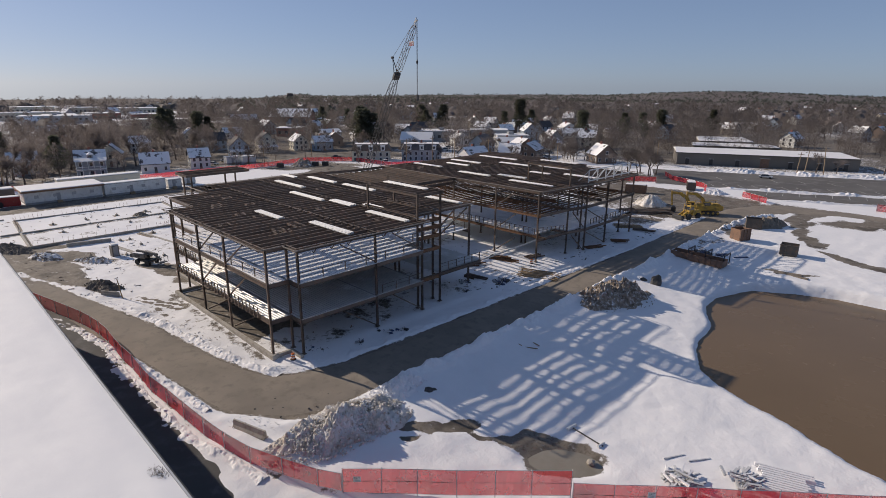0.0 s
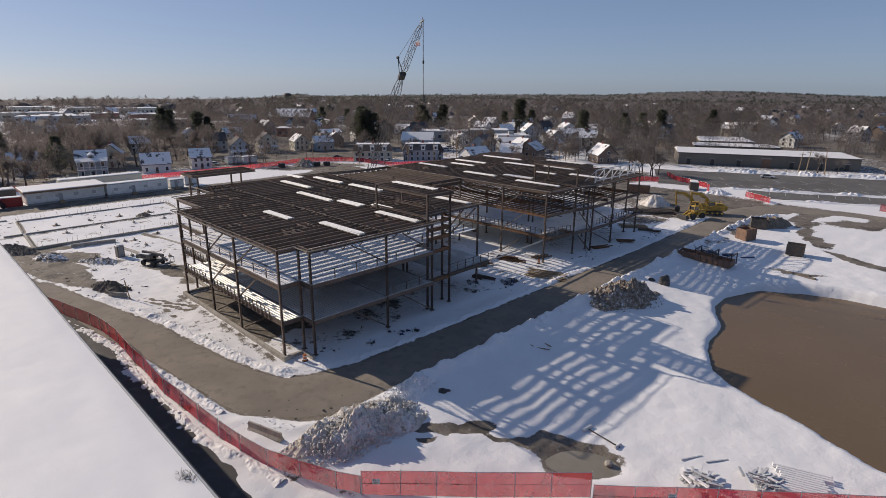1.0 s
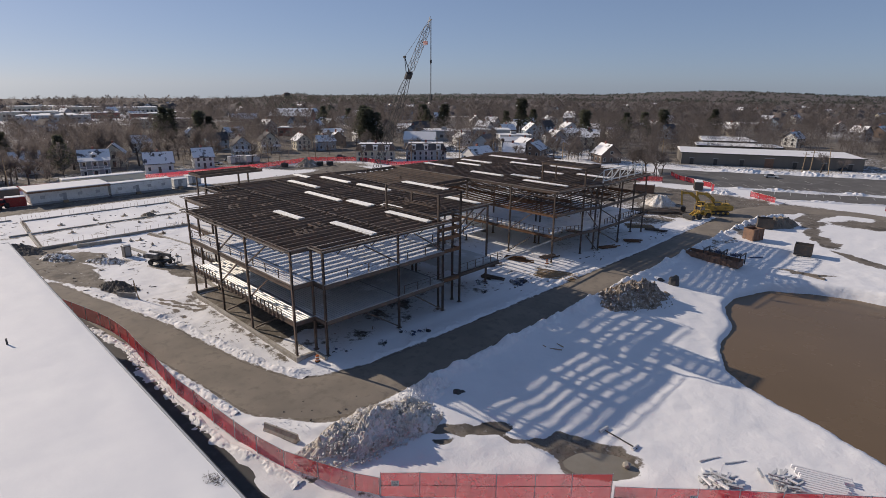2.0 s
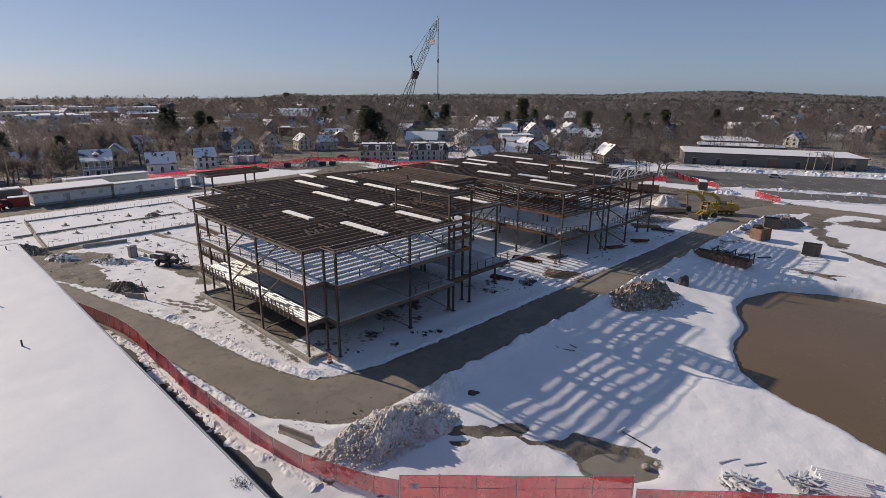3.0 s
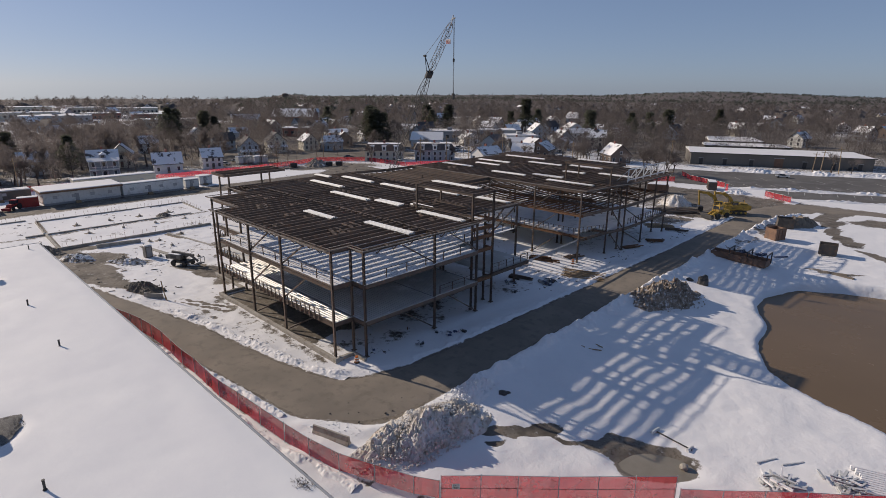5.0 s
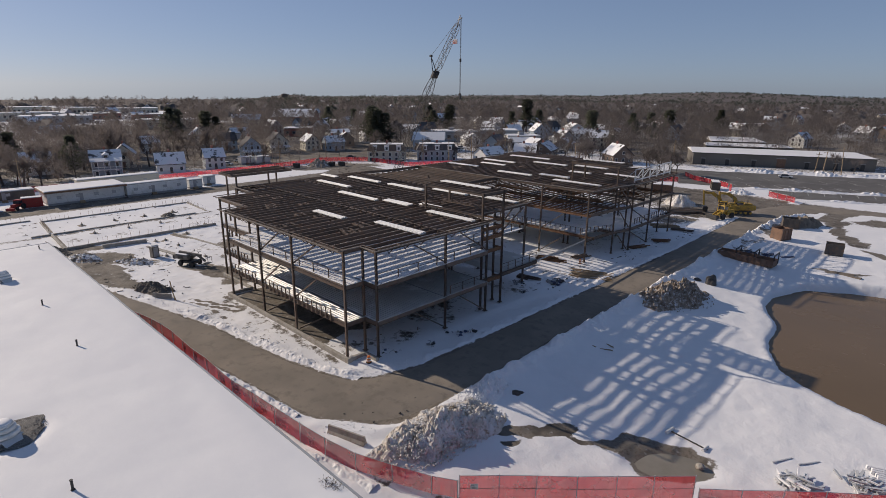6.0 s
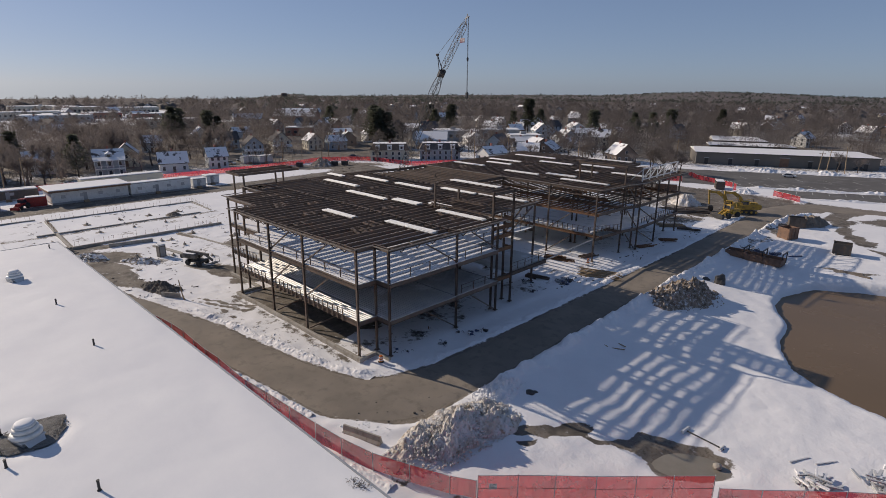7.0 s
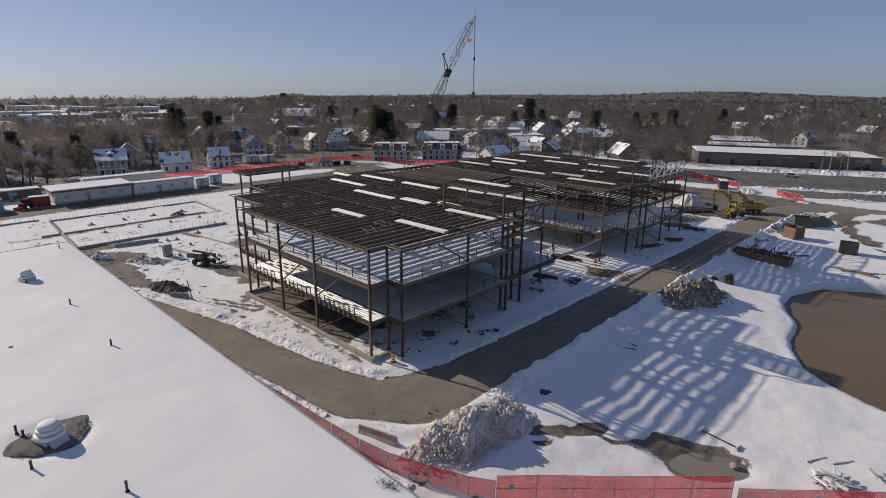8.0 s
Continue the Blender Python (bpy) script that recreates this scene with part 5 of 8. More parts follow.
# rough ploughed snow berms along the haul road
def berm(side, k0, k1, width, height, seed, label, line=ROAD_LINE):
    rows = []
    for (ax, ay, aw), (bx, by, bw) in zip(line[k0:k1], line[k0 + 1:k1 + 1]):
        L = math.dist((ax, ay), (bx, by))
        n = int(L / 0.22)
        for i in range(n):
            t = i / n
            rows.append((ax + (bx - ax) * t, ay + (by - ay) * t, aw + (bw - aw) * t, -(by - ay) / L * side, (bx - ax) / L * side))
    R = np.array(rows)
    for _ in range(30):
        R[1:-1] = (R[:-2] + 2 * R[1:-1] + R[2:]) / 4
    cols = 15
    v = np.linspace(0, 1, cols)[None, :]
    edge = 0.12 + 0.22 * fbm(R[:, 0], R[:, 1], 1.6, seed, 3)[:, None]
    wide = width * (1 + 0.45 * fbm(R[:, 0], R[:, 1], 4.0, seed + 1, 3))[:, None]
    off = R[:, 2:3] + edge + v * wide
    X, Y = R[:, 0:1] + R[:, 3:4] * off, R[:, 1:2] + R[:, 4:5] * off
    prof = np.clip(np.sin(np.pi * v ** 0.7), 0, 1)
    lumps = 0.5 + 0.55 * fbm(X, Y, 1.3, seed + 2, 3) + 0.45 * fbm(X, Y, 0.4, seed + 3, 2)
    Z = ground_height(X, Y) - 0.05 + prof * (0.06 + height * np.clip(lumps, 0.05, 2))
    s = Shape()
    s.v = [tuple(p) for p in np.stack([X, Y, Z], -1).reshape(-1, 3)]
    n = len(R)
    s.f = [(i * cols + j, (i + 1) * cols + j, (i + 1) * cols + j + 1, i * cols + j + 1) for i in range(n - 1) for j in range(cols - 1)]
    if side < 0:
        s.f = [f[::-1] for f in s.f]
    s.f = [f[::-1] for f in s.f]
    tagged(part("snow_berm", s, SNOW), label, "snow berm", "snow berms along the road", "stuff")


berm(-1, 0, 6, 1.3, 0.20, 90, "low rough ploughed snow berm beside the fence")
berm(1, 2, 6, 1.5, 0.16, 94, "low rough ploughed snow berm along the curved road")
berm(-1, 8, 12, 2.6, 0.27, 98, "rough bank of ploughed snow along the haul road")
berm(1, 8, 11, 1.3, 0.16, 102, "low rough ploughed snow berm before the steel frame")


berm(-1, 0, 6, 1.7, 0.16, 106, "rough strip of ploughed snow along the foot of the fence",
     [(-104, 9.2, 0.2), (-88, 12.8, 0.2), (-81.4, 14.5, 0.2), (-76, 15.25, 0.2), (-57, 15.15, 0.2), (-46, 15.85, 0.2), (-37, 18.2, 0.2)])


def concrete_barrier(x, y, yaw, L=3.6, tilt=0):
    t = thing("concrete_barrier", "weathered concrete road barrier lying in snow", "barrier", pose(x, y, field_z(x, y), tilt, 0, yaw), "concrete barriers")
    s = Shape()
    p = [(-0.3, 0), (0.3, 0), (0.3, 0.08), (0.14, 0.33), (0.08, 0.82), (-0.08, 0.82), (-0.14, 0.33), (-0.3, 0.08)]
    k = len(p)
    s.add([(-L / 2, a, b) for a, b in p] + [(L / 2, a, b) for a, b in p], [(i, k + i, k + (i + 1) % k, (i + 1) % k) for i in range(k)] + [tuple(range(k)), tuple(reversed(range(k, 2 * k)))])
    part("body", s, CONCRETE, t)
    part("lifting_loop", Shape().bar((-0.5, 0, 0.82), (-0.5, 0, 0.95), 0.04), STEEL, t)
    return t


concrete_barrier(-43.4, 19.15, 17, 4.0)
concrete_barrier(-90.2, 20.2, 35, 3.0)
t = thing("sign_post", "leaning wooden post standing in snow", "post", pose(-88.2, 21.2, field_z(-88.2, 21.2), 4, -9, 0))
part("post", Shape().box(-0.06, -0.06, -0.3, 0.06, 0.06, 3.0, bevel=0.02), TIMBER, t)
part("foot_brace", Shape().bar((0.5, 0, 0), (0, 0, 1.0), 0.1), TIMBER, t)


def drum(x, y):
    t = thing("traffic_drum", "orange traffic drum with white bands", "traffic drum", pose(x, y, field_z(x, y) + 0.12) @ Matrix.Scale(0.8, 4))
    part("barrel", Shape().lathe([(0.30, 0), (0.29, 0.35), (0.27, 0.7), (0.24, 0.98), (0.08, 1.02)], 16), ORANGE, t)
    part("base", Shape().lathe([(0.42, -0.02), (0.42, 0.07), (0.3, 0.1)], 16), RUBBER, t)
    for z in (0.28, 0.66):
        part("band", Shape().lathe([(0.30, z), (0.288, z + 0.14)], 16), WHITE_PAINT, t)


drum(-53.0, 29.3)
drum(-55.4, 79.2)


def rock(x, y, q, seed, label="dark boulder lying on snow", mat=ROCK, tall=0.7):
    bm = bmesh.new()
    bmesh.ops.create_icosphere(bm, subdivisions=3, radius=q)
    for v in bm.verts:
        v.co *= 1 + 0.35 * noise.noise(v.co * (1.3 / q) + Vector((seed, 0, 0)))
        v.co.z *= tall
    me = bpy.data.meshes.new("boulder")
    bm.to_mesh(me)
    bm.free()
    me.materials.append(mat)
    tagged(part("boulder", me, mat, None, m=pose(x, y, field_z(x, y) + 0.25 * q)), label, "boulder", "boulders")


rock(-37.3, 36.1, 0.5, 1)
rock(-37.0, 36.7, 0.3, 5)
rock(-19.7, 39.4, 0.36, 8, "pale stone standing in the puddle", CONCRETE)
rock(-35.2, 86.2, 0.95, 3, "dark upright stump-like boulder on the snow", ROCK, 1.5)
rock(-37.3, 85.8, 0.6, 4)
for i in range(14):
    rock(-44 + rng.uniform(-3, 3), 20.5 + rng.uniform(-0.5, 8), rng.uniform(0.06, 0.12), 20 + i, "small stone on the haul road")


def tube_gate(x, y, yaw):
    """A T-shaped piece of pipe lying on the snow."""
    t = thing("pipe_fitting", "thin dark pipe with snowy white T-shaped ends", "pipe", pose(x, y, field_z(x, y) + 0.14, 0, 0, yaw))
    part("pipe", Shape().bar((0, 0, 0), (3.6, 0, 0), 0.13, seg=10), BLACK, t, "thin dark pipe")
    part("end_cap", Shape().bar((-0.1, -0.6, 0), (-0.1, 0.6, 0), 0.34, seg=10), WHITE_PAINT, t)
    part("flange", Shape().bar((3.4, -0.45, 0), (3.4, 0.45, 0), 0.30, seg=10), WHITE_STEEL, t)


tube_gate(-23.6, 42.6, -8)


def scrap_heap(x, y, n, seed, label):
    t = thing("steel_stack", label, "steel stack", pose(x, y, field_z(x, y), 0, 0, 45), "stacks of loose steel")
    r = random.Random(seed)
    for i in range(n):
        L = r.uniform(0.6, 2.0)
        part("steel_piece", i_beam(L, r.uniform(0.10, 0.2), r.uniform(0.12, 0.25), 0.03), WHITE_STEEL if r.random() < 0.7 else SNOW, t,
             m=pose(r.uniform(-1.5, 0.6), r.uniform(-1.2, 1.2), 0.08 + 0.022 * i * r.random(), r.uniform(-8, 8), r.uniform(-6, 6), r.uniform(-90, 90)))


scrap_heap(-12.9, 42.5, 46, 2, "snow-dusted pile of grey galvanised steel pieces")
scrap_heap(-8.7, 46.0, 52, 3, "snow-dusted heap of grey steel brackets")
t = thing("steel_stack", "neat stack of long panels under snow", "steel stack", pose(-6.7, 48.6, field_z(-6.7, 48.6), 0, 0, 20), "stacks of loose steel")
for i in range(12):
    part("panel", Shape().box(-2.0 + rng.uniform(-0.4, 0.4), -1.9 + 0.32 * i, 0, 2.0 + rng.uniform(-0.4, 0.4), -1.66 + 0.32 * i, 0.38, bevel=0.05), SNOW, t)
for q in ((-14.8, 45.5, 60), (-13.0, 46.7, 55), (-36.4, 53.7, -12), (-37.9, 51.9, -6), (-36.0, 52.2, 28)):
    tagged(part("loose_board", Shape().box(-1.1, -0.07, 0, 1.1, 0.07, 0.08, bevel=0.01), TIMBER if q[0] < -20 else WHITE_STEEL, None, m=pose(q[0], q[1], field_z(q[0], q[1]) + 0.04, 0, 0, q[2])),
           "loose board lying on the snow", "board", "loose boards")


def timber_stack(x, y, yaw, n, L, label):
    t = thing("timber_stack", label, "timber stack", pose(x, y, field_z(x, y) + 0.05, 0, 0, yaw), "timber stacks")
    for i in range(n):
        part("timber", Shape().box(-L / 2 + rng.uniform(-0.4, 0.2), -0.09, 0, L / 2 + rng.uniform(-0.2, 0.5), 0.09, 0.12, bevel=0.02), TIMBER, t, m=pose(0, (i % 6) * 0.75 - 2 + rng.uniform(-0.1, 0.1), 0.13 * (i // 6), 0, 0, rng.uniform(-3, 3)))
    for u in (-L * 0.3, L * 0.3):
        part("bearer", Shape().box(u - 0.1, -2.4, -0.12, u + 0.1, 2.4, 0.0), TIMBER, t)


timber_stack(-50.8, 75.2, 20, 12, 6.5, "brown timbers laid out on snow by the road")
timber_stack(-57.0, 118.5, 40, 10, 6.0, "stack of timbers beside the far wing")
for px, py, turn in ((-60.6, 135.2, 46), (-58.0, 138.4, 30), (-64.0, 132.4, 62)):
    t = thing("pipe_stack", "untidy pile of dark steel pipes on the snow", "pipe stack", pose(px, py, field_z(px, py), 0, 0, turn), "pipe stacks")
    for i in range(14):
        part("pipe", Shape().bar((-2.6 + rng.uniform(-1, 0.6), 0, 0), (2.2 + rng.uniform(-0.8, 0.8), 0, 0), rng.uniform(0.2, 0.4), seg=8), DARK_BIN if i % 3 else STEEL, t, m=pose(rng.uniform(-0.6, 0.6), (i % 7) * 0.6 - 2.0, 0.24 + 0.34 * (i // 7), 0, rng.uniform(-4, 4), rng.uniform(-14, 14)))


def equipment_heap(x, y, yaw, n, size, label):
    """A tangle of tools, hoses and frames left on the snow."""
    t = thing("equipment_heap", label, "equipment", pose(x, y, field_z(x, y) + 0.05, 0, 0, yaw), "heaps of site equipment")
    for i in range(n):
        p = Vector((rng.gauss(0, 0.45), rng.gauss(0, 0.3), 0)) * size
        mat = rng.choice((BLUE_TARP, BLUE_TARP, BLACK, GREY_PAINT, DARK_BIN))
        if i % 3 == 0:
            w, d, h = rng.uniform(0.12, 0.34) * size, rng.uniform(0.1, 0.25) * size, rng.uniform(0.1, 0.3) * size
            part("box", Shape().box(-w, -d, 0, w, d, h, bevel=0.03), mat, t, m=pose(p.x, p.y, 0.02, rng.uniform(-6, 6), rng.uniform(-6, 6), rng.uniform(0, 180)))
        else:
            q = p + Vector((rng.uniform(-0.6, 0.6), rng.uniform(-0.6, 0.6), rng.uniform(0.0, 0.35))) * size
            mid = (p + q) / 2 + Vector((rng.uniform(-0.2, 0.2), rng.uniform(-0.2, 0.2), rng.uniform(0.1, 0.35))) * size
            part("bar", Shape().bar(p, mid, 0.05 * size, seg=6).bar(mid, q, 0.05 * size, seg=6), mat, t)
    part("snow_cover", Shape().lathe([(0.3 * size, 0.05), (0.22 * size, 0.16 * size), (0.05, 0.2 * size)], 9), SNOW, t, "snow lying on the heap", m=pose(rng.uniform(-0.3, 0.3) * size, 0.1 * size, 0.02))


def crate(x, y, yaw, mat, w=0.9, d=0.7, h=0.7):
    t = thing("tool_crate", "small dark blue plastic crate on the snow", "crate", pose(x, y, field_z(x, y) + 0.1, 0, 0, yaw), "site crates")
    part("box", Shape().box(-w / 2, -d / 2, 0, w / 2, d / 2, h * 0.8, bevel=0.04), mat, t)
    part("lid", Shape().box(-w / 2 - 0.03, -d / 2 - 0.03, h * 0.8, w / 2 + 0.03, d / 2 + 0.03, h, bevel=0.03), mat, t)


for q in ((-53.6, 32.3, 6, 0.8), (-52.5, 33.4, 6, 0.7), (-51.4, 37.6, 9, 0.9), (-50.8, 42.2, 9, 0.9), (-50.5, 43.6, 8, 0.9), (-52.2, 41.6, 6, 0.7), (-53.5, 60.4, 8, 0.9)):
    equipment_heap(q[0], q[1], rng.uniform(0, 90), q[2], q[3], "small tangle of dark blue clamps and chains on snow")


def bundle(x, y, yaw, n, L, mat, label):
    t = thing("steel_bundle", label, "steel bundle", pose(x, y, field_z(x, y) + 0.15, 0, 0, yaw), "steel bundles on the pad")
    for i in range(n):
        part("steel_piece", i_beam(L * rng.uniform(0.5, 1), 0.2, 0.15, 0.025), mat, t, m=pose(-L / 2, (i % 5) * 0.35 - 0.7, 0.1 + 0.22 * (i // 5), 0, 0, rng.uniform(-9, 9)))


for q in ((-57, 66, 10, 9, 4.0), (-62, 71, 60, 7, 5.0), (-60, 77.5, 20, 10, 6.0), (-57.5, 83, 80, 6, 4), (-53.0, 97, 70, 7, 4.5), (-51.5, 105, 40, 8, 4.0), (-52.0, 117, 20, 8, 5.0), (-72, 35, 30, 6, 4.0), (-62, 38.5, 100, 6, 4.0)):
    bundle(*q[:5], STEEL if rng.random() < 0.6 else STEEL_RUST, "bundle of steel offcuts lying on the ground")


def wheel(parent, x, y, z, r, w, yaw=0):
    ty = part("wheel", Shape().lathe([(r * 0.72, -w / 2), (r * 0.95, -w / 2), (r, -w * 0.3), (r, w * 0.3), (r * 0.95, w / 2), (r * 0.72, w / 2)], 18), RUBBER, parent, "black tyre", m=pose(x, y, z, 90, 0, yaw))
    part("rim", Shape().lathe([(r * 0.70, -w * 0.42), (r * 0.70, w * 0.42), (r * 0.3, w * 0.36)], 14), GREY_PAINT, ty)
    return ty


equipment_heap(-52.6, 67.3, 40, 26, 1.7, "tangle of dark blue hoses, frames and toolboxes on snow")
equipment_heap(-57.2, 63.2, 100, 20, 1.3, "heap of dark hoses and toolboxes beside a column")


# ---- footings and walls of the next wing ----
def footing(x, y):
    t = thing("footing_pier", "small concrete footing pier with anchor bolts in snow", "footing", pose(x, y, field_z(x, y) - 0.1, 0, 0, rng.uniform(-3, 3)), "concrete footing piers")
    part("base", Shape().box(-1.0, -0.8, -0.2, 1.0, 0.8, 0.12, bevel=0.05), MUD, t, "bare earth around the pier")
    part("pier", Shape().box(-0.24, -0.24, 0.12, 0.24, 0.24, 0.55, bevel=0.03), CONCRETE, t)
    for u in (-0.2, 0.2):
        part("anchor_bolt", Shape().bar((u * 0.6, 0, 0.5), (u * 0.6, 0, 0.85), 0.05), STEEL_RUST, t)


for x, y in [(-150.4, 24.4 + 6.6 * i) for i in range(4)] + [(-140.2, 24.3 + 6.7 * i) for i in range(4)] + [(-123.6, 30.9), (-123.2, 32.6), (-117.5, 33.0), (-115.8, 23.7), (-131, 44), (-118, 43.5), (-126, 38), (-106, 33.4), (-111.5, 28.6)]:
    footing(x, y)


def footing_wall(a, b, h=0.75, w=0.4, bars=True):
    t = thing("footing_wall", "low concrete footing wall with rebar standing from its top", "footing wall", group="footing walls")
    yaw = math.degrees(math.atan2(b[1] - a[1], b[0] - a[0]))
    L = math.dist(a, b)
    m = pose(a[0], a[1], field_z((a[0] + b[0]) / 2, (a[1] + b[1]) / 2) - 0.1, 0, 0, yaw)
    part("wall", Shape().box(0, -w / 2, -0.4, L, w / 2, h, bevel=0.03), CONCRETE, t, m=m)
    part("ledge", Shape().box(0, w / 2, -0.4, L, w / 2 + 0.5, 0.1, bevel=0.03), MUD, t, m=m)
    if bars:
        bar = Shape().bar((0, 0, 0), (0, 0, 1.0), 0.035).mesh("rebar", STEEL_RUST)
        for i in range(int(L / 0.85)):
            if rng.random() < 0.35:
                continue
            part("rebar", bar, STEEL_RUST, t, m=m @ pose(0.4 + 0.85 * i, rng.uniform(-0.1, 0.1), h, rng.uniform(-6, 6), rng.uniform(-6, 6), 0))


footing_wall((-129.8, 16.8), (-129.8, 46.0), 0.6)
footing_wall((-145.4, 14.0), (-145.2, 47.8), 0.35, 0.5, False)
footing_wall((-160.5, 18.6), (-160.0, 52.0), 0.35)
footing_wall((-160.0, 18.4), (-147, 17.6), 0.3, 0.4, True)
footing_wall((-144, 17.4), (-130.2, 16.7), 0.55, 0.4, False)
footing_wall((-159.8, 51.5), (-146, 50.8), 0.3)
footing_wall((-126, 22.0), (-124.5, 29.5), 0.9, 0.5, False)
footing_wall((-121, 28.5), (-104, 31.8), 0.3, 0.8, False)
footing_wall((-103.5, 40), (-128, 36.0), 0.3, 0.5, False)
footing_wall((-163, 8), (-163, 17), 0.4)


def portable_toilet(x, y, yaw):
    t = thing("portable_toilet", "grey plastic portable toilet cabin standing in snow", "portable toilet", pose(x, y, field_z(x, y), 0, 0, yaw))
    part("cabin", Shape().box(-0.6, -0.6, 0.1, 0.6, 0.6, 2.15, bevel=0.06), METAL_WALL, t)
    part("roof", Shape().prism([(-0.63, -0.63), (0.63, -0.63), (0.63, 0.63), (-0.63, 0.63)], 2.15, 2.22).box(-0.45, -0.6, 2.22, 0.45, 0.6, 2.36, bevel=0.05), WHITE_PAINT, t, "pale roof")
    part("door", Shape().box(0.605, -0.42, 0.18, 0.64, 0.42, 2.0, bevel=0.01), GREY_PAINT, t)
    part("skid", Shape().box(-0.62, -0.62, 0, 0.62, -0.45, 0.1).box(-0.62, 0.45, 0, 0.62, 0.62, 0.1), RUBBER, t)
    part("vent", Shape().bar((-0.4, -0.4, 2.2), (-0.4, -0.4, 2.6), 0.1, seg=8), BLACK, t)


portable_toilet(-112.8, 27.0, 5)


def boom_lift(x, y, yaw):
    t = thing("boom_lift", "dark grey wheeled boom lift folded down and dusted with snow", "boom lift", pose(x, y, field_z(x, y) + 0.03, 0, 0, yaw))
    part("chassis", Shape().box(-1.6, -0.75, 0.5, 1.6, 0.75, 0.95, bevel=0.08), BLACK, t)
    part("turntable", Shape().lathe([(0.6, 0.95), (0.6, 1.15), (0.45, 1.18)], 16), BLACK, t)
    body = part("engine_cover", Shape().box(-2.3, -1.0, 1.18, 0.5, -0.25, 2.05, bevel=0.14), METAL_WALL, t)
    part("vent_grille", Shape().box(-1.6, -1.02, 1.4, -0.4, -1.0, 1.85), BLACK, body)
    part("engine_cover", Shape().box(-2.3, 0.25, 1.18, 0.5, 1.0, 1.95, bevel=0.14), METAL_WALL, t)
    part("counterweight", Shape().box(-2.75, -0.95, 1.1, -2.25, 0.95, 1.9, bevel=0.12), BLACK, t)
    part("boom", Shape().bar((-2.1, 0, 2.2), (2.6, 0, 2.0), 0.34, 0.42).bar((1.9, 0, 1.95), (3.4, 0, 1.1), 0.26, 0.3), METAL_WALL, t)
    part("ram", Shape().bar((-0.8, 0, 1.5), (1.2, 0, 1.95), 0.14, seg=8), WHITE_STEEL, t)
    cage = part("basket", Shape().box(3.2, -0.8, 0.65, 4.1, 0.8, 0.75, bevel=0.02), BLACK, t)
    for sx, sy in ((3.2, -0.8), (4.1, -0.8), (4.1, 0.8), (3.2, 0.8)):
        part("basket_post", Shape().bar((sx, sy, 0.7), (sx, sy, 1.75), 0.05), BLACK, cage)
    part("basket_rail", Shape().bar((3.2, -0.8, 1.75), (4.1, -0.8, 1.75), 0.05).bar((4.1, -0.8, 1.75), (4.1, 0.8, 1.75), 0.05).bar((4.1, 0.8, 1.75), (3.2, 0.8, 1.75), 0.05), BLACK, cage)
    part("snow_cover", Shape().box(-2.2, -0.95, 2.05, 0.2, -0.35, 2.13, bevel=0.04).box(-2.2, 0.35, 1.95, 0.2, 0.95, 2.03, bevel=0.04), SNOW, t, "thin snow lying on the covers")
    for sx in (-1.2, 1.2):
        for sy in (-0.95, 0.95):
            wheel(t, sx, sy, 0.48, 0.48, 0.34)


def car(x, y, yaw, mat, label):
    t = thing("parked_car", label, "car", pose(x, y, field_z(x, y) + 0.02, 0, 0, yaw), "parked vehicles")
    part("body", Shape().box(-2.2, -0.88, 0.35, 2.2, 0.88, 0.9, bevel=0.14), mat, t)
    s = Shape()
    a = [(-1.6, -0.82), (1.1, -0.82), (1.1, 0.82), (-1.6, 0.82)]
    b = [(-1.0, -0.62), (0.45, -0.62), (0.45, 0.62), (-1.0, 0.62)]
    s.add([(*p, 0.88) for p in a] + [(*p, 1.42) for p in b], [(4, 5, 6, 7)] + [(i, (i + 1) % 4, 4 + (i + 1) % 4, 4 + i) for i in range(4)])
    part("cabin", s, GLASS, t, "dark glazed cabin")
    part("roof", Shape().box(-1.02, -0.64, 1.415, 0.47, 0.64, 1.47, bevel=0.025), mat, t)
    for sx in (-1.35, 1.35):
        for sy in (-0.82, 0.82):
            wheel(t, sx, sy, 0.32, 0.32, 0.2)




boom_lift(-103.4, 29.6, 25)


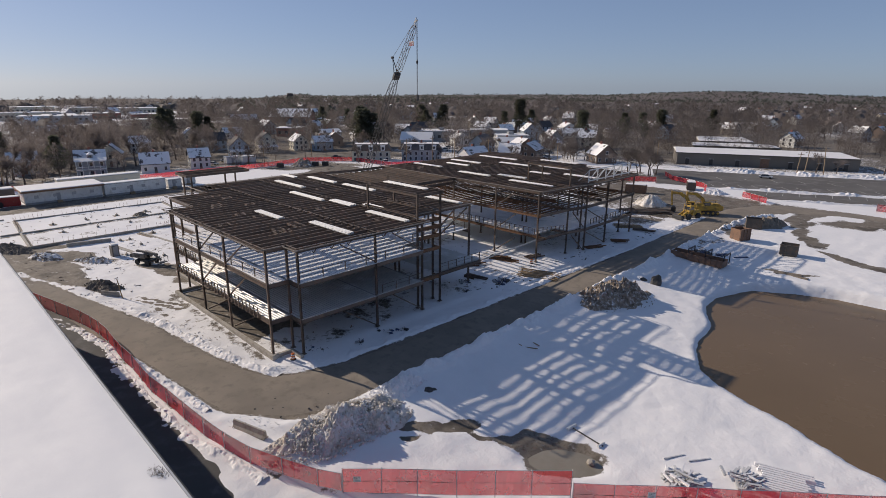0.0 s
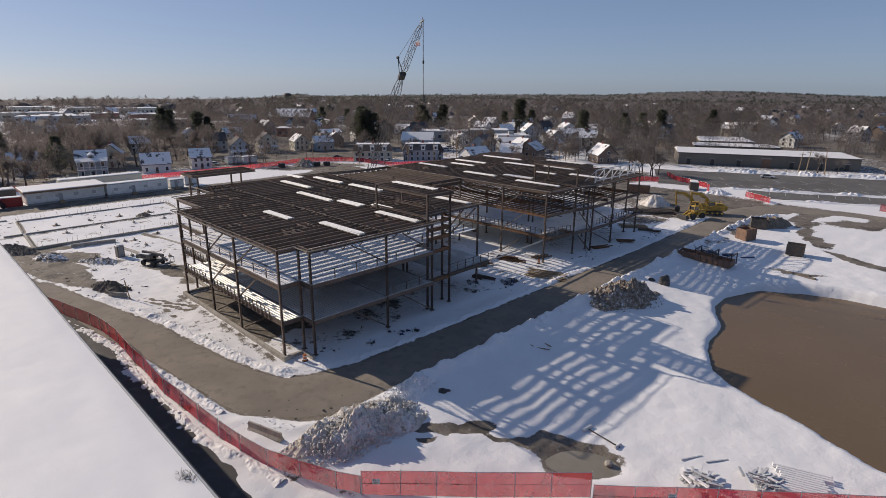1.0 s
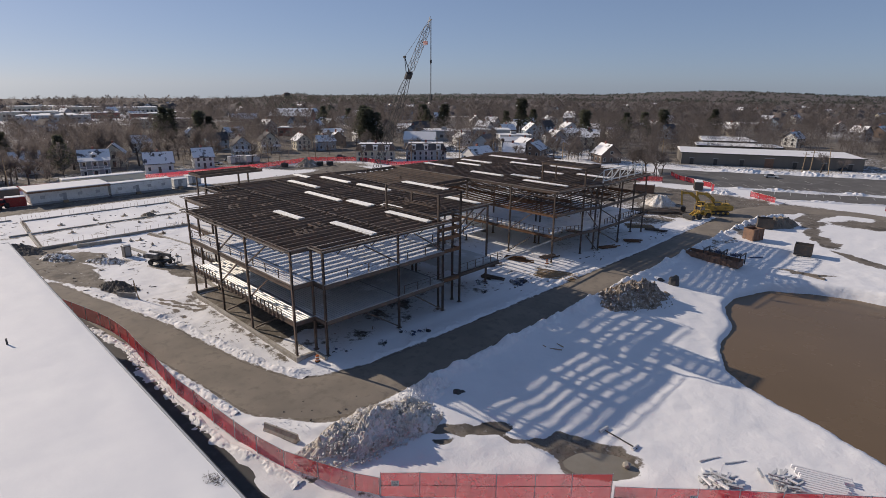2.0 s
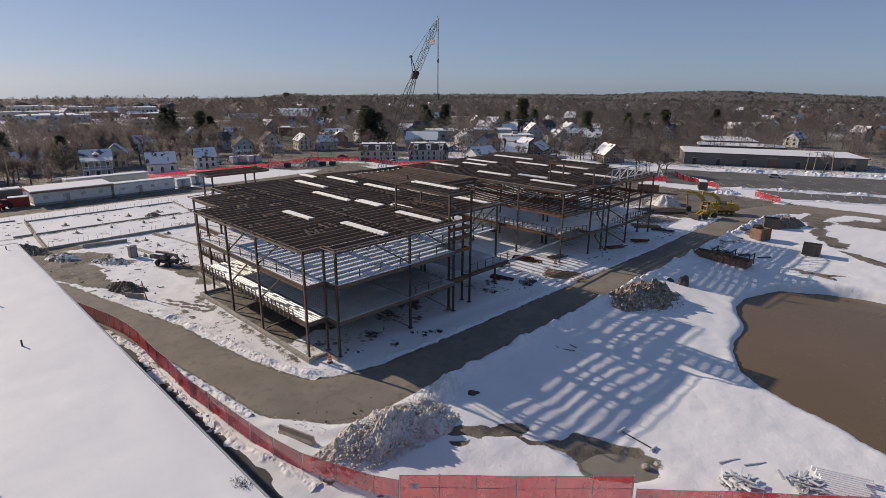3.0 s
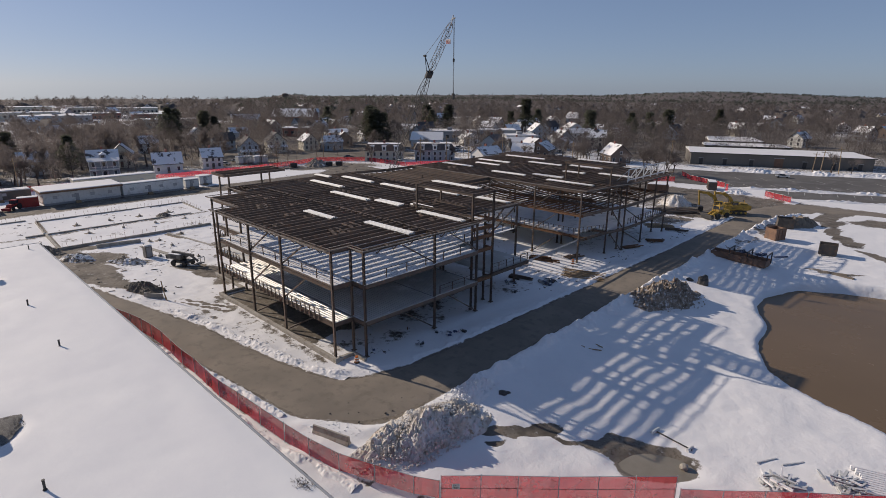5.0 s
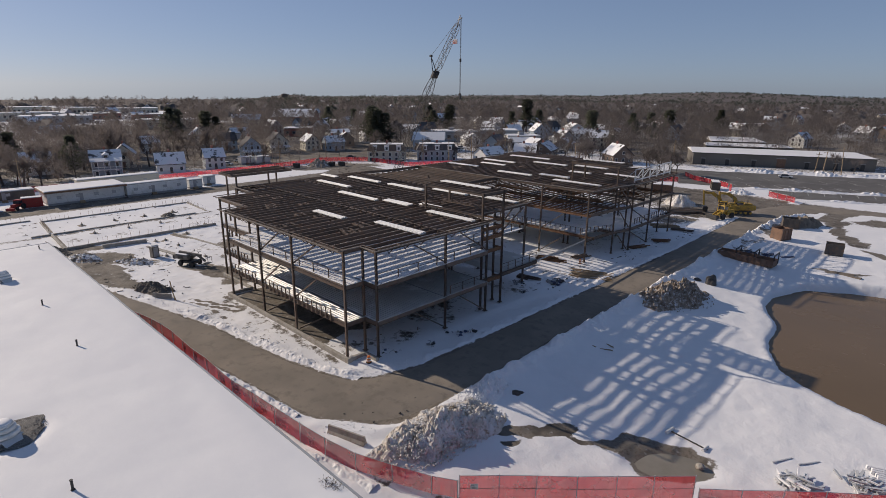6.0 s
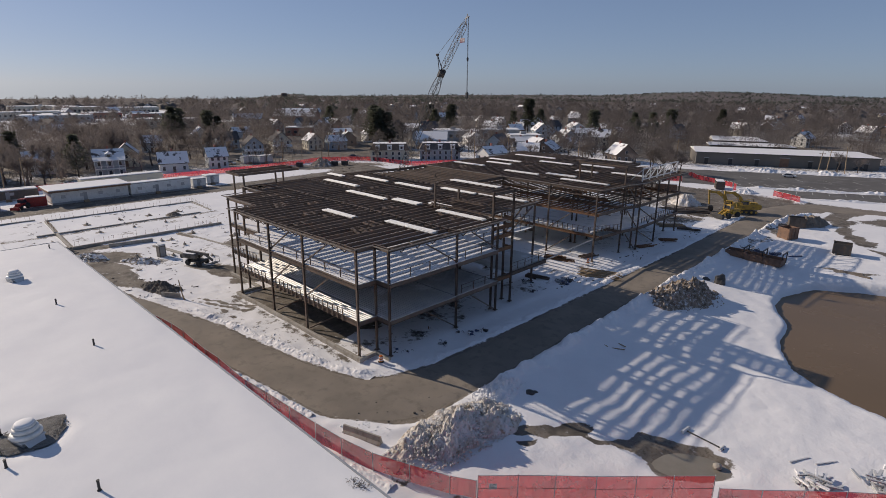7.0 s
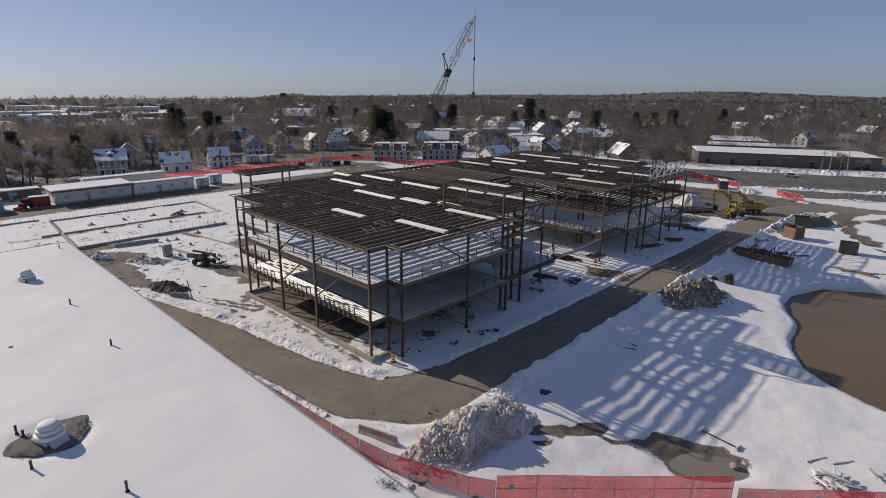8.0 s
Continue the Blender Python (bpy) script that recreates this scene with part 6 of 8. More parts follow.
# ---- office trailers and yard ----
def office_trailer(x0, x1, y0, y1, h, mat, label, overhang=0.15, wins=4, dark_roof=False):
    GZ = field_z((x0 + x1) / 2, (y0 + y1) / 2)
    t = thing("office_trailer", label, "office trailer", group="office trailers")
    part("body", Shape().box(x0, y0, GZ + 0.55, x1, y1, GZ + h, bevel=0.04), mat, t)
    part("skirting", Shape().box(x0 + 0.1, y0 + 0.1, GZ - 0.2, x1 - 0.1, y1 - 0.1, GZ + 0.55), GREY_PAINT, t, "grey skirting")
    part("fascia", Shape().box(x0 - overhang, y0 - overhang, GZ + h, x1 + overhang, y1 + overhang, GZ + h + (0.45 if dark_roof else 0.12), bevel=0.03), BROWN_BIN if dark_roof else GREY_PAINT, t)
    zt = GZ + h + (0.45 if dark_roof else 0.12)
    part("roof_snow", Shape().box(x0 - overhang + 0.1, y0 - overhang + 0.1, zt, x1 + overhang - 0.1, y1 + overhang - 0.1, zt + 0.22, bevel=0.08), SNOW_ROOF, t, "snow on roof")
    for i in range(wins):
        y = y0 + (y1 - y0) * (i + 0.6) / (wins + 0.2)
        w = part("window", Shape().box(x1 + 0.002, y - 0.5, GZ + 1.6, x1 + 0.05, y + 0.5, GZ + 2.4, bevel=0.01), GREY_PAINT, t)
        part("pane", Shape().box(x1 + 0.05, y - 0.42, GZ + 1.68, x1 + 0.06, y + 0.42, GZ + 2.32), TRIM, w)
    ys = y0 + (y1 - y0) * 0.42
    d = part("door", Shape().box(x1 + 0.002, ys - 0.45, GZ + 0.6, x1 + 0.05, ys + 0.45, GZ + 2.6, bevel=0.01), GREY_PAINT, t)
    s = Shape()
    for i in range(3):
        s.box(x1 + 0.05, ys - 0.6, GZ - 0.1, x1 + 1.2 - 0.3 * i, ys + 0.6, GZ + 0.2 * (i + 1))
    part("steps", s, TIMBER, t)
    return t


office_trailer(-189.5, -180.0, 24.0, 42.3, 3.3, WHITE_PAINT, "large white modular site office with snowy roof", 0.7, 4, True)
office_trailer(-182.8, -179.6, 42.9, 59.6, 3.4, WHITE_PAINT, "long white office trailer with snowy roof", 0.1, 4)
office_trailer(-201.0, -197.5, 35.0, 58.0, 3.6, SIDING[1], "cream office trailer behind the others", 0.1, 3)
office_trailer(-183.0, -180.3, 60.6, 64.6, 2.6, WHITE_PAINT, "small white storage trailer", 0.1, 1)
office_trailer(-187.0, -183.5, 66.2, 70.2, 2.7, WHITE_PAINT, "small white storage trailer", 0.1, 1)
office_trailer(-186.0, -179.8, 6.0, 13.2, 3.0, SIDING[3], "pale blue site trailer with snow on it", 0.1, 2)
office_trailer(-199, -195, 12, 24, 2.8, DARK_BIN, "dark storage container with snow on top", 0.05, 1)


def shipping_container(x, y, yaw, mat, label, L=6.0):
    t = thing("storage_container", label, "container", pose(x, y, field_z(x, y), 0, 0, yaw), "storage containers")
    for sy in (-1.2, 1.2):
        s = Shape()
        n = int(L / 0.3)
        for i in range(n):
            s.box(-L / 2 + 0.3 * i, sy - 0.03, 0.15, -L / 2 + 0.3 * i + 0.15, sy + 0.03, 2.45)
        tagged(part("side_ribs", s, mat, t), kind="stuff")
    part("body", Shape().box(-L / 2, -1.19, 0.1, L / 2, 1.19, 2.5, bevel=0.03), mat, t)
    part("roof_snow", Shape().box(-L / 2 + 0.05, -1.15, 2.5, L / 2 - 0.05, 1.15, 2.68, bevel=0.06), SNOW_ROOF, t)
    part("door", Shape().box(L / 2, -1.1, 0.2, L / 2 + 0.05, 1.1, 2.4, bevel=0.01), mat, t)


shipping_container(-182.2, 21.0, 80, RED_PAINT, "dark red storage container with snow on top", 4.5)
shipping_container(-66.0, 178.0, 115, DARK_BIN, "dark storage container by the gate", 5.0)
shipping_container(-75.5, 160.0, 20, BROWN_BIN, "brown storage container behind far wing", 6.0)


def tractor(x, y, yaw):
    t = thing("tractor", "small red loader tractor parked in the yard", "tractor", pose(x, y, field_z(x, y), 0, 0, yaw))
    part("hood", Shape().box(0.2, -0.45, 0.9, 1.9, 0.45, 1.6, bevel=0.1), RED_PAINT, t)
    part("chassis", Shape().box(-1.4, -0.4, 0.6, 1.8, 0.4, 0.95, bevel=0.05), BLACK, t)
    part("cab", Shape().box(-1.2, -0.75, 1.0, 0.15, 0.75, 2.5, bevel=0.12), RED_PAINT, t)
    part("cab_glass", Shape().box(-1.0, -0.77, 1.5, 0.17, 0.77, 2.3, bevel=0.05), GLASS, t)
    part("bucket", Shape().box(2.5, -0.95, 0.2, 3.2, 0.95, 0.9, bevel=0.1), RED_PAINT, t)
    for sy in (-0.6, 0.6):
        part("loader_arm", Shape().bar((0.3, sy, 1.4), (2.7, sy, 0.7), 0.16), RED_PAINT, t)
        wheel(t, -0.9, sy * 1.5, 0.75, 0.75, 0.45)
        wheel(t, 1.4, sy * 1.3, 0.5, 0.5, 0.3)


tractor(-180.6, 17.6, -40)

# far red fence round the site
fence("site_fence", [(-216, -10), (-211, 20), (-208, 50), (-207, 97), (-206.5, 126), (-192, 140), (-170, 142), (-162, 158), (-130, 168), (-100, 176), (-88, 179), (-80, 184)],
      "distant red screened fence along the back of the site", panel=6.0, group="far site fences", height=1.8, base=lambda x, y: -0.4 - float(west_drop(x, y)))
fence("site_fence", [(-84, 200), (-78, 192), (-68.5, 186.5), (-64, 184)], "red screened fence beside the parking lot", panel=4.0, group="far site fences", height=1.9, base=-0.6)
fence("site_fence", [(-50.4, 176.8), (-42.4, 171.2)], "red barrier panels at the site gate", panel=3.0, group="far site fences", height=1.7)
fence("site_fence", [(-61.5, 176.3), (-60.3, 175.2)], "open red gate leaf", panel=2.0, group="far site fences", height=2.6)
fence("site_fence", [(-19, 181), (-8, 182)], "red fence panel beside the parking lot", panel=3.0, group="far site fences", height=2.0)
for q in ((-192, 121, 1.0), (-189.5, 124, 0.9), (-200, 110, 0.7)):
    crate(q[0], q[1], 20, BLACK, 2.2, 1.5, 1.6)
car(-205, 140, 60, BLACK, "dark car parked beyond the site fence")
car(-178, 146, 60, WHITE_PAINT, "white car parked along the street")
car(-205, 36, 80, BLACK, "dark car parked behind the trailers")
for i, q in enumerate(((-222, 105), (-226, 100), (-230, 96), (-236, 104))):
    office_trailer(q[0] - 3, q[0], q[1], q[1] + 6, 2.8, WHITE_PAINT, "small white trailer parked near houses", 0.1, 1) if i < 2 else car(q[0], q[1], 30, WHITE_PAINT, "white van parked near houses")


# small site litter: offcuts, blocks and lumps of earth, too small to tell apart
def litter(n, x0, x1, y0, y1, seed, mat, label, big=1.0):
    r = random.Random(seed)
    pts = np.array([(r.uniform(x0, x1), r.uniform(y0, y1)) for _ in range(n)])
    keep = (road_distance(pts[:, 0], pts[:, 1]) > 0.2) & (fbm(pts[:, 0], pts[:, 1], 6, seed, 3) > -0.1)
    pts = pts[keep]
    s = Shape()
    for x, y, z in zip(pts[:, 0], pts[:, 1], ground_height(pts[:, 0], pts[:, 1])):
        m = Matrix.Translation((x, y, z + 0.03)) @ Euler((r.uniform(-0.2, 0.2), r.uniform(-0.2, 0.2), r.uniform(0, 3.1))).to_matrix().to_4x4()
        L, w = r.choice((0.08, 0.1, 0.14, 0.2, 0.5)) * big, r.uniform(0.03, 0.09) * big
        s.box(-L, -w, -0.03, L, w, w * 0.9, m, bevel=0.01)
    tagged(part("site_litter", s, mat), label, "litter", kind="stuff")


litter(300, -160, -88, 12, 52, 51, MUD, "scattered clods and offcuts on the yard snow")
litter(110, -128, -90, 14, 36, 52, DARK_BIN, "scattered dark scraps on the yard snow", 0.8)
litter(110, -54, -48.6, 60, 128, 53, DARK_BIN, "scattered scraps beside the steel frame", 1.0)
litter(160, -98, -54, 32, 112, 54, STEEL_RUST, "steel scraps on the building pad", 1.0)
litter(60, -86, -56, 23.5, 27.5, 55, CONCRETE, "clods of earth along the foundation", 0.6)
litter(150, -72, -54, 116, 150, 56, DARK_BIN, "scraps and timber round the stored pipes", 1.2)
litter(90, -205, -165, 95, 138, 57, DARK_BIN, "scraps lying about the far yard", 2.0)
# ---- dumpsters and machines ----
def dumpster(x, y, yaw, L, W, H, mat, label, snow=True):
    t = thing("dumpster", label, "dumpster", pose(x, y, field_z(x, y), 0, 0, yaw), "open-top dumpsters")
    wall = 0.08
    part("floor", Shape().box(-L / 2, -W / 2, 0.2, L / 2, W / 2, 0.35), mat, t)
    part("contents", Shape().box(-L / 2 + 0.1, -W / 2 + 0.1, 0.35, L / 2 - 0.1, W / 2 - 0.1, 0.35 + H * 0.35, bevel=0.2), PILE_SNOW, t, "snowy rubbish")
    for sy in (-1, 1):
        s = part("side", Shape().box(-L / 2, sy * W / 2 - wall / 2, 0.2, L / 2, sy * W / 2 + wall / 2, H, bevel=0.02), mat, t)
        for i in range(int(L / 0.9) + 1):
            u = -L / 2 + 0.06 + i * (L - 0.12) / int(L / 0.9)
            part("rib", Shape().box(u - 0.06, sy * (W / 2 + 0.04), 0.2, u + 0.06, sy * (W / 2 + 0.14), H - 0.02) if sy > 0 else Shape().box(u - 0.06, -W / 2 - 0.14, 0.2, u + 0.06, -W / 2 - 0.04, H - 0.02), mat, s)
    for sx in (-1, 1):
        part("end", Shape().box(sx * L / 2 - wall / 2, -W / 2, 0.2, sx * L / 2 + wall / 2, W / 2, H, bevel=0.02), mat, t)
    part("top_rail", Shape().box(-L / 2 - 0.06, -W / 2 - 0.08, H, L / 2 + 0.06, -W / 2 + 0.06, H + 0.1), mat, t)
    part("top_rail", Shape().box(-L / 2 - 0.06, W / 2 - 0.06, H, L / 2 + 0.06, W / 2 + 0.08, H + 0.1), mat, t)
    for sx in (-1, 1):
        for sy in (-1, 1):
            part("roller", Shape().bar((sx * L * 0.4, sy * 0.7 - 0.1, 0.1), (sx * L * 0.4, sy * 0.7 + 0.1, 0.1), 0.22, seg=10), BLACK, t)


# three rusty skips in a row with arched bails
for i, (dx, rot) in enumerate(((0, 2), (3.2, -1), (6.4, -4))):
    x, y = -38.0 + dx, 102.9 - 0.25 * i
    dumpster(x, y, rot, 3.1, 2.3, 1.35, BROWN_BIN, "rusty brown open skip half full of snow")
for x in (-36.5, -33.4, -30.2):
    t = thing("trench_box_frame", "dark steel frame standing across the skips", "steel frame", pose(x, 103.6, field_z(x, 103.6)), "skip frames")
    part("upright", Shape().bar((0, -1.5, 1.3), (0, -1.5, 2.2), 0.16), BLACK, t)
    part("upright", Shape().bar((0, 1.5, 0), (0, 1.5, 2.2), 0.16), BLACK, t)
    part("crossbar", Shape().bar((0, -1.6, 2.2), (0, 1.6, 2.2), 0.18), BLACK, t)
dumpster(-34.5, 124.4, 66, 2.9, 2.3, 2.6, BROWN_BIN, "open brown rusty roll-off dumpster on the snow")
dumpster(-24.2, 119.6, 8, 2.9, 2.3, 2.1, DARK_BIN, "dark open roll-off dumpster on the snow")
dumpster(-35.8, 137.6, 20, 3.2, 2.4, 2.3, DARK_BIN, "dark open dumpster backed against earth bank")
equipment_heap(-35.6, 108.0, 30, 24, 1.9, "heap of dark scaffold frames and boxes dusted with snow")
equipment_heap(-33.2, 109.2, 80, 20, 1.6, "heap of dark scaffold frames and boxes dusted with snow")
tagged(part("loose_board", Shape().box(-1.4, -0.12, 0, 1.4, 0.12, 0.2, bevel=0.02), BLUE_TARP, None, m=pose(-30.0, 111.0, field_z(-30.0, 111.0) + 0.02, 0, 0, 50)), "dark blue bar lying on the snow", "board", "loose boards")
for q in ((-20.6, 107.0, 10), (-19.4, 106.0, -5)):
    tagged(part("mud_slab", Shape().box(-1.8, -0.4, 0, 1.6, 0.4, 0.25, bevel=0.12), MUD, None, m=pose(q[0], q[1], field_z(q[0], q[1]) - 0.05, 0, 0, q[2])), "low strip of mud showing through snow", "mud", kind="stuff")


def excavator(x, y, yaw):
    t = thing("excavator", "yellow tracked excavator with folded boom", "excavator", pose(x, y, field_z(x, y), 0, 0, yaw))
    for sy in (-1.2, 1.2):
        s = Shape()
        pts = [(-2.1, 0.5), (-1.8, 0.05), (1.8, 0.05), (2.1, 0.5), (1.8, 0.95), (-1.8, 0.95)]
        k = len(pts)
        s.add([(a, sy - 0.3, b) for a, b in pts] + [(a, sy + 0.3, b) for a, b in pts], [tuple(range(k)), tuple(reversed(range(k, 2 * k)))] + [(i, k + i, k + (i + 1) % k, (i + 1) % k) for i in range(k)])
        tr = part("track", s, BLACK, t)
        for u in (-1.7, -0.6, 0.6, 1.7):
            part("roller", Shape().bar((u, sy - 0.34, 0.5), (u, sy + 0.34, 0.5), 0.6, seg=10), YELLOW, tr)
    part("grille", Shape().box(-2.0, -1.37, 1.5, -0.4, -1.34, 2.25).box(-2.92, -0.9, 1.5, -2.89, 0.9, 2.1), BLACK, t, "dark engine grille")
    part("engine_cover", Shape().box(-2.1, -0.9, 2.5, -0.5, 0.9, 2.8, bevel=0.1), YELLOW, t)
    part("exhaust", Shape().bar((-1.4, -0.5, 2.8), (-1.4, -0.5, 3.5), 0.14, seg=8), BLACK, t)
    part("handrail", Shape().bar((-0.2, -1.25, 2.5), (-0.2, -1.25, 3.3), 0.06).bar((-0.2, -1.25, 3.3), (-2.0, -1.25, 3.3), 0.06).bar((-2.0, -1.25, 3.3), (-2.0, -1.25, 2.5), 0.06), YELLOW, t)
    part("undercarriage", Shape().box(-1.1, -1.0, 0.5, 1.1, 1.0, 1.1), BLACK, t)
    part("house", Shape().box(-2.3, -1.35, 1.1, 1.2, 1.35, 2.5, bevel=0.12), YELLOW, t)
    part("counterweight", Shape().box(-2.9, -1.3, 1.15, -2.25, 1.3, 2.4, bevel=0.2), YELLOW, t)
    cab = part("cab", Shape().box(0.1, 0.25, 1.2, 1.7, 1.3, 3.3, bevel=0.12), YELLOW, t)
    part("cab_glass", Shape().box(0.3, 0.22, 1.9, 1.72, 1.33, 3.1, bevel=0.05), GLASS, cab)
    part("boom", Shape().bar((0.9, -0.3, 1.8), (2.0, -0.3, 4.0), 0.5, 0.8).bar((1.9, -0.3, 3.8), (3.6, -0.3, 5.0), 0.48, 0.8).bar((3.4, -0.3, 4.95), (5.8, -0.3, 5.1), 0.42, 0.55), YELLOW, t)
    part("stick", Shape().bar((5.7, -0.3, 5.5), (5.3, -0.3, 1.8), 0.36, 0.5), YELLOW, t)
    part("bucket", Shape().box(4.3, -0.9, 0.2, 5.5, 0.3, 1.6, bevel=0.25), BLACK, t)
    for sy in (-0.75, 0.15):
        part("ram", Shape().bar((1.5, sy, 1.5), (2.7, sy, 4.2), 0.16, seg=8), GREY_PAINT, t)
    part("ram", Shape().bar((3.0, -0.3, 5.3), (5.4, -0.3, 5.7), 0.16, seg=8), GREY_PAINT, t)


def wheel_loader(x, y, yaw):
    t = thing("wheel_loader", "yellow wheeled loader parked beside the excavator", "loader", pose(x, y, field_z(x, y), 0, 0, yaw))
    part("rear_body", Shape().box(-3.0, -1.0, 0.9, -0.4, 1.0, 2.1, bevel=0.15), YELLOW, t)
    part("front_frame", Shape().box(0.2, -0.7, 0.7, 1.8, 0.7, 1.5, bevel=0.1), YELLOW, t)
    cab = part("cab", Shape().box(-0.9, -0.8, 1.6, 0.5, 0.8, 3.3, bevel=0.12), YELLOW, t)
    part("cab_glass", Shape().box(-0.7, -0.82, 2.2, 0.52, 0.82, 3.05, bevel=0.05), GLASS, cab)
    part("roll_bar", Shape().bar((-1.4, -0.9, 2.1), (-1.4, -0.9, 3.5), 0.12).bar((-1.4, -0.9, 3.5), (0.7, -0.9, 3.5), 0.12).bar((0.7, -0.9, 3.5), (0.9, -0.9, 1.5), 0.12).bar((-1.4, 0.9, 2.1), (-1.4, 0.9, 3.5), 0.12).bar((-1.4, 0.9, 3.5), (0.7, 0.9, 3.5), 0.12).bar((0.7, 0.9, 3.5), (0.9, 0.9, 1.5), 0.12), YELLOW, t)
    for sy in (-0.55, 0.55):
        part("lift_arm", Shape().bar((1.0, sy, 1.9), (3.2, sy, 0.8), 0.2, 0.35), YELLOW, t)
    part("bucket", Shape().box(2.9, -1.4, 0.15, 3.9, 1.4, 1.2, bevel=0.25), BLACK, t)
    for sx in (-1.9, 1.2):
        for sy in (-1.1, 1.1):
            wheel(t, sx, sy, 0.75, 0.75, 0.55)


excavator(-51.4, 143.0, 206)
excavator(-48.6, 145.6, 216)
wheel_loader(-50.2, 136.6, 250)


# ---- crawler crane ----
def lattice(name, a, b, w0, w1, step, chord, mat, parent, label=""):
    """A square lattice boom from a to b: four chords and zigzag lacing."""
    a, b = Vector(a), Vector(b)
    x = (b - a).normalized()
    y = Vector((0, 0, 1)).cross(x).normalized()
    z = x.cross(y)
    L = (b - a).length
    n = max(2, int(L / step))
    def pt(i, u, v):
        f = i / n
        w = w0 + (w1 - w0) * f
        if f > 0.9:
            w *= 1 - (f - 0.9) * 6
        if f < 0.08:
            w *= 0.35 + f * 8
        return a + x * (L * f) + y * (u * w / 2) + z * (v * w / 2)
    s = Shape()
    corners = [(-1, -1), (1, -1), (1, 1), (-1, 1)]
    for c in corners:
        for i in range(n):
            s.bar(pt(i, *c), pt(i + 1, *c), chord)
    body = tagged(part(name, s, mat, parent, label), kind="stuff")
    for k in range(4):
        c, d = corners[k], corners[(k + 1) % 4]
        s = Shape()
        for i in range(n):
            s.bar(pt(i, *(c if i % 2 else d)), pt(i + 1, *(d if i % 2 else c)), chord * 0.6)
        tagged(part("lacing", s, mat, body), kind="stuff")
    return body


TIP, KNEE, HEEL = Vector((-83.8, 77.1, 42.6)), Vector((-93.6, 80.5, 32.7)), Vector((-119.4, 88.4, 2.2))
crane = thing("crawler_crane", "tall lattice-boom crawler crane standing behind the frame", "crane")
lattice("main_boom", HEEL, KNEE, 1.4, 1.4, 1.6, 0.095, BLACK, crane, "dark lattice main boom")
lattice("jib", KNEE + Vector((0.3, -0.1, 0.4)), TIP - Vector((0.3, -0.1, 0.9)), 1.1, 0.85, 1.25, 0.07, DARK_BIN, crane, "dark lattice jib")
m = span(KNEE - (KNEE - HEEL).normalized() * 1.2, KNEE + (TIP - KNEE).normalized() * 0.9)
part("boom_head", Shape().box(0.2, -0.7, -0.6, 1.8, 0.7, 0.6, m, bevel=0.3), BLACK, crane, "black boom head block")
STRUT = KNEE + Vector((-1.5, 0.2, 3.6))
part("strut", Shape().bar(KNEE + Vector((-0.3, -0.5, 0.5)), STRUT, 0.13).bar(KNEE + Vector((-0.3, 0.5, 0.5)), STRUT, 0.13), BLACK, crane)
part("strut_head", Shape().box(-0.24, -0.24, -0.24, 0.24, 0.24, 0.24, Matrix.Translation(STRUT), bevel=0.1), BLACK, crane)
part("pendant", Shape().bar(STRUT, TIP, 0.05), BLACK, crane)
part("jib_nose", Shape().bar(TIP - Vector((0.3, 0, 1.0)), TIP + Vector((0.3, -0.1, 0.5)), 0.14).bar(TIP - Vector((0.3, 0, 0.3)), TIP + Vector((0.8, -0.2, 0)), 0.2), GREY_PAINT, crane, "grey jib nose")
for off in (-0.08, 0.08):
    part("hoist_rope", Shape().bar(TIP + Vector((0.6, -0.2 + off, 0)), (TIP.x + 0.6, TIP.y - 0.2 + off, 28.6), 0.05), BLACK, crane)
part("hook_block", Shape().box(-0.2, -0.2, -0.7, 0.2, 0.2, 0.5, Matrix.Translation((TIP.x + 0.6, TIP.y - 0.2, 28.4)), bevel=0.1), BLACK, crane)
part("overhaul_ball", Shape().lathe([(0.08, -0.4), (0.2, -0.2), (0.2, 0.2), (0.08, 0.4)], 12, Matrix.Translation((TIP.x + 0.6, TIP.y - 0.2, 35.0))), BLACK, crane)
fl = part("flag", Shape().box(-0.6, -0.03, -0.4, 0.6, 0.03, 0.4, Matrix.Translation(TIP + Vector((-0.5, -0.6, -4.2)))), WHITE_PAINT, crane, "small flag with red stripes")
for i in range(4):
    part("stripe", Shape().box(-0.6, -0.045, -0.38 + 0.2 * i, 0.6, 0.045, -0.28 + 0.2 * i, Matrix.Translation(TIP + Vector((-0.5, -0.6, -4.2)))), RED_PAINT, fl)
base = Vector((HEEL.x - 1.8, HEEL.y + 0.6, GZ))
mb = Matrix.Translation(base) @ Matrix.Rotation(math.atan2(KNEE.y - HEEL.y, KNEE.x - HEEL.x), 4, "Z")
part("machinery_house", Shape().box(-6.0, -1.7, 1.3, 1.4, 1.7, 3.6, mb, bevel=0.15), RED_PAINT, crane)
part("operator_cab", Shape().box(1.4, 0.6, 1.4, 3.2, 1.9, 3.4, mb, bevel=0.15), RED_PAINT, crane)
part("counterweight", Shape().box(-7.4, -2.2, 1.2, -6.0, 2.2, 3.0, mb, bevel=0.1), BLACK, crane)
part("gantry", Shape().bar(mb @ Vector((-2.5, 0, 3.5)), HEEL + Vector((-2.2, 0.7, 5.0)), 0.3).bar(mb @ Vector((-5.5, 0, 3.5)), HEEL + Vector((-2.2, 0.7, 5.0)), 0.3), BLACK, crane)
for sy in (-2.6, 2.6):
    part("crawler_track", Shape().box(-4.0, sy - 0.5, 0, 4.0, sy + 0.5, 1.2, mb, bevel=0.35), BLACK, crane)
part("car_body", Shape().box(-1.5, -2.2, 0.4, 1.5, 2.2, 1.3, mb), BLACK, crane)
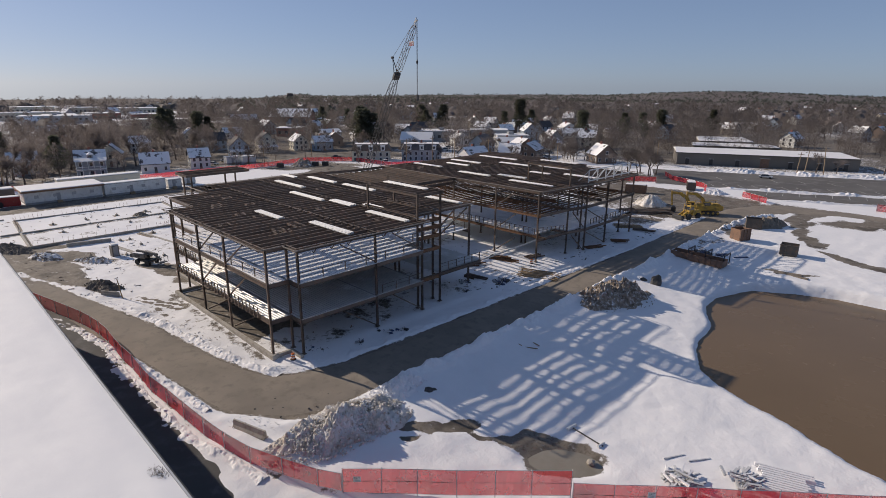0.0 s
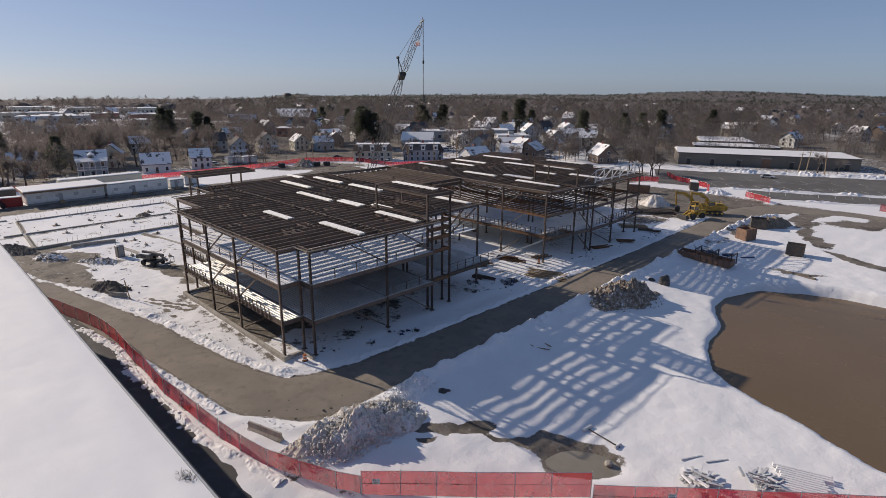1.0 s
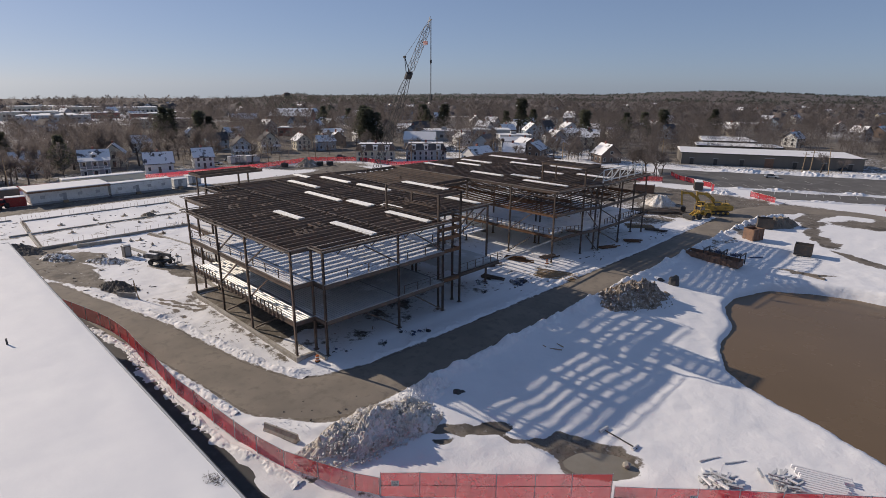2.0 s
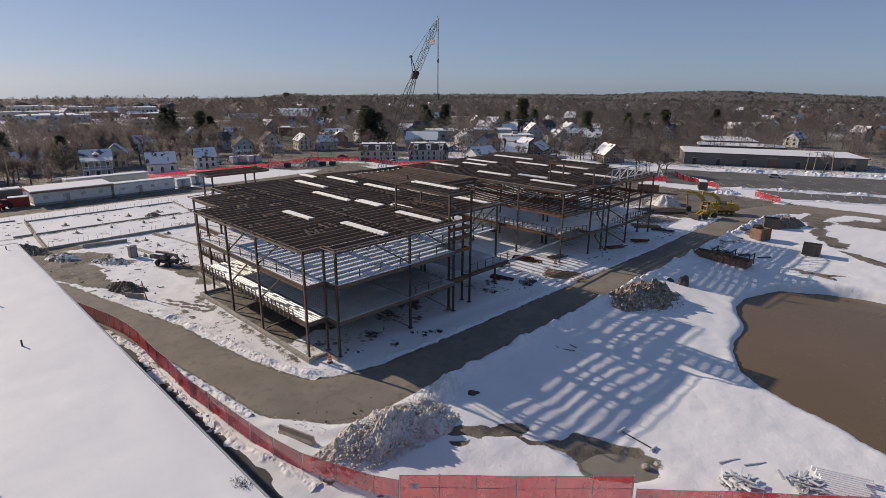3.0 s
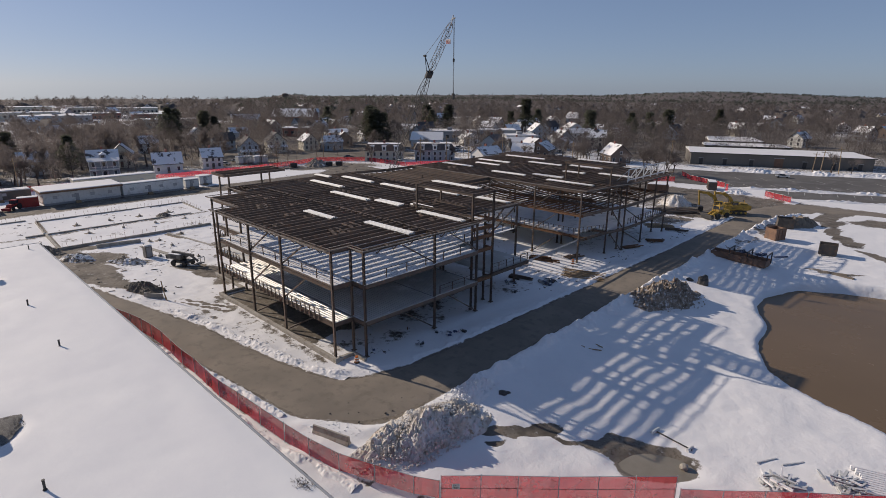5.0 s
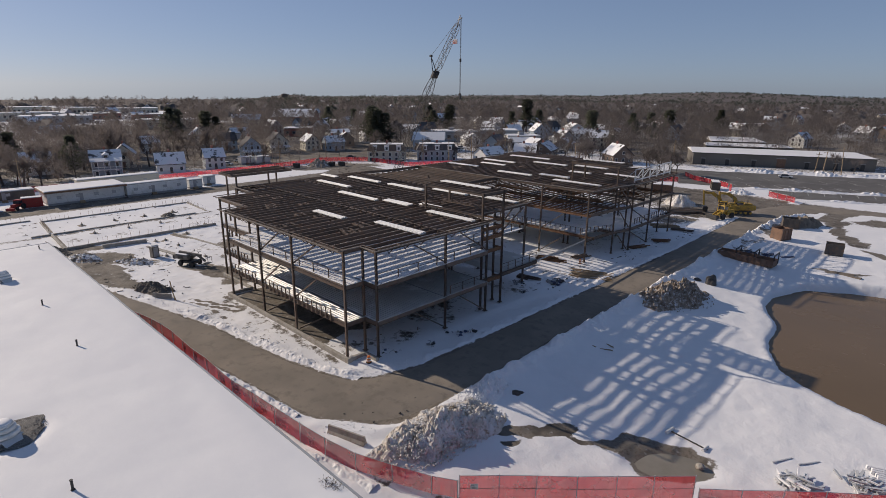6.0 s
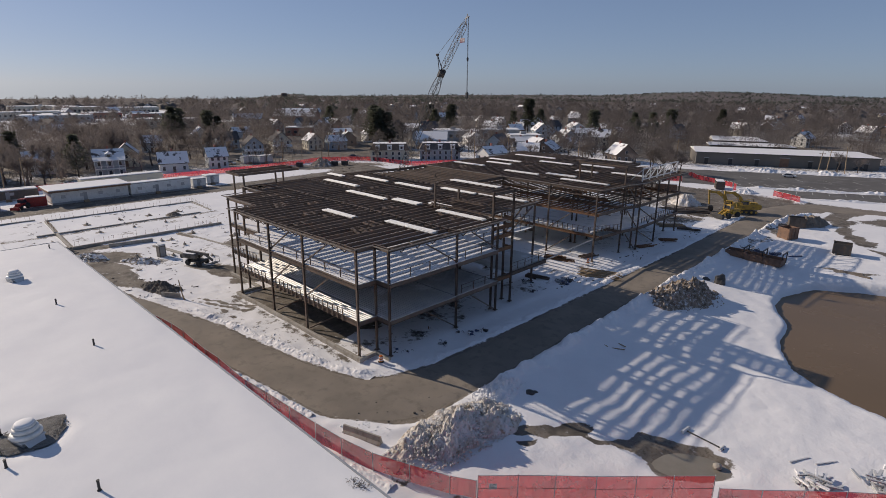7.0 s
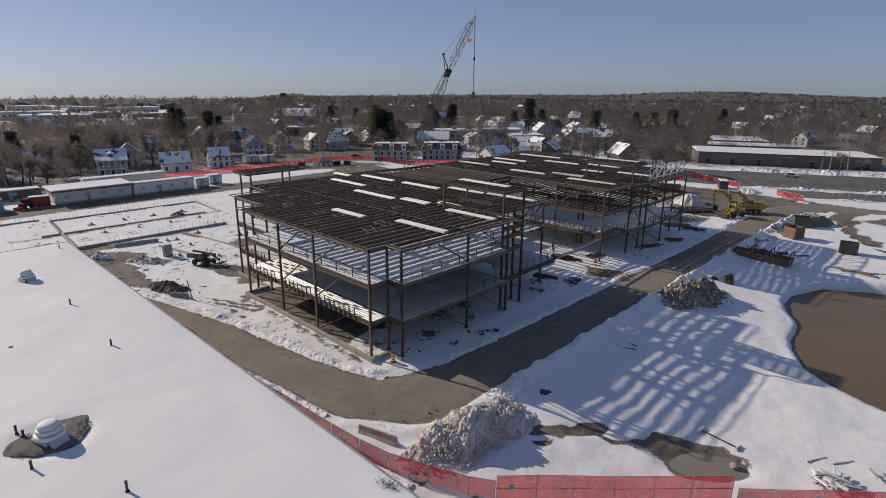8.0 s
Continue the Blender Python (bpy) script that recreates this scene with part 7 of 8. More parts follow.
# ---- parking lot and warehouses ----
LOT = Matrix.Translation((-57.7, 188.0, 0)) @ Matrix.Rotation(radians(26.6), 4, "Z")


def lot_sheet(name, u0, u1, v0, v1, z, mat, label, category):
    s = Shape()
    nu, nv = 60, 12
    for i in range(nu + 1):
        for j in range(nv + 1):
            u, v = u0 + (u1 - u0) * i / nu, v0 + (v1 - v0) * j / nv
            if j in (0, nv):
                v += 0.7 * math.sin(i * 1.7) + 0.5 * math.sin(i * 0.6 + 1)
            s.v.append(tuple(LOT @ Vector((u, v, z))))
    s.f = [(i * (nv + 1) + j, (i + 1) * (nv + 1) + j, (i + 1) * (nv + 1) + j + 1, i * (nv + 1) + j + 1) for i in range(nu) for j in range(nv)]
    tagged(new(name, s.mesh(name, mat, True)), label, category, kind="structure")


lot_sheet("parking_lot", -22, 150, 2.2, 38, -0.24, ASPHALT_OLD, "wide worn grey asphalt parking lot", "parking lot")
lot_sheet("parking_lot", 4, 150, -14.5, -2.0, -0.24, ASPHALT_OLD, "lower grey asphalt parking lot", "parking lot")
lot_sheet("access_road", -60, -22.4, 8, 20, -0.25, ASPHALT_OLD, "asphalt access road to the lot", "road")
for i in range(34):
    u = -4 + 4.3 * i
    tagged(part("parking_line", Shape().box(-0.08, 0, 0, 0.08, 5.2, 0.012), PAINT_LINE, None, m=LOT @ pose(u, 4.0, -0.215, 0, 0, 12)), "faded white parking stall line", "parking line", "parking lines", "structure")
    if i > 2:
        tagged(part("parking_line", Shape().box(-0.08, 0, 0, 0.08, 5.0, 0.012), PAINT_LINE, None, m=LOT @ pose(u, -8.0, -0.215, 0, 0, -14)), "faded white parking stall line", "parking line", "parking lines", "structure")
    if i % 2:
        tagged(part("parking_line", Shape().box(-0.08, 0, 0, 0.08, 5.2, 0.012), PAINT_LINE, None, m=LOT @ pose(u, 19.0, -0.215, 0, 0, 12)), "faded white parking stall line", "parking line", "parking lines", "structure")


def snow_ridge(u0, u1, v, w, h, seed, label):
    s = Shape()
    n, k = int((u1 - u0) / 0.8), 9
    for i in range(n + 1):
        for j in range(k):
            a = j / (k - 1) * 2 - 1
            u = u0 + (u1 - u0) * i / n
            f = 1 + 0.5 * math.sin(i * 0.37 + seed) * math.sin(i * 0.11)
            end = min(1, i / 4, (n - i) / 4)
            lump = 0.5 + rng.random()
            s.v.append(tuple(LOT @ Vector((u, v + a * w * (0.6 + 0.4 * f), -0.3 + end * h * f * lump * (1 - a * a)))))
    s.f = [(i * k + j, (i + 1) * k + j, (i + 1) * k + j + 1, i * k + j + 1) for i in range(n) for j in range(k - 1)]
    tagged(part("snow_bank", s, SNOW), label, "snow bank", "snow banks along the lot")


snow_ridge(-3, 150, 0.2, 1.6, 0.45, 1, "long ploughed snow bank dividing the parking lots")
snow_ridge(-2, 150, 41.0, 3.2, 0.8, 2, "rough ploughed snow bank before the warehouse")
snow_ridge(10, 150, -16.0, 1.2, 0.35, 3, "low snow bank along the lot edge")
car(-56.4, 220.5, 15, WHITE_STEEL, "small silver car alone in the parking lot")


def warehouse(u0, u1, v0, v1, h, rise, label, doors, m=LOT):
    t = thing("warehouse", label, "warehouse", m, "warehouses")
    part("wall", Shape().box(u0, v0, -0.6, u1, v1, h - 0.3), METAL_WALL, t, "grey-brown metal wall")
    s = Shape()
    s.add([(u0 - 0.5, v0 - 0.5, h - 0.3), (u1 + 0.5, v0 - 0.5, h - 0.3), (u1 + 0.5, v1 + 0.5, h - 0.3), (u0 - 0.5, v1 + 0.5, h - 0.3), (u0 - 0.5, (v0 + v1) / 2, h + rise), (u1 - 4, (v0 + v1) / 2, h + rise)],
          [(0, 1, 5, 4), (2, 3, 4, 5), (1, 2, 5), (3, 0, 4), (3, 2, 1, 0)])
    part("roof", s, SNOW_ROOF, t, "snow-covered low-pitched roof")
    part("eave_trim", Shape().box(u0 - 0.6, v0 - 0.66, h - 0.55, u1 + 0.6, v0 - 0.52, h - 0.25), BLACK, t)
    for i in range(doors):
        u = u0 + (u1 - u0) * (i + 0.5) / doors + rng.uniform(-1, 1)
        big = i in (3,)
        d = part("door", Shape().box(u - (1.6 if big else 0.7), v0 - 0.08, -0.3, u + (1.6 if big else 0.7), v0 - 0.002, 3.2 if big else 2.2), BROWN_BIN if i == 3 else BLACK, t)
        part("door_frame", Shape().box(u - 1.0, v0 - 0.12, 2.25, u + 1.0, v0 - 0.03, 2.45) if not big else Shape().box(u - 1.9, v0 - 0.12, 3.2, u + 1.9, v0 - 0.03, 3.5), GREY_PAINT, d)


warehouse(-11.9, 53.5, 58.5, 80, 4.9, 1.0, "long low metal warehouse with snow on its roof", 7)
warehouse(2, 26, 112, 130, 5.5, 1.3, "low warehouse behind the first with snowy roof", 5)
warehouse(-2, 34, 96, 106, 4.6, 0.8, "long shed with snowy roof behind the warehouse", 5)
car(-42, 262, 25, BLACK, "dark truck parked by the warehouse")


def utility_pole(x, y, h, lean=0):
    t = thing("utility_pole", "bare wooden utility pole with crossarm", "utility pole", pose(x, y, field_z(x, y), lean, lean * 0.5, 30), "utility poles")
    part("pole", Shape().lathe([(0.17, -0.3), (0.15, h * 0.5), (0.11, h)], 8), TIMBER, t)
    part("crossarm", Shape().box(-1.1, -0.06, h - 0.9, 1.1, 0.06, h - 0.76), TIMBER, t)
    for u in (-0.9, 0.9):
        part("insulator", Shape().lathe([(0.05, h - 0.76), (0.06, h - 0.6), (0.02, h - 0.58)], 6, Matrix.Translation((u, 0, 0))), GREY_PAINT, t)


for q in ((-49, 240.5, 9, 3), (-44, 246, 10, -5), (-100, 228, 10, 0), (-52, 243, 8, 4), (-213, 24, 10, 1), (-206, 18, 9, -2), (-212, 132, 11, 0), (-209, 108, 10, 2), (-165, 160, 11, 0), (-158, 166, 11, 1), (-172, 152, 10, 0), (-124, 190, 10, 0), (-150, 178, 10, 0)):
    utility_pole(*q)


# ---- houses ----
def window_on(parent, x, y, z, w, h, axis, mat=None):
    """A framed window on a wall facing +x or -y."""
    if axis == "x":
        f = part("window", Shape().box(x, y - w / 2 - 0.1, z - 0.1, x + 0.06, y + w / 2 + 0.1, z + h + 0.1), mat or WHITE_PAINT, parent)
        part("pane", Shape().box(x + 0.06, y - w / 2, z, x + 0.075, y + w / 2, z + h), GLASS, f)
    else:
        f = part("window", Shape().box(x - w / 2 - 0.1, y - 0.06, z - 0.1, x + w / 2 + 0.1, y, z + h + 0.1), mat or WHITE_PAINT, parent)
        part("pane", Shape().box(x - w / 2, y - 0.075, z, x + w / 2, y - 0.06, z + h), GLASS, f)


def house(name, w, d, eave, rise, side, roof, ridge="y", label="", floors=2, porch=False, dormers=0, chimney=True, m=None, group="houses of the town", plain=False):
    """A gabled house: w along y, d along x, windows on the faces towards +x and -y."""
    t = thing(name, label, "house", m, group)
    hw, hd = w / 2, d / 2
    s = Shape()
    if ridge == "y":
        vs = [(-hd, -hw, -0.6), (hd, -hw, -0.6), (hd, hw, -0.6), (-hd, hw, -0.6), (-hd, -hw, eave), (hd, -hw, eave), (hd, hw, eave), (-hd, hw, eave), (0, -hw, eave + rise), (0, hw, eave + rise)]
        s.add(vs, [(0, 1, 5, 8, 4), (1, 2, 6, 5), (2, 3, 7, 9, 6), (3, 0, 4, 7)])
    else:
        vs = [(-hd, -hw, -0.6), (hd, -hw, -0.6), (hd, hw, -0.6), (-hd, hw, -0.6), (-hd, -hw, eave), (hd, -hw, eave), (hd, hw, eave), (-hd, hw, eave), (-hd, 0, eave + rise), (hd, 0, eave + rise)]
        s.add(vs, [(0, 1, 5, 4), (1, 2, 6, 9, 5), (2, 3, 7, 6), (3, 0, 4, 8, 7)])
    part("wall", s, side, t)
    o, th = 0.45, 0.22
    for sg in (-1, 1):
        r = Shape()
        if ridge == "y":
            k = rise / hd
            a = [(sg * (hd + o), -hw - o, eave - k * o), (sg * (hd + o), hw + o, eave - k * o), (0, hw + o, eave + rise), (0, -hw - o, eave + rise)]
        else:
            k = rise / hw
            a = [(-hd - o, sg * (hw + o), eave - k * o), (hd + o, sg * (hw + o), eave - k * o), (hd + o, 0, eave + rise), (-hd - o, 0, eave + rise)]
        if (sg > 0) != (ridge == "y"):
            a = a[::-1]
        b = [(p[0], p[1], p[2] + th) for p in a]
        r.add(a + b, [(3, 2, 1, 0), (4, 5, 6, 7)] + [(i, (i + 1) % 4, 4 + (i + 1) % 4, 4 + i) for i in range(4)])
        part("roof_slope", r, roof, t)
    step = (eave - 0.3) / floors
    for f in range(floors):
        z = 0.9 + f * step
        if plain:
            for y in np.linspace(-hw + 1.6, hw - 1.6, 3):
                part("window", Shape().box(hd, float(y) - 0.5, z, hd + 0.05, float(y) + 0.5, z + 1.4), GLASS, t)
            for x in (-hd * 0.45, hd * 0.45):
                part("window", Shape().box(x - 0.5, -hw - 0.05, z, x + 0.5, -hw, z + 1.4), GLASS, t)
            continue
        for y in np.linspace(-hw + 1.4, hw - 1.4, max(2, round(w / 2.8))):
            window_on(t, hd, float(y), z, 0.9, 1.4, "x")
        for x in np.linspace(-hd + 1.4, hd - 1.4, max(2, round(d / 3.2))):
            window_on(t, float(x), -hw, z, 0.9, 1.4, "y")
    if plain:
        pass
    elif ridge == "y":
        window_on(t, 0, -hw, eave + 0.3, 0.9, 1.1, "y")
    else:
        window_on(t, hd, 0, eave + 0.3, 0.9, 1.1, "x")
    dr = part("door", Shape().box(hd, -0.5, 0, hd + 0.07, 0.5, 2.1), BROWN_BIN, t)
    if chimney:
        part("chimney", Shape().box(-0.4 - hd * 0.2, -0.35, eave + rise * 0.4, 0.4 - hd * 0.2, 0.35, eave + rise + 1.1, bevel=0.04), SIDING[5], t)
    if porch:
        for f in range(porch):
            z = f * step
            p = part("porch", Shape().box(hd, -hw, z - 0.1, hd + 2.2, hw, z + 0.1), WHITE_PAINT, t)
            for y in np.linspace(-hw + 0.1, hw - 0.1, 6):
                part("porch_post", Shape().box(hd + 2.0, float(y) - 0.09, z + 0.1, hd + 2.18, float(y) + 0.09, z + step), WHITE_PAINT, p)
            part("porch_rail", Shape().box(hd + 2.05, -hw, z + 0.9, hd + 2.15, hw, z + 1.0), WHITE_PAINT, p)
        part("porch_roof", Shape().add([(hd, -hw - 0.3, porch * step + 0.9), (hd, hw + 0.3, porch * step + 0.9), (hd + 2.6, hw + 0.3, porch * step + 0.05), (hd + 2.6, -hw - 0.3, porch * step + 0.05),
                                        (hd, -hw - 0.3, porch * step - 0.05), (hd, hw + 0.3, porch * step - 0.05), (hd + 2.6, hw + 0.3, porch * step - 0.1), (hd + 2.6, -hw - 0.3, porch * step - 0.1)],
                                       [(0, 3, 2, 1), (4, 5, 6, 7), (3, 7, 6, 2), (0, 4, 7, 3), (1, 2, 6, 5)]), SNOW_ROOF, t, "snowy porch roof")
    for i in range(dormers):
        y = (i - (dormers - 1) / 2) * w / (dormers + 0.3)
        dm = part("dormer", Shape().box(hd * 0.25, y - 0.9, eave + 0.1, hd * 0.9, y + 0.9, eave + 1.6), side, t)
        part("dormer_roof", Shape().add([(hd * 0.1, y - 1.1, eave + 1.6), (hd * 0.98, y - 1.1, eave + 1.6), (hd * 0.98, y + 1.1, eave + 1.6), (hd * 0.1, y + 1.1, eave + 1.6), (hd * 0.1, y, eave + 2.3), (hd * 0.98, y, eave + 2.3)],
                                        [(0, 1, 5, 4), (2, 3, 4, 5), (1, 2, 5), (3, 2, 1, 0)]), SNOW_ROOF, dm)
        part("pane", Shape().box(hd * 0.9, y - 0.5, eave + 0.5, hd * 0.9 + 0.03, y + 0.5, eave + 1.4), GLASS, dm)
    return t


house("three_decker_house", 9.2, 9.5, 6.4, 2.8, SIDING[2], SHINGLE_SNOW, "y", "tall grey house with double white porch and snowy roof", 2, porch=2, dormers=1, m=pose(-232, 52.4, field_z(-232, 52.4), 0, 0, -14))
house("white_house", 9.6, 8, 3.6, 3.6, SIDING[0], SHINGLE_SNOW, "y", "white cape house with snow-streaked grey roof", 1, m=pose(-226, 72, field_z(-226, 72), 0, 0, -16))
house("white_house", 7.2, 9, 4.6, 3.0, SIDING[0], SHINGLE_SNOW, "y", "white house with bluish snowy roof behind the trailers", 2, m=pose(-226, 88.6, field_z(-226, 88.6), 0, 0, -14))
house("blue_house", 8.0, 9, 5.0, 3.6, SIDING[3], SHINGLE, "x", "blue-grey gabled house with dark roof", 2, porch=1, m=pose(-250, 116.5, field_z(-250, 116.5), 0, 0, -16))
house("cream_house", 8.6, 9, 5.2, 3.8, SIDING[1], SHINGLE, "x", "cream gabled house with dark roof and porch", 2, porch=1, m=pose(-252, 131.5, field_z(-252, 131.5), 0, 0, -16))
house("tan_house", 7.2, 9, 4.6, 3.0, SIDING[1], SHINGLE_SNOW, "x", "tan house with snow-dusted roof", 2, m=pose(-246, 146, field_z(-246, 146), 0, 0, -14))
house("blue_house", 9.0, 8, 4.2, 2.6, SIDING[3], SHINGLE_SNOW, "y", "pale blue low house with snowy roof", 1, m=pose(-238, 154, field_z(-238, 154), 0, 0, -14))
house("white_house", 12, 9, 5.6, 1.6, SIDING[0], SHINGLE_SNOW, "y", "white two-storey house with low snowy roof", 2, m=pose(-268, 178, field_z(-268, 178), 0, 0, -14))
house("white_house", 8, 8, 4.6, 3.0, SIDING[0], SHINGLE_SNOW, "x", "white house with snow-covered gable roof", 2, m=pose(-258, 192, field_z(-258, 192), 0, 0, -14))
house("brown_house", 11, 9, 3.6, 3.4, SIDING[4], SHINGLE_SNOW, "x", "dark brown house with snow-covered roof", 1, m=pose(-151, 194, field_z(-151, 194), 0, 0, 30))
house("brown_house", 14, 9, 3.4, 3.0, SIDING[4], SHINGLE_SNOW, "y", "dark brown house with snow-covered roof", 1, m=pose(-152, 210, field_z(-152, 210), 0, 0, 20))
house("dark_house", 9, 10, 3.6, 4.0, SIDING[4], SHINGLE_SNOW, "x", "dark grey house with bright snow on its roof", 1, m=pose(-119, 216, field_z(-119, 216), 0, 0, -35))
house("green_house", 8, 8, 3.4, 2.6, SIDING[2], SHINGLE_SNOW, "y", "small grey house with snowy roof", 1, m=pose(-160, 240, field_z(-160, 240), 0, 0, 10))
house("blue_barn", 15, 11, 5.4, 3.2, SIDING[3], SNOW_ROOF, "y", "pale blue barn-like hall with wide snowy roof", 1, m=pose(-207, 190, field_z(-207, 190), 0, 0, -50), chimney=False)
house("blue_house", 9, 11, 6.0, 4.0, SIDING[3], SHINGLE_SNOW, "x", "tall pale blue gabled house with snowy roof", 2, m=pose(-199, 273, field_z(-199, 273), 0, 0, -40))
house("white_house", 15, 9, 5.0, 2.2, SIDING[0], SNOW_ROOF, "y", "white house with broad snow-covered roof", 2, m=pose(-181, 288, field_z(-181, 288), 0, 0, -36))
house("grey_house", 12, 9, 3.0, 1.8, SIDING[2], SNOW_ROOF, "y", "low grey house with snow-covered roof", 1, m=pose(-186, 236, field_z(-186, 236), 0, 0, -35))
house("brown_house", 10, 9, 3.4, 3.0, SIDING[4], SHINGLE_SNOW, "x", "dark brown house with striped snow on roof", 1, m=pose(-167, 224, field_z(-167, 224), 0, 0, -20))


def mansard_house(x, y, w, d, yaw, side, roof, label, dormers):
    t = thing("mansard_house", label, "house", pose(x, y, field_z(x, y), 0, 0, yaw), "houses of the town")
    hw, hd = w / 2, d / 2
    part("wall", Shape().box(-hd, -hw, -0.6, hd, hw, 4.4), side, t)
    lo, hi, i = [(-hd - 0.4, -hw - 0.4), (hd + 0.4, -hw - 0.4), (hd + 0.4, hw + 0.4), (-hd - 0.4, hw + 0.4)], 6.8, 1.0
    up = [(-hd + i, -hw + i), (hd - i, -hw + i), (hd - i, hw - i), (-hd + i, hw - i)]
    part("mansard_roof", Shape().add([(*p, 4.4) for p in lo] + [(*p, hi) for p in up], [(i2, (i2 + 1) % 4, 4 + (i2 + 1) % 4, 4 + i2) for i2 in range(4)] + [(3, 2, 1, 0)]), roof, t)
    part("roof_top", Shape().prism(up, hi, hi + 0.25), SHINGLE_SNOW, t)
    for k in range(dormers):
        yy = (k - (dormers - 1) / 2) * w / (dormers + 0.2)
        dm = part("dormer", Shape().box(hd - 0.9, yy - 0.9, 4.5, hd + 0.35, yy + 0.9, 6.3), WHITE_PAINT, t)
        part("dormer_roof", Shape().box(hd - 1.0, yy - 1.1, 6.3, hd + 0.5, yy + 1.1, 6.6, bevel=0.1), SNOW_ROOF, dm)
        part("pane", Shape().box(hd + 0.35, yy - 0.45, 4.9, hd + 0.37, yy + 0.45, 6.0), GLASS, dm)
    for yy in np.linspace(-hw + 1.3, hw - 1.3, round(w / 2.6)):
        window_on(t, hd, float(yy), 2.3, 0.9, 1.4, "x")
        window_on(t, hd, float(yy), 0.2, 0.9, 1.4, "x")
    for xx in np.linspace(-hd + 1.4, hd - 1.4, 3):
        window_on(t, float(xx), -hw, 2.3, 0.9, 1.4, "y")
    part("chimney", Shape().box(-0.5, -0.4, hi, 0.5, 0.4, hi + 1.4, bevel=0.04), SIDING[5], t)


mansard_house(-190, 148, 16, 9, -42, SIDING[1], STEEL, "cream row house with brown mansard roof and dormers", 3)
mansard_house(-178, 166, 17, 9, -42, SIDING[2], SHINGLE, "grey row house with dark mansard roof and white dormers", 3)


def flat_block(x, y, w, d, h, yaw, mat, label, z=GZ):
    t = thing("flat_roofed_block", label, "building", pose(x, y, z, 0, 0, yaw), "large buildings of the town")
    part("wall", Shape().box(-d / 2, -w / 2, -0.8, d / 2, w / 2, h), mat, t)
    part("roof", Shape().box(-d / 2 - 0.2, -w / 2 - 0.2, h, d / 2 + 0.2, w / 2 + 0.2, h + 0.4, bevel=0.1), SNOW_ROOF, t, "snow-covered flat roof")
    for yy in np.linspace(-w / 2 + 2, w / 2 - 2, max(3, round(w / 4))):
        window_on(t, d / 2, float(yy), h * 0.35, 1.8, h * 0.3, "x", GREY_PAINT)
    part("rooftop_unit", Shape().box(-1.5, -2, h + 0.4, 1.5, 1, h + 1.9, bevel=0.1), GREY_PAINT, t)


flat_block(-235, 236, 30, 16, 5.5, -45, SIDING[2], "grey flat-roofed block with snow on top")
flat_block(-218, 258, 22, 14, 6.0, -45, SIDING[2], "grey flat-roofed block with snow on top")
flat_block(-318, 184, 16, 12, 5.0, -40, SIDING[5], "brick hall with a snowy flat roof")
flat_block(-196, 252, 18, 12, 4.5, -40, SIDING[0], "white flat-roofed workshop with snow on top")
flat_block(-560, 106, 50, 20, 5.0, -20, SIDING[2], "long low far building with snowy roof")
flat_block(-440, 150, 40, 18, 6.0, -25, SIDING[1], "long low far building with snowy roof")
for fd, faz, fw, fh in ((650, 81.0, 56, 6), (730, 77.5, 44, 7), (610, 76.0, 30, 6), (700, 73.5, 48, 7), (590, 79.0, 24, 6), (580, 72.5, 26, 6), (770, 80.0, 60, 7)):
    flat_block(-math.sin(radians(faz)) * fd, math.cos(radians(faz)) * fd, fw, 22, fh, faz - 90 + 4, SIDING[1 if fw > 40 else 5], "long low mill building with snowy flat roof", -1.5)
house("school_house", 34, 22, 6.0, 6.0, SIDING[5], SHINGLE_SNOW, "y", "large brick school with broad snowy gable roof", 2, m=pose(-432, 252, -1, 0, 0, -45), chimney=True)

# scattered houses among the trees
town_kinds = []
for i, (w, d, e, r, sd, rf, rd) in enumerate(((9, 8, 4.6, 3.2, 0, SHINGLE_SNOW, "y"), (8, 9, 5.2, 3.6, 1, SHINGLE_SNOW, "x"), (11, 8, 3.4, 2.6, 0, SHINGLE_SNOW, "y"), (8, 9, 5.4, 3.4, 2, SHINGLE_SNOW, "x"),
                                              (10, 9, 5.0, 3.4, 3, SHINGLE, "y"), (9, 8, 3.8, 3.2, 4, SHINGLE_SNOW, "y"), (12, 9, 3.6, 2.8, 0, SNOW_ROOF, "y"))):
    names = ("white", "cream", "white", "grey", "blue", "brown", "white")
    town_kinds.append(house(names[i] + "_house", w, d, e, r, SIDING[sd], rf, rd, names[i] + " wooden house with snowy roof among bare trees", 2 if e > 4 else 1, m=pose(-300 - 14 * i, 90 + 30 * i, field_z(-300 - 14 * i, 90 + 30 * i), 0, 0, -20 + 7 * i), plain=True))
r4 = random.Random(77)
HOUSE_SPOTS = [(-300 - 14 * i, 90 + 30 * i) for i in range(7)]
BUSY = HOUSE_SPOTS + [(-232, 52), (-226, 72), (-226, 88), (-250, 116), (-252, 131), (-246, 146), (-238, 154), (-268, 178), (-258, 192), (-151, 194), (-152, 210), (-119, 216), (-207, 190), (-199, 273), (-181, 288), (-186, 236), (-167, 224), (-196, 252), (-190, 148), (-178, 166), (-235, 236), (-218, 258), (-318, 184), (-432, 252)]
made = 0
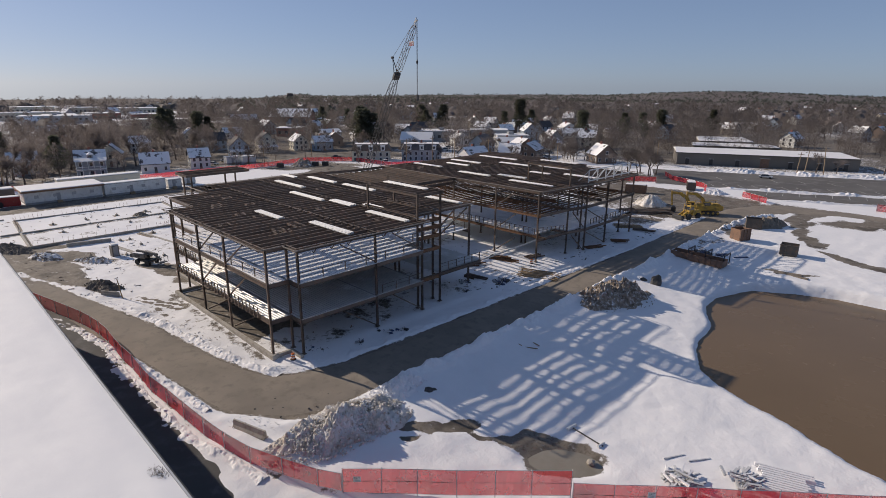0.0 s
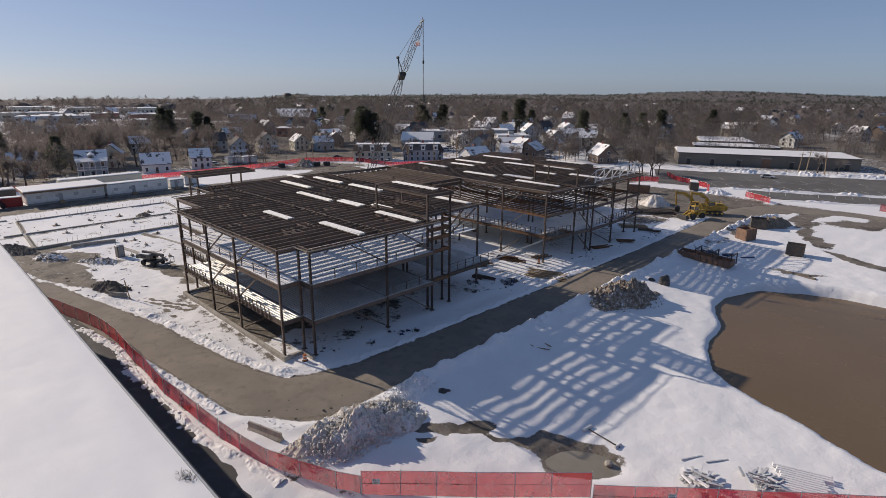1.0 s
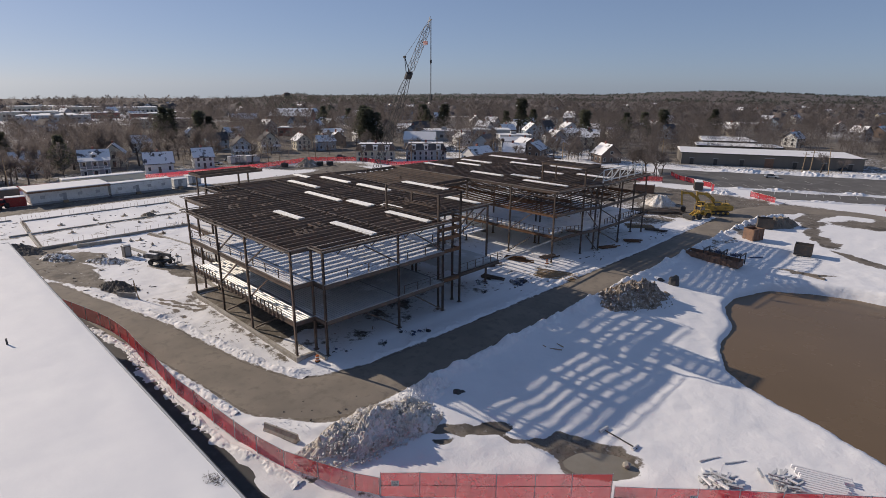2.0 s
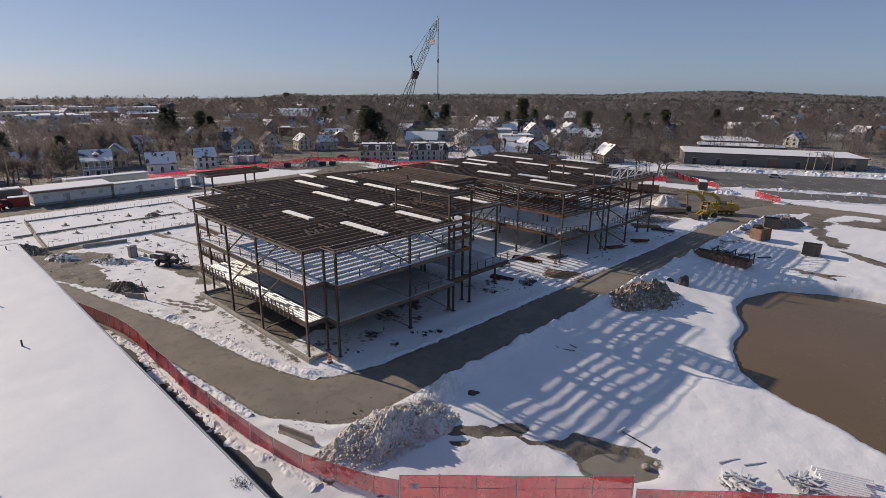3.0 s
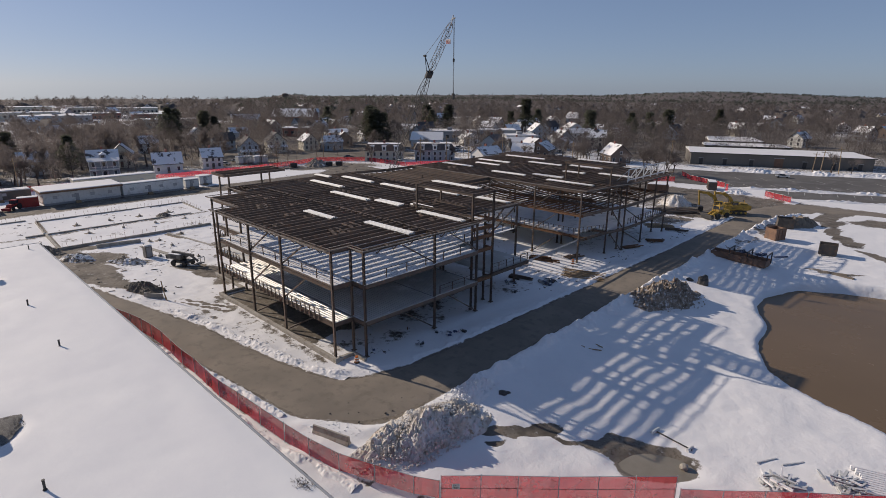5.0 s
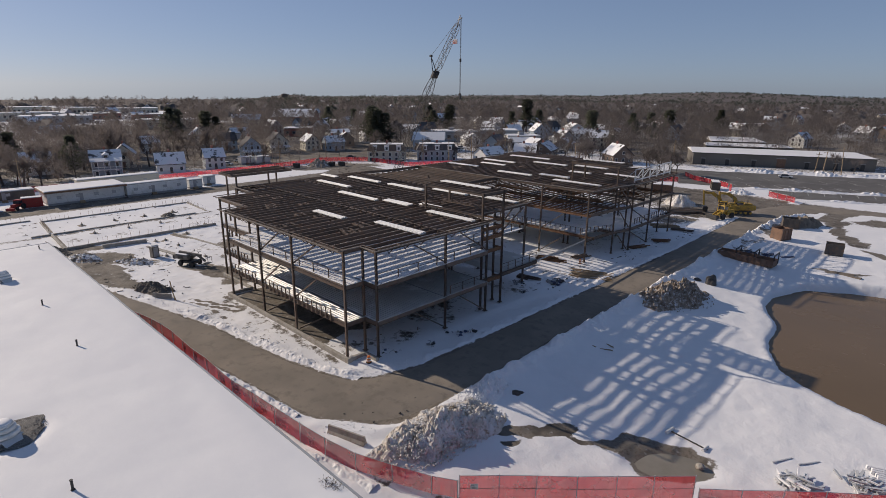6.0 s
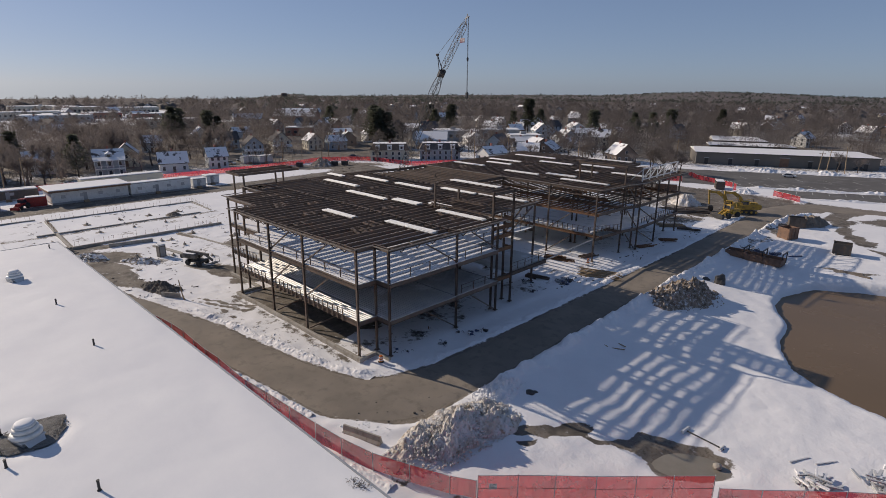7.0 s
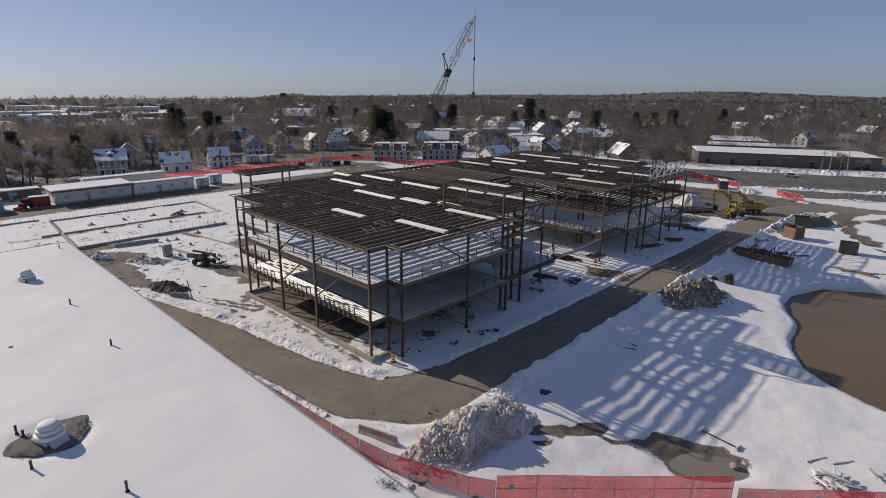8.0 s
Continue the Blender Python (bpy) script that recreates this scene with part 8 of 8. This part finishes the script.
while made < 140:
    d = 235 + 850 * r4.random() ** 1.5
    az = radians(45 + r4.uniform(-48, 44))
    x, y = -math.sin(az) * d, math.cos(az) * d
    u, v, _ = LOT.inverted() @ Vector((x, y, 0))
    if (u > -30 and -40 < v < 140) or x > -215 and y < 175 or any(math.dist((x, y), q) < 17 for q in BUSY) or (az < radians(12) and d < 420):
        continue
    BUSY.append((x, y))
    k = town_kinds[r4.randrange(7)]
    copy_thing(k, pose(x, y, float(terrain(np.array(x), np.array(y))) + 0.2, 0, 0, r4.choice((-70, -25, -15, -10, 20, 60)) + r4.uniform(-8, 8)))
    made += 1
# a denser row of houses and parked cars on the open snowy streets
for i in range(22):
    az, d = radians(r4.uniform(30, 49)), r4.uniform(290, 450)
    x, y = -math.sin(az) * d, math.cos(az) * d
    if any(math.dist((x, y), q) < 15 for q in BUSY):
        continue
    BUSY.append((x, y))
    copy_thing(town_kinds[r4.choice((0, 2, 3, 4, 5, 1))], pose(x, y, field_z(x, y) + 0.1, 0, 0, r4.choice((-70, -40, -30, 20)) + r4.uniform(-8, 8)))
for i in range(34):
    az, d = radians(r4.uniform(30, 48)), r4.uniform(240, 330)
    x, y = -math.sin(az) * d, math.cos(az) * d
    if any(math.dist((x, y), q) < 9 for q in BUSY):
        continue
    car(x, y, r4.choice((10, 100, -30)), r4.choice((WHITE_PAINT, GREY_PAINT, BLACK, WHITE_STEEL)), "car parked on a snowy street among houses")
# ---- trees ----
def bare_tree(seed, h, spread, twigs):
    """Trunk with limbs and a crown of many thin twigs; returns two shapes."""
    r = random.Random(seed)
    wood, crown = Shape(), Shape()
    tips = []
    def grow(p, d, L, w, depth):
        segs = 2
        for _ in range(segs):
            d2 = (d + Vector((r.uniform(-0.18, 0.18), r.uniform(-0.18, 0.18), r.uniform(-0.02, 0.14)))).normalized()
            q = p + d2 * (L / segs)
            wood.bar(p, q, w, w, 4)
            p, d, w = q, d2, w * 0.78
        if depth == 0:
            tips.append((p, d))
            return
        for _ in range(r.randint(3, 4)):
            a = r.uniform(0, 6.283)
            side = Vector((math.cos(a), math.sin(a), r.uniform(0.1, 0.7)))
            grow(p - d * (L * r.uniform(0, 0.35)), (d * 0.7 + side * spread).normalized(), L * r.uniform(0.55, 0.75), w * 0.62, depth - 1)
        tips.append((p, d))
    grow(Vector((0, 0, -0.3)), Vector((0, 0, 1)), h * 0.36, h * 0.030, 3)
    for i in range(twigs):
        p, d = tips[r.randrange(len(tips))]
        v = (d + Vector((r.uniform(-1, 1), r.uniform(-1, 1), r.uniform(-0.5, 1)))).normalized()
        L = r.uniform(0.08, 0.17) * h
        o = p - d * r.uniform(0, 0.12) * h
        n = v.cross(Vector((r.uniform(-1, 1), r.uniform(-1, 1), r.uniform(-1, 1)))).normalized() * (0.0022 * h)
        crown.add([o - n, o + n, o + v * L], [(0, 1, 2)])
        for _ in range(2):
            b = o + v * L * r.uniform(0.3, 0.8)
            v2 = (v + Vector((r.uniform(-1, 1), r.uniform(-1, 1), r.uniform(-0.6, 0.9)))).normalized()
            crown.add([b - n * 0.8, b + n * 0.8, b + v2 * L * 0.6], [(0, 1, 2)])
    return wood, crown


def pine_tree(seed, h, w, clumps):
    r = random.Random(seed)
    wood, crown = Shape(), Shape()
    wood.bar((0, 0, -0.3), (0, 0, h * 0.95), h * 0.025, h * 0.025, 6)
    for i in range(clumps):
        f = r.random() ** 0.8
        z = h * (0.22 + 0.78 * f)
        rad = w * (0.35 + 0.65 * math.sin(math.pi * min(1, 0.25 + 0.8 * (1 - f)))) * (1.1 - 0.75 * f) * r.uniform(0.3, 1.0) * (1 + 0.35 * math.sin(7 * f + seed))
        a = r.uniform(0, 6.283)
        c = Vector((rad * math.cos(a), rad * math.sin(a), z - 0.15 * rad))
        for _ in range(8):
            v = [c + Vector((r.uniform(-1, 1), r.uniform(-1, 1), r.uniform(-0.5, 0.5))) * h * 0.034 for _ in range(3)]
            crown.add(v, [(0, 1, 2)])
    return wood, crown


def tree_kind(name, wood, crown, wm, cm, label, category):
    t = thing(name, label, category, pose(0, 0, 0), "trees of the town")
    part("trunk", wood, wm, t)
    part("crown", crown, cm, t)
    return t


bare = [bare_tree(100 + i, h, sp, 620) for i, (h, sp) in enumerate(((14, 0.75), (11, 0.9), (16, 0.65), (9, 0.95), (13, 0.8)))]
pines = [pine_tree(200 + i, h, w, n) for i, (h, w, n) in enumerate(((17, 6.6, 640), (14, 5.6, 520), (19, 7.4, 760)))]
bare_things = [tree_kind("bare_tree", *b, BARK, TWIGS, "bare brown winter tree with fine twigs", "tree") for b in bare]
pine_things = [tree_kind("pine_tree", *p, BARK, NEEDLES, "dark green pine tree", "tree") for p in pines]
r5 = random.Random(5)
used = set()


def plant(kind, x, y, scale):
    z = float(terrain(np.array(x), np.array(y)))
    if id(kind) not in used:
        used.add(id(kind))
        kind.matrix_basis = pose(x, y, z, 0, 0, r5.uniform(0, 360)) @ Matrix.Scale(scale, 4)
        return
    c = copy_thing(kind, pose(x, y, z, 0, 0, r5.uniform(0, 360)))
    c.scale = (scale, scale, scale * r5.uniform(0.9, 1.1))


def open_ground(x, y):
    u, v, _ = LOT.inverted() @ Vector((x, y, 0))
    if u > -26 and -40 < v < 84:
        return True
    if x > -214 and y < 182 and not (x > -160 and y > 178):
        return True
    if 255 < math.hypot(x, y) < 420 and 0.52 < math.atan2(-x, y) < 0.85 and math.sin(x * 0.13) + math.sin(y * 0.17) < -0.35:
        return True
    p = Vector((x, y))
    for q in BUSY:
        h = Vector(q)
        if (p - h).length < 8 or (p - h * (1 - 11 / h.length)).length < 9:
            return True
    return False


# a squat water tower and a radio mast on the skyline
t = thing("water_tower", "squat dark water tower on the wooded skyline", "water tower", pose(-2010, 1165, float(terrain(np.array(-2010.0), np.array(1165.0)))))
part("tank", Shape().lathe([(9, 14), (12, 15), (13, 22), (12, 28), (4, 30)], 16), DARK_BIN, t)
part("stem", Shape().lathe([(8, -1), (7, 14)], 12), DARK_BIN, t)
t = thing("radio_mast", "thin red and white radio mast on the skyline", "radio mast", pose(-1942, 624, float(terrain(np.array(-1942.0), np.array(624.0)))))
part("mast", Shape().bar((0, 0, 0), (0, 0, 46), 1.4), BROWN_BIN, t)
part("antenna", Shape().box(-1.6, -1.6, 36, 1.6, 1.6, 41), WHITE_PAINT, t)

# single trees that stand out
for x, y, k, sc in ((-90, 191, 3, 1.35), (-96, 195, 1, 1.15), (-85, 190, 3, 1.3), (-92, 197, 3, 1.4), (-88, 195, 1, 1.2), (-87, 199, 3, 1.2), (-98, 200, 4, 0.8), (-47, 249, 1, 0.9), (-41, 252, 3, 0.9), (-28, 262, 0, 0.8), (-104, 226, 4, 1), (-236, 38, 2, 1.0), (-240, 30, 0, 1.1), (-232, 22, 2, 1), (-245, 20, 4, 1.2), (-230, 10, 0, 1.1), (-236, 64, 1, 0.9),
                    (-240, 79, 4, 1), (-236, 97, 0, 0.9), (-262, 108, 2, 1), (-236, 124, 1, 0.7), (-255, 160, 0, 1), (-206, 190, 1, 0.9), (-172, 186, 3, 1), (-135, 212, 4, 0.8), (-105, 236, 0, 0.9), (-240, 10, 4, 1.1), (-250, 40, 2, 1.1)):
    plant(bare_things[k], x, y, sc)
for x, y, k, sc in ((-331, 112, 0, 1.15), (-324, 107, 1, 1.2), (-338, 118, 2, 0.95), (-320, 127, 2, 0.9), (-314, 130, 0, 0.9), (-230, 174, 2, 1.15), (-236, 177, 0, 1.15), (-227, 178, 1, 1.2), (-240, 181, 2, 1.05), (-279, 264, 0, 1.0), (-282, 284, 2, 0.9), (-272, 270, 1, 1.0), (-237, 313, 2, 1.1), (-168, 329, 0, 0.95), (-160, 337, 1, 1.1), (-152, 346, 2, 0.9), (-163, 322, 1, 0.9), (-330, 236, 1, 1), (-345, 225, 0, 1), (-290, 270, 2, 0.9), (-240, 300, 1, 1),
                    (-225, 310, 0, 1), (-180, 300, 2, 1.0), (-150, 320, 0, 0.7), (-140, 250, 1, 0.35), (-128, 236, 0, 0.3), (-133, 228, 1, 0.35), (-146, 262, 2, 0.4)):
    plant(pine_things[k], x, y, sc)
for _ in range(125):
    x, y = r5.uniform(-305, -216), -25 + 135 * r5.random() ** 1.5
    if (x > -245 and y > 42) or any(math.dist((x, y), q) < 8 for q in BUSY):
        continue
    plant(bare_things[r5.randrange(5)], x, y, r5.uniform(0.75, 1.15))
for _ in range(65):
    d, az = r5.uniform(232, 340), radians(r5.uniform(27, 54))
    x, y = -math.sin(az) * d, math.cos(az) * d
    if any(math.dist((x, y), q) < 7.5 for q in BUSY):
        continue
    plant(bare_things[r5.randrange(5)], x, y, r5.uniform(0.55, 0.9))
count = 0
while count < 80:
    d = 225 + 330 * r5.random() ** 1.1
    az = radians(45 + r5.uniform(-50, 46))
    x, y = -math.sin(az) * d, math.cos(az) * d
    if open_ground(x, y):
        continue
    plant(bare_things[r5.randrange(5)] if r5.random() < 0.95 else pine_things[r5.randrange(3)], x, y, r5.uniform(0.65, 1.1))
    count += 1


# the woods beyond, too many to count
def woods(name, kinds, n, d0, d1, power, keep, mat, label, seed, lift=0.0, stretch=1.0):
    r = np.random.RandomState(seed)
    vs, fs, off = [], [], 0
    base = []
    for sh in kinds:
        base.append((np.array(sh.v), np.array(sh.f)))
    k = 0
    while k < n:
        d = d0 + (d1 - d0) * r.rand() ** power
        az = radians(45 + r.uniform(-54, 50))
        x, y = -math.sin(az) * d, math.cos(az) * d
        if open_ground(x, y) or not keep(x, y):
            continue
        v, f = base[r.randint(len(base))]
        a, sc = r.uniform(0, 6.283), r.uniform(0.7, 1.15) * stretch
        c, s2 = math.cos(a) * sc, math.sin(a) * sc
        z = float(terrain(np.array(x), np.array(y))) + lift
        vs.append(np.stack([v[:, 0] * c - v[:, 1] * s2 + x, v[:, 0] * s2 + v[:, 1] * c + y, v[:, 2] * sc + z], 1))
        fs.append(f + off)
        off += len(v)
        k += 1
    V, F = np.concatenate(vs), np.concatenate(fs)
    me = bpy.data.meshes.new(name)
    me.vertices.add(len(V))
    me.vertices.foreach_set("co", V.ravel())
    me.loops.add(F.size)
    me.loops.foreach_set("vertex_index", F.ravel().astype(np.int32))
    me.polygons.add(len(F))
    me.polygons.foreach_set("loop_start", np.arange(0, F.size, F.shape[1]))
    me.update(calc_edges=True)
    me.materials.append(mat)
    tagged(new(name, me), label, "woods", kind="stuff")


def spray(seed, h, w, n, size, low=0.25, wide=0.085):
    """A distant crown: slim upright slivers filling an uneven egg shape."""
    r = random.Random(seed)
    s = Shape()
    for _ in range(n):
        f = r.random()
        z = h * (low + (1 - low) * f)
        rad = w * math.sqrt(max(0.02, 1 - (2 * f - 0.85) ** 2)) * math.sqrt(r.random())
        a = r.uniform(0, 6.283)
        p = Vector((rad * math.cos(a), rad * math.sin(a), z))
        v = Vector((r.uniform(-0.6, 0.6), r.uniform(-0.6, 0.6), r.uniform(0.3, 1))) * size
        q = Vector((r.uniform(-1, 1), r.uniform(-1, 1), r.uniform(-0.3, 0.3))).normalized() * size * wide
        s.add([p - q, p + q, p + v], [(0, 1, 2)])
    s.add([(-0.13, 0, 0), (0.13, 0, 0), (0, 0.1, h * 0.7)], [(0, 1, 2)])
    s.add([(0, -0.13, 0), (0, 0.13, 0), (0.1, 0, h * 0.7)], [(0, 1, 2)])
    return s


mid = [spray(300 + i, h, w, 900, 0.95, 0.2, 0.075) for i, (h, w) in enumerate(((13, 4.5), (11, 4.0), (15, 5.0)))]
midfar = [spray(310 + i, h, w, 400, 1.3, 0.15, 0.15) for i, (h, w) in enumerate(((13, 4.6), (11, 4.2), (15, 5.2)))]
far = [spray(320 + i, h, w, 120, 1.9, 0.2, 0.16) for i, (h, w) in enumerate(((14, 6.5), (12, 6.0), (16, 7.5)))]
farp = [spray(340 + i, h * 0.8, w * 1.3, 90, 2.0, 0.05, 0.42) for i, (h, w) in enumerate(((15, 4.0), (13, 4.5), (16, 5.0)))]


def clear(x, y):
    """Woods everywhere but on open lots and round the mills in the west."""
    d, az = math.hypot(x, y), math.degrees(math.atan2(-x, y))
    if 470 < d < 820 and az > 70 and float(fbm(np.array(x), np.array(y), 60, 57, 2)) < 0.35:
        return False
    return float(fbm(np.array(x), np.array(y), 70, 55, 3)) > -0.75



woods("town_woods", mid, 860, 240, 500, 0.9, clear, TWIGS, "bare brown trees among the houses", 1)
woods("town_woods", midfar, 1150, 480, 950, 0.9, clear, TWIGS, "bare brown trees among the far houses", 5)


def canopy():
    """The closed crowns of the distant woods as one rough sheet, open over lots and round houses."""
    az = np.radians(np.arange(-10.0, 100.0, 0.11))
    d = 560 * (2960 / 560) ** np.linspace(0, 1, 210)
    A, D = np.meshgrid(az, d, indexing="ij")
    X, Y = -np.sin(A) * D, np.cos(A) * D
    lump = np.abs(fbm(X, Y, 11, 91, 3))
    tall = 5.5 + 1.0 * smooth(D, 900, 1700)
    Z = terrain(X, Y) + tall * (0.75 + 0.25 * fbm(X, Y, 120, 93, 2)) + (4.5 - 2.0 * smooth(D, 1200, 2200)) * lump
    gap = smooth(fbm(X, Y, 55, 92, 3), 0.75, 0.95) * (1 - smooth(D, 1300, 1900))
    gap = np.maximum(gap, ((D < 830) & (np.degrees(A) > 69)) * 1.0)
    for q in BUSY:
        if math.hypot(*q) > 520:
            gap = np.maximum(gap, np.hypot(X - q[0] * 0.985, Y - q[1] * 0.985) < 15)
    gap = np.maximum(gap, 1 - smooth(D, 560, 640))
    Z = Z - 16 * gap
    ni, nj = X.shape
    idx = np.arange(ni * nj).reshape(ni, nj)
    F = np.stack([idx[:-1, :-1], idx[:-1, 1:], idx[1:, 1:], idx[1:, :-1]], -1).reshape(-1, 4)
    me = bpy.data.meshes.new("far_canopy")
    me.vertices.add(ni * nj)
    me.vertices.foreach_set("co", np.stack([X, Y, Z], -1).ravel())
    me.loops.add(F.size)
    me.loops.foreach_set("vertex_index", F.ravel().astype(np.int32))
    me.polygons.add(len(F))
    me.polygons.foreach_set("loop_start", np.arange(0, F.size, 4))
    me.update(calc_edges=True)
    me.materials.append(CANOPY)
    tagged(new("far_canopy", me), "closed brown crowns of the distant bare woods", "woods", kind="stuff")


canopy()
woods("town_woods", mid, 150, 222, 330, 1.0, lambda x, y: math.degrees(math.atan2(-x, y)) > 75, TWIGS, "dense bare brown trees at the edge of the yard", 7)
woods("far_woods", far, 2600, 600, 2350, 1.0, clear, FARWOOD, "distant bare brown woods to the horizon", 2, stretch=0.85)
pine_zone = lambda x, y: float(fbm(np.array(x), np.array(y), 300, 66, 3)) + 1.2 * float(smooth(np.hypot(x, y), 1500, 2600)) > 0.35
woods("horizon_woods", farp, 5200, 2050, 2990, 1.0, lambda x, y: True, FARPINE, "dark line of woods on the horizon", 4, stretch=0.95)
woods("far_pine_woods", farp, 1500, 500, 2300, 0.9, pine_zone, FARPINE, "distant dark pine woods on the horizon", 3)
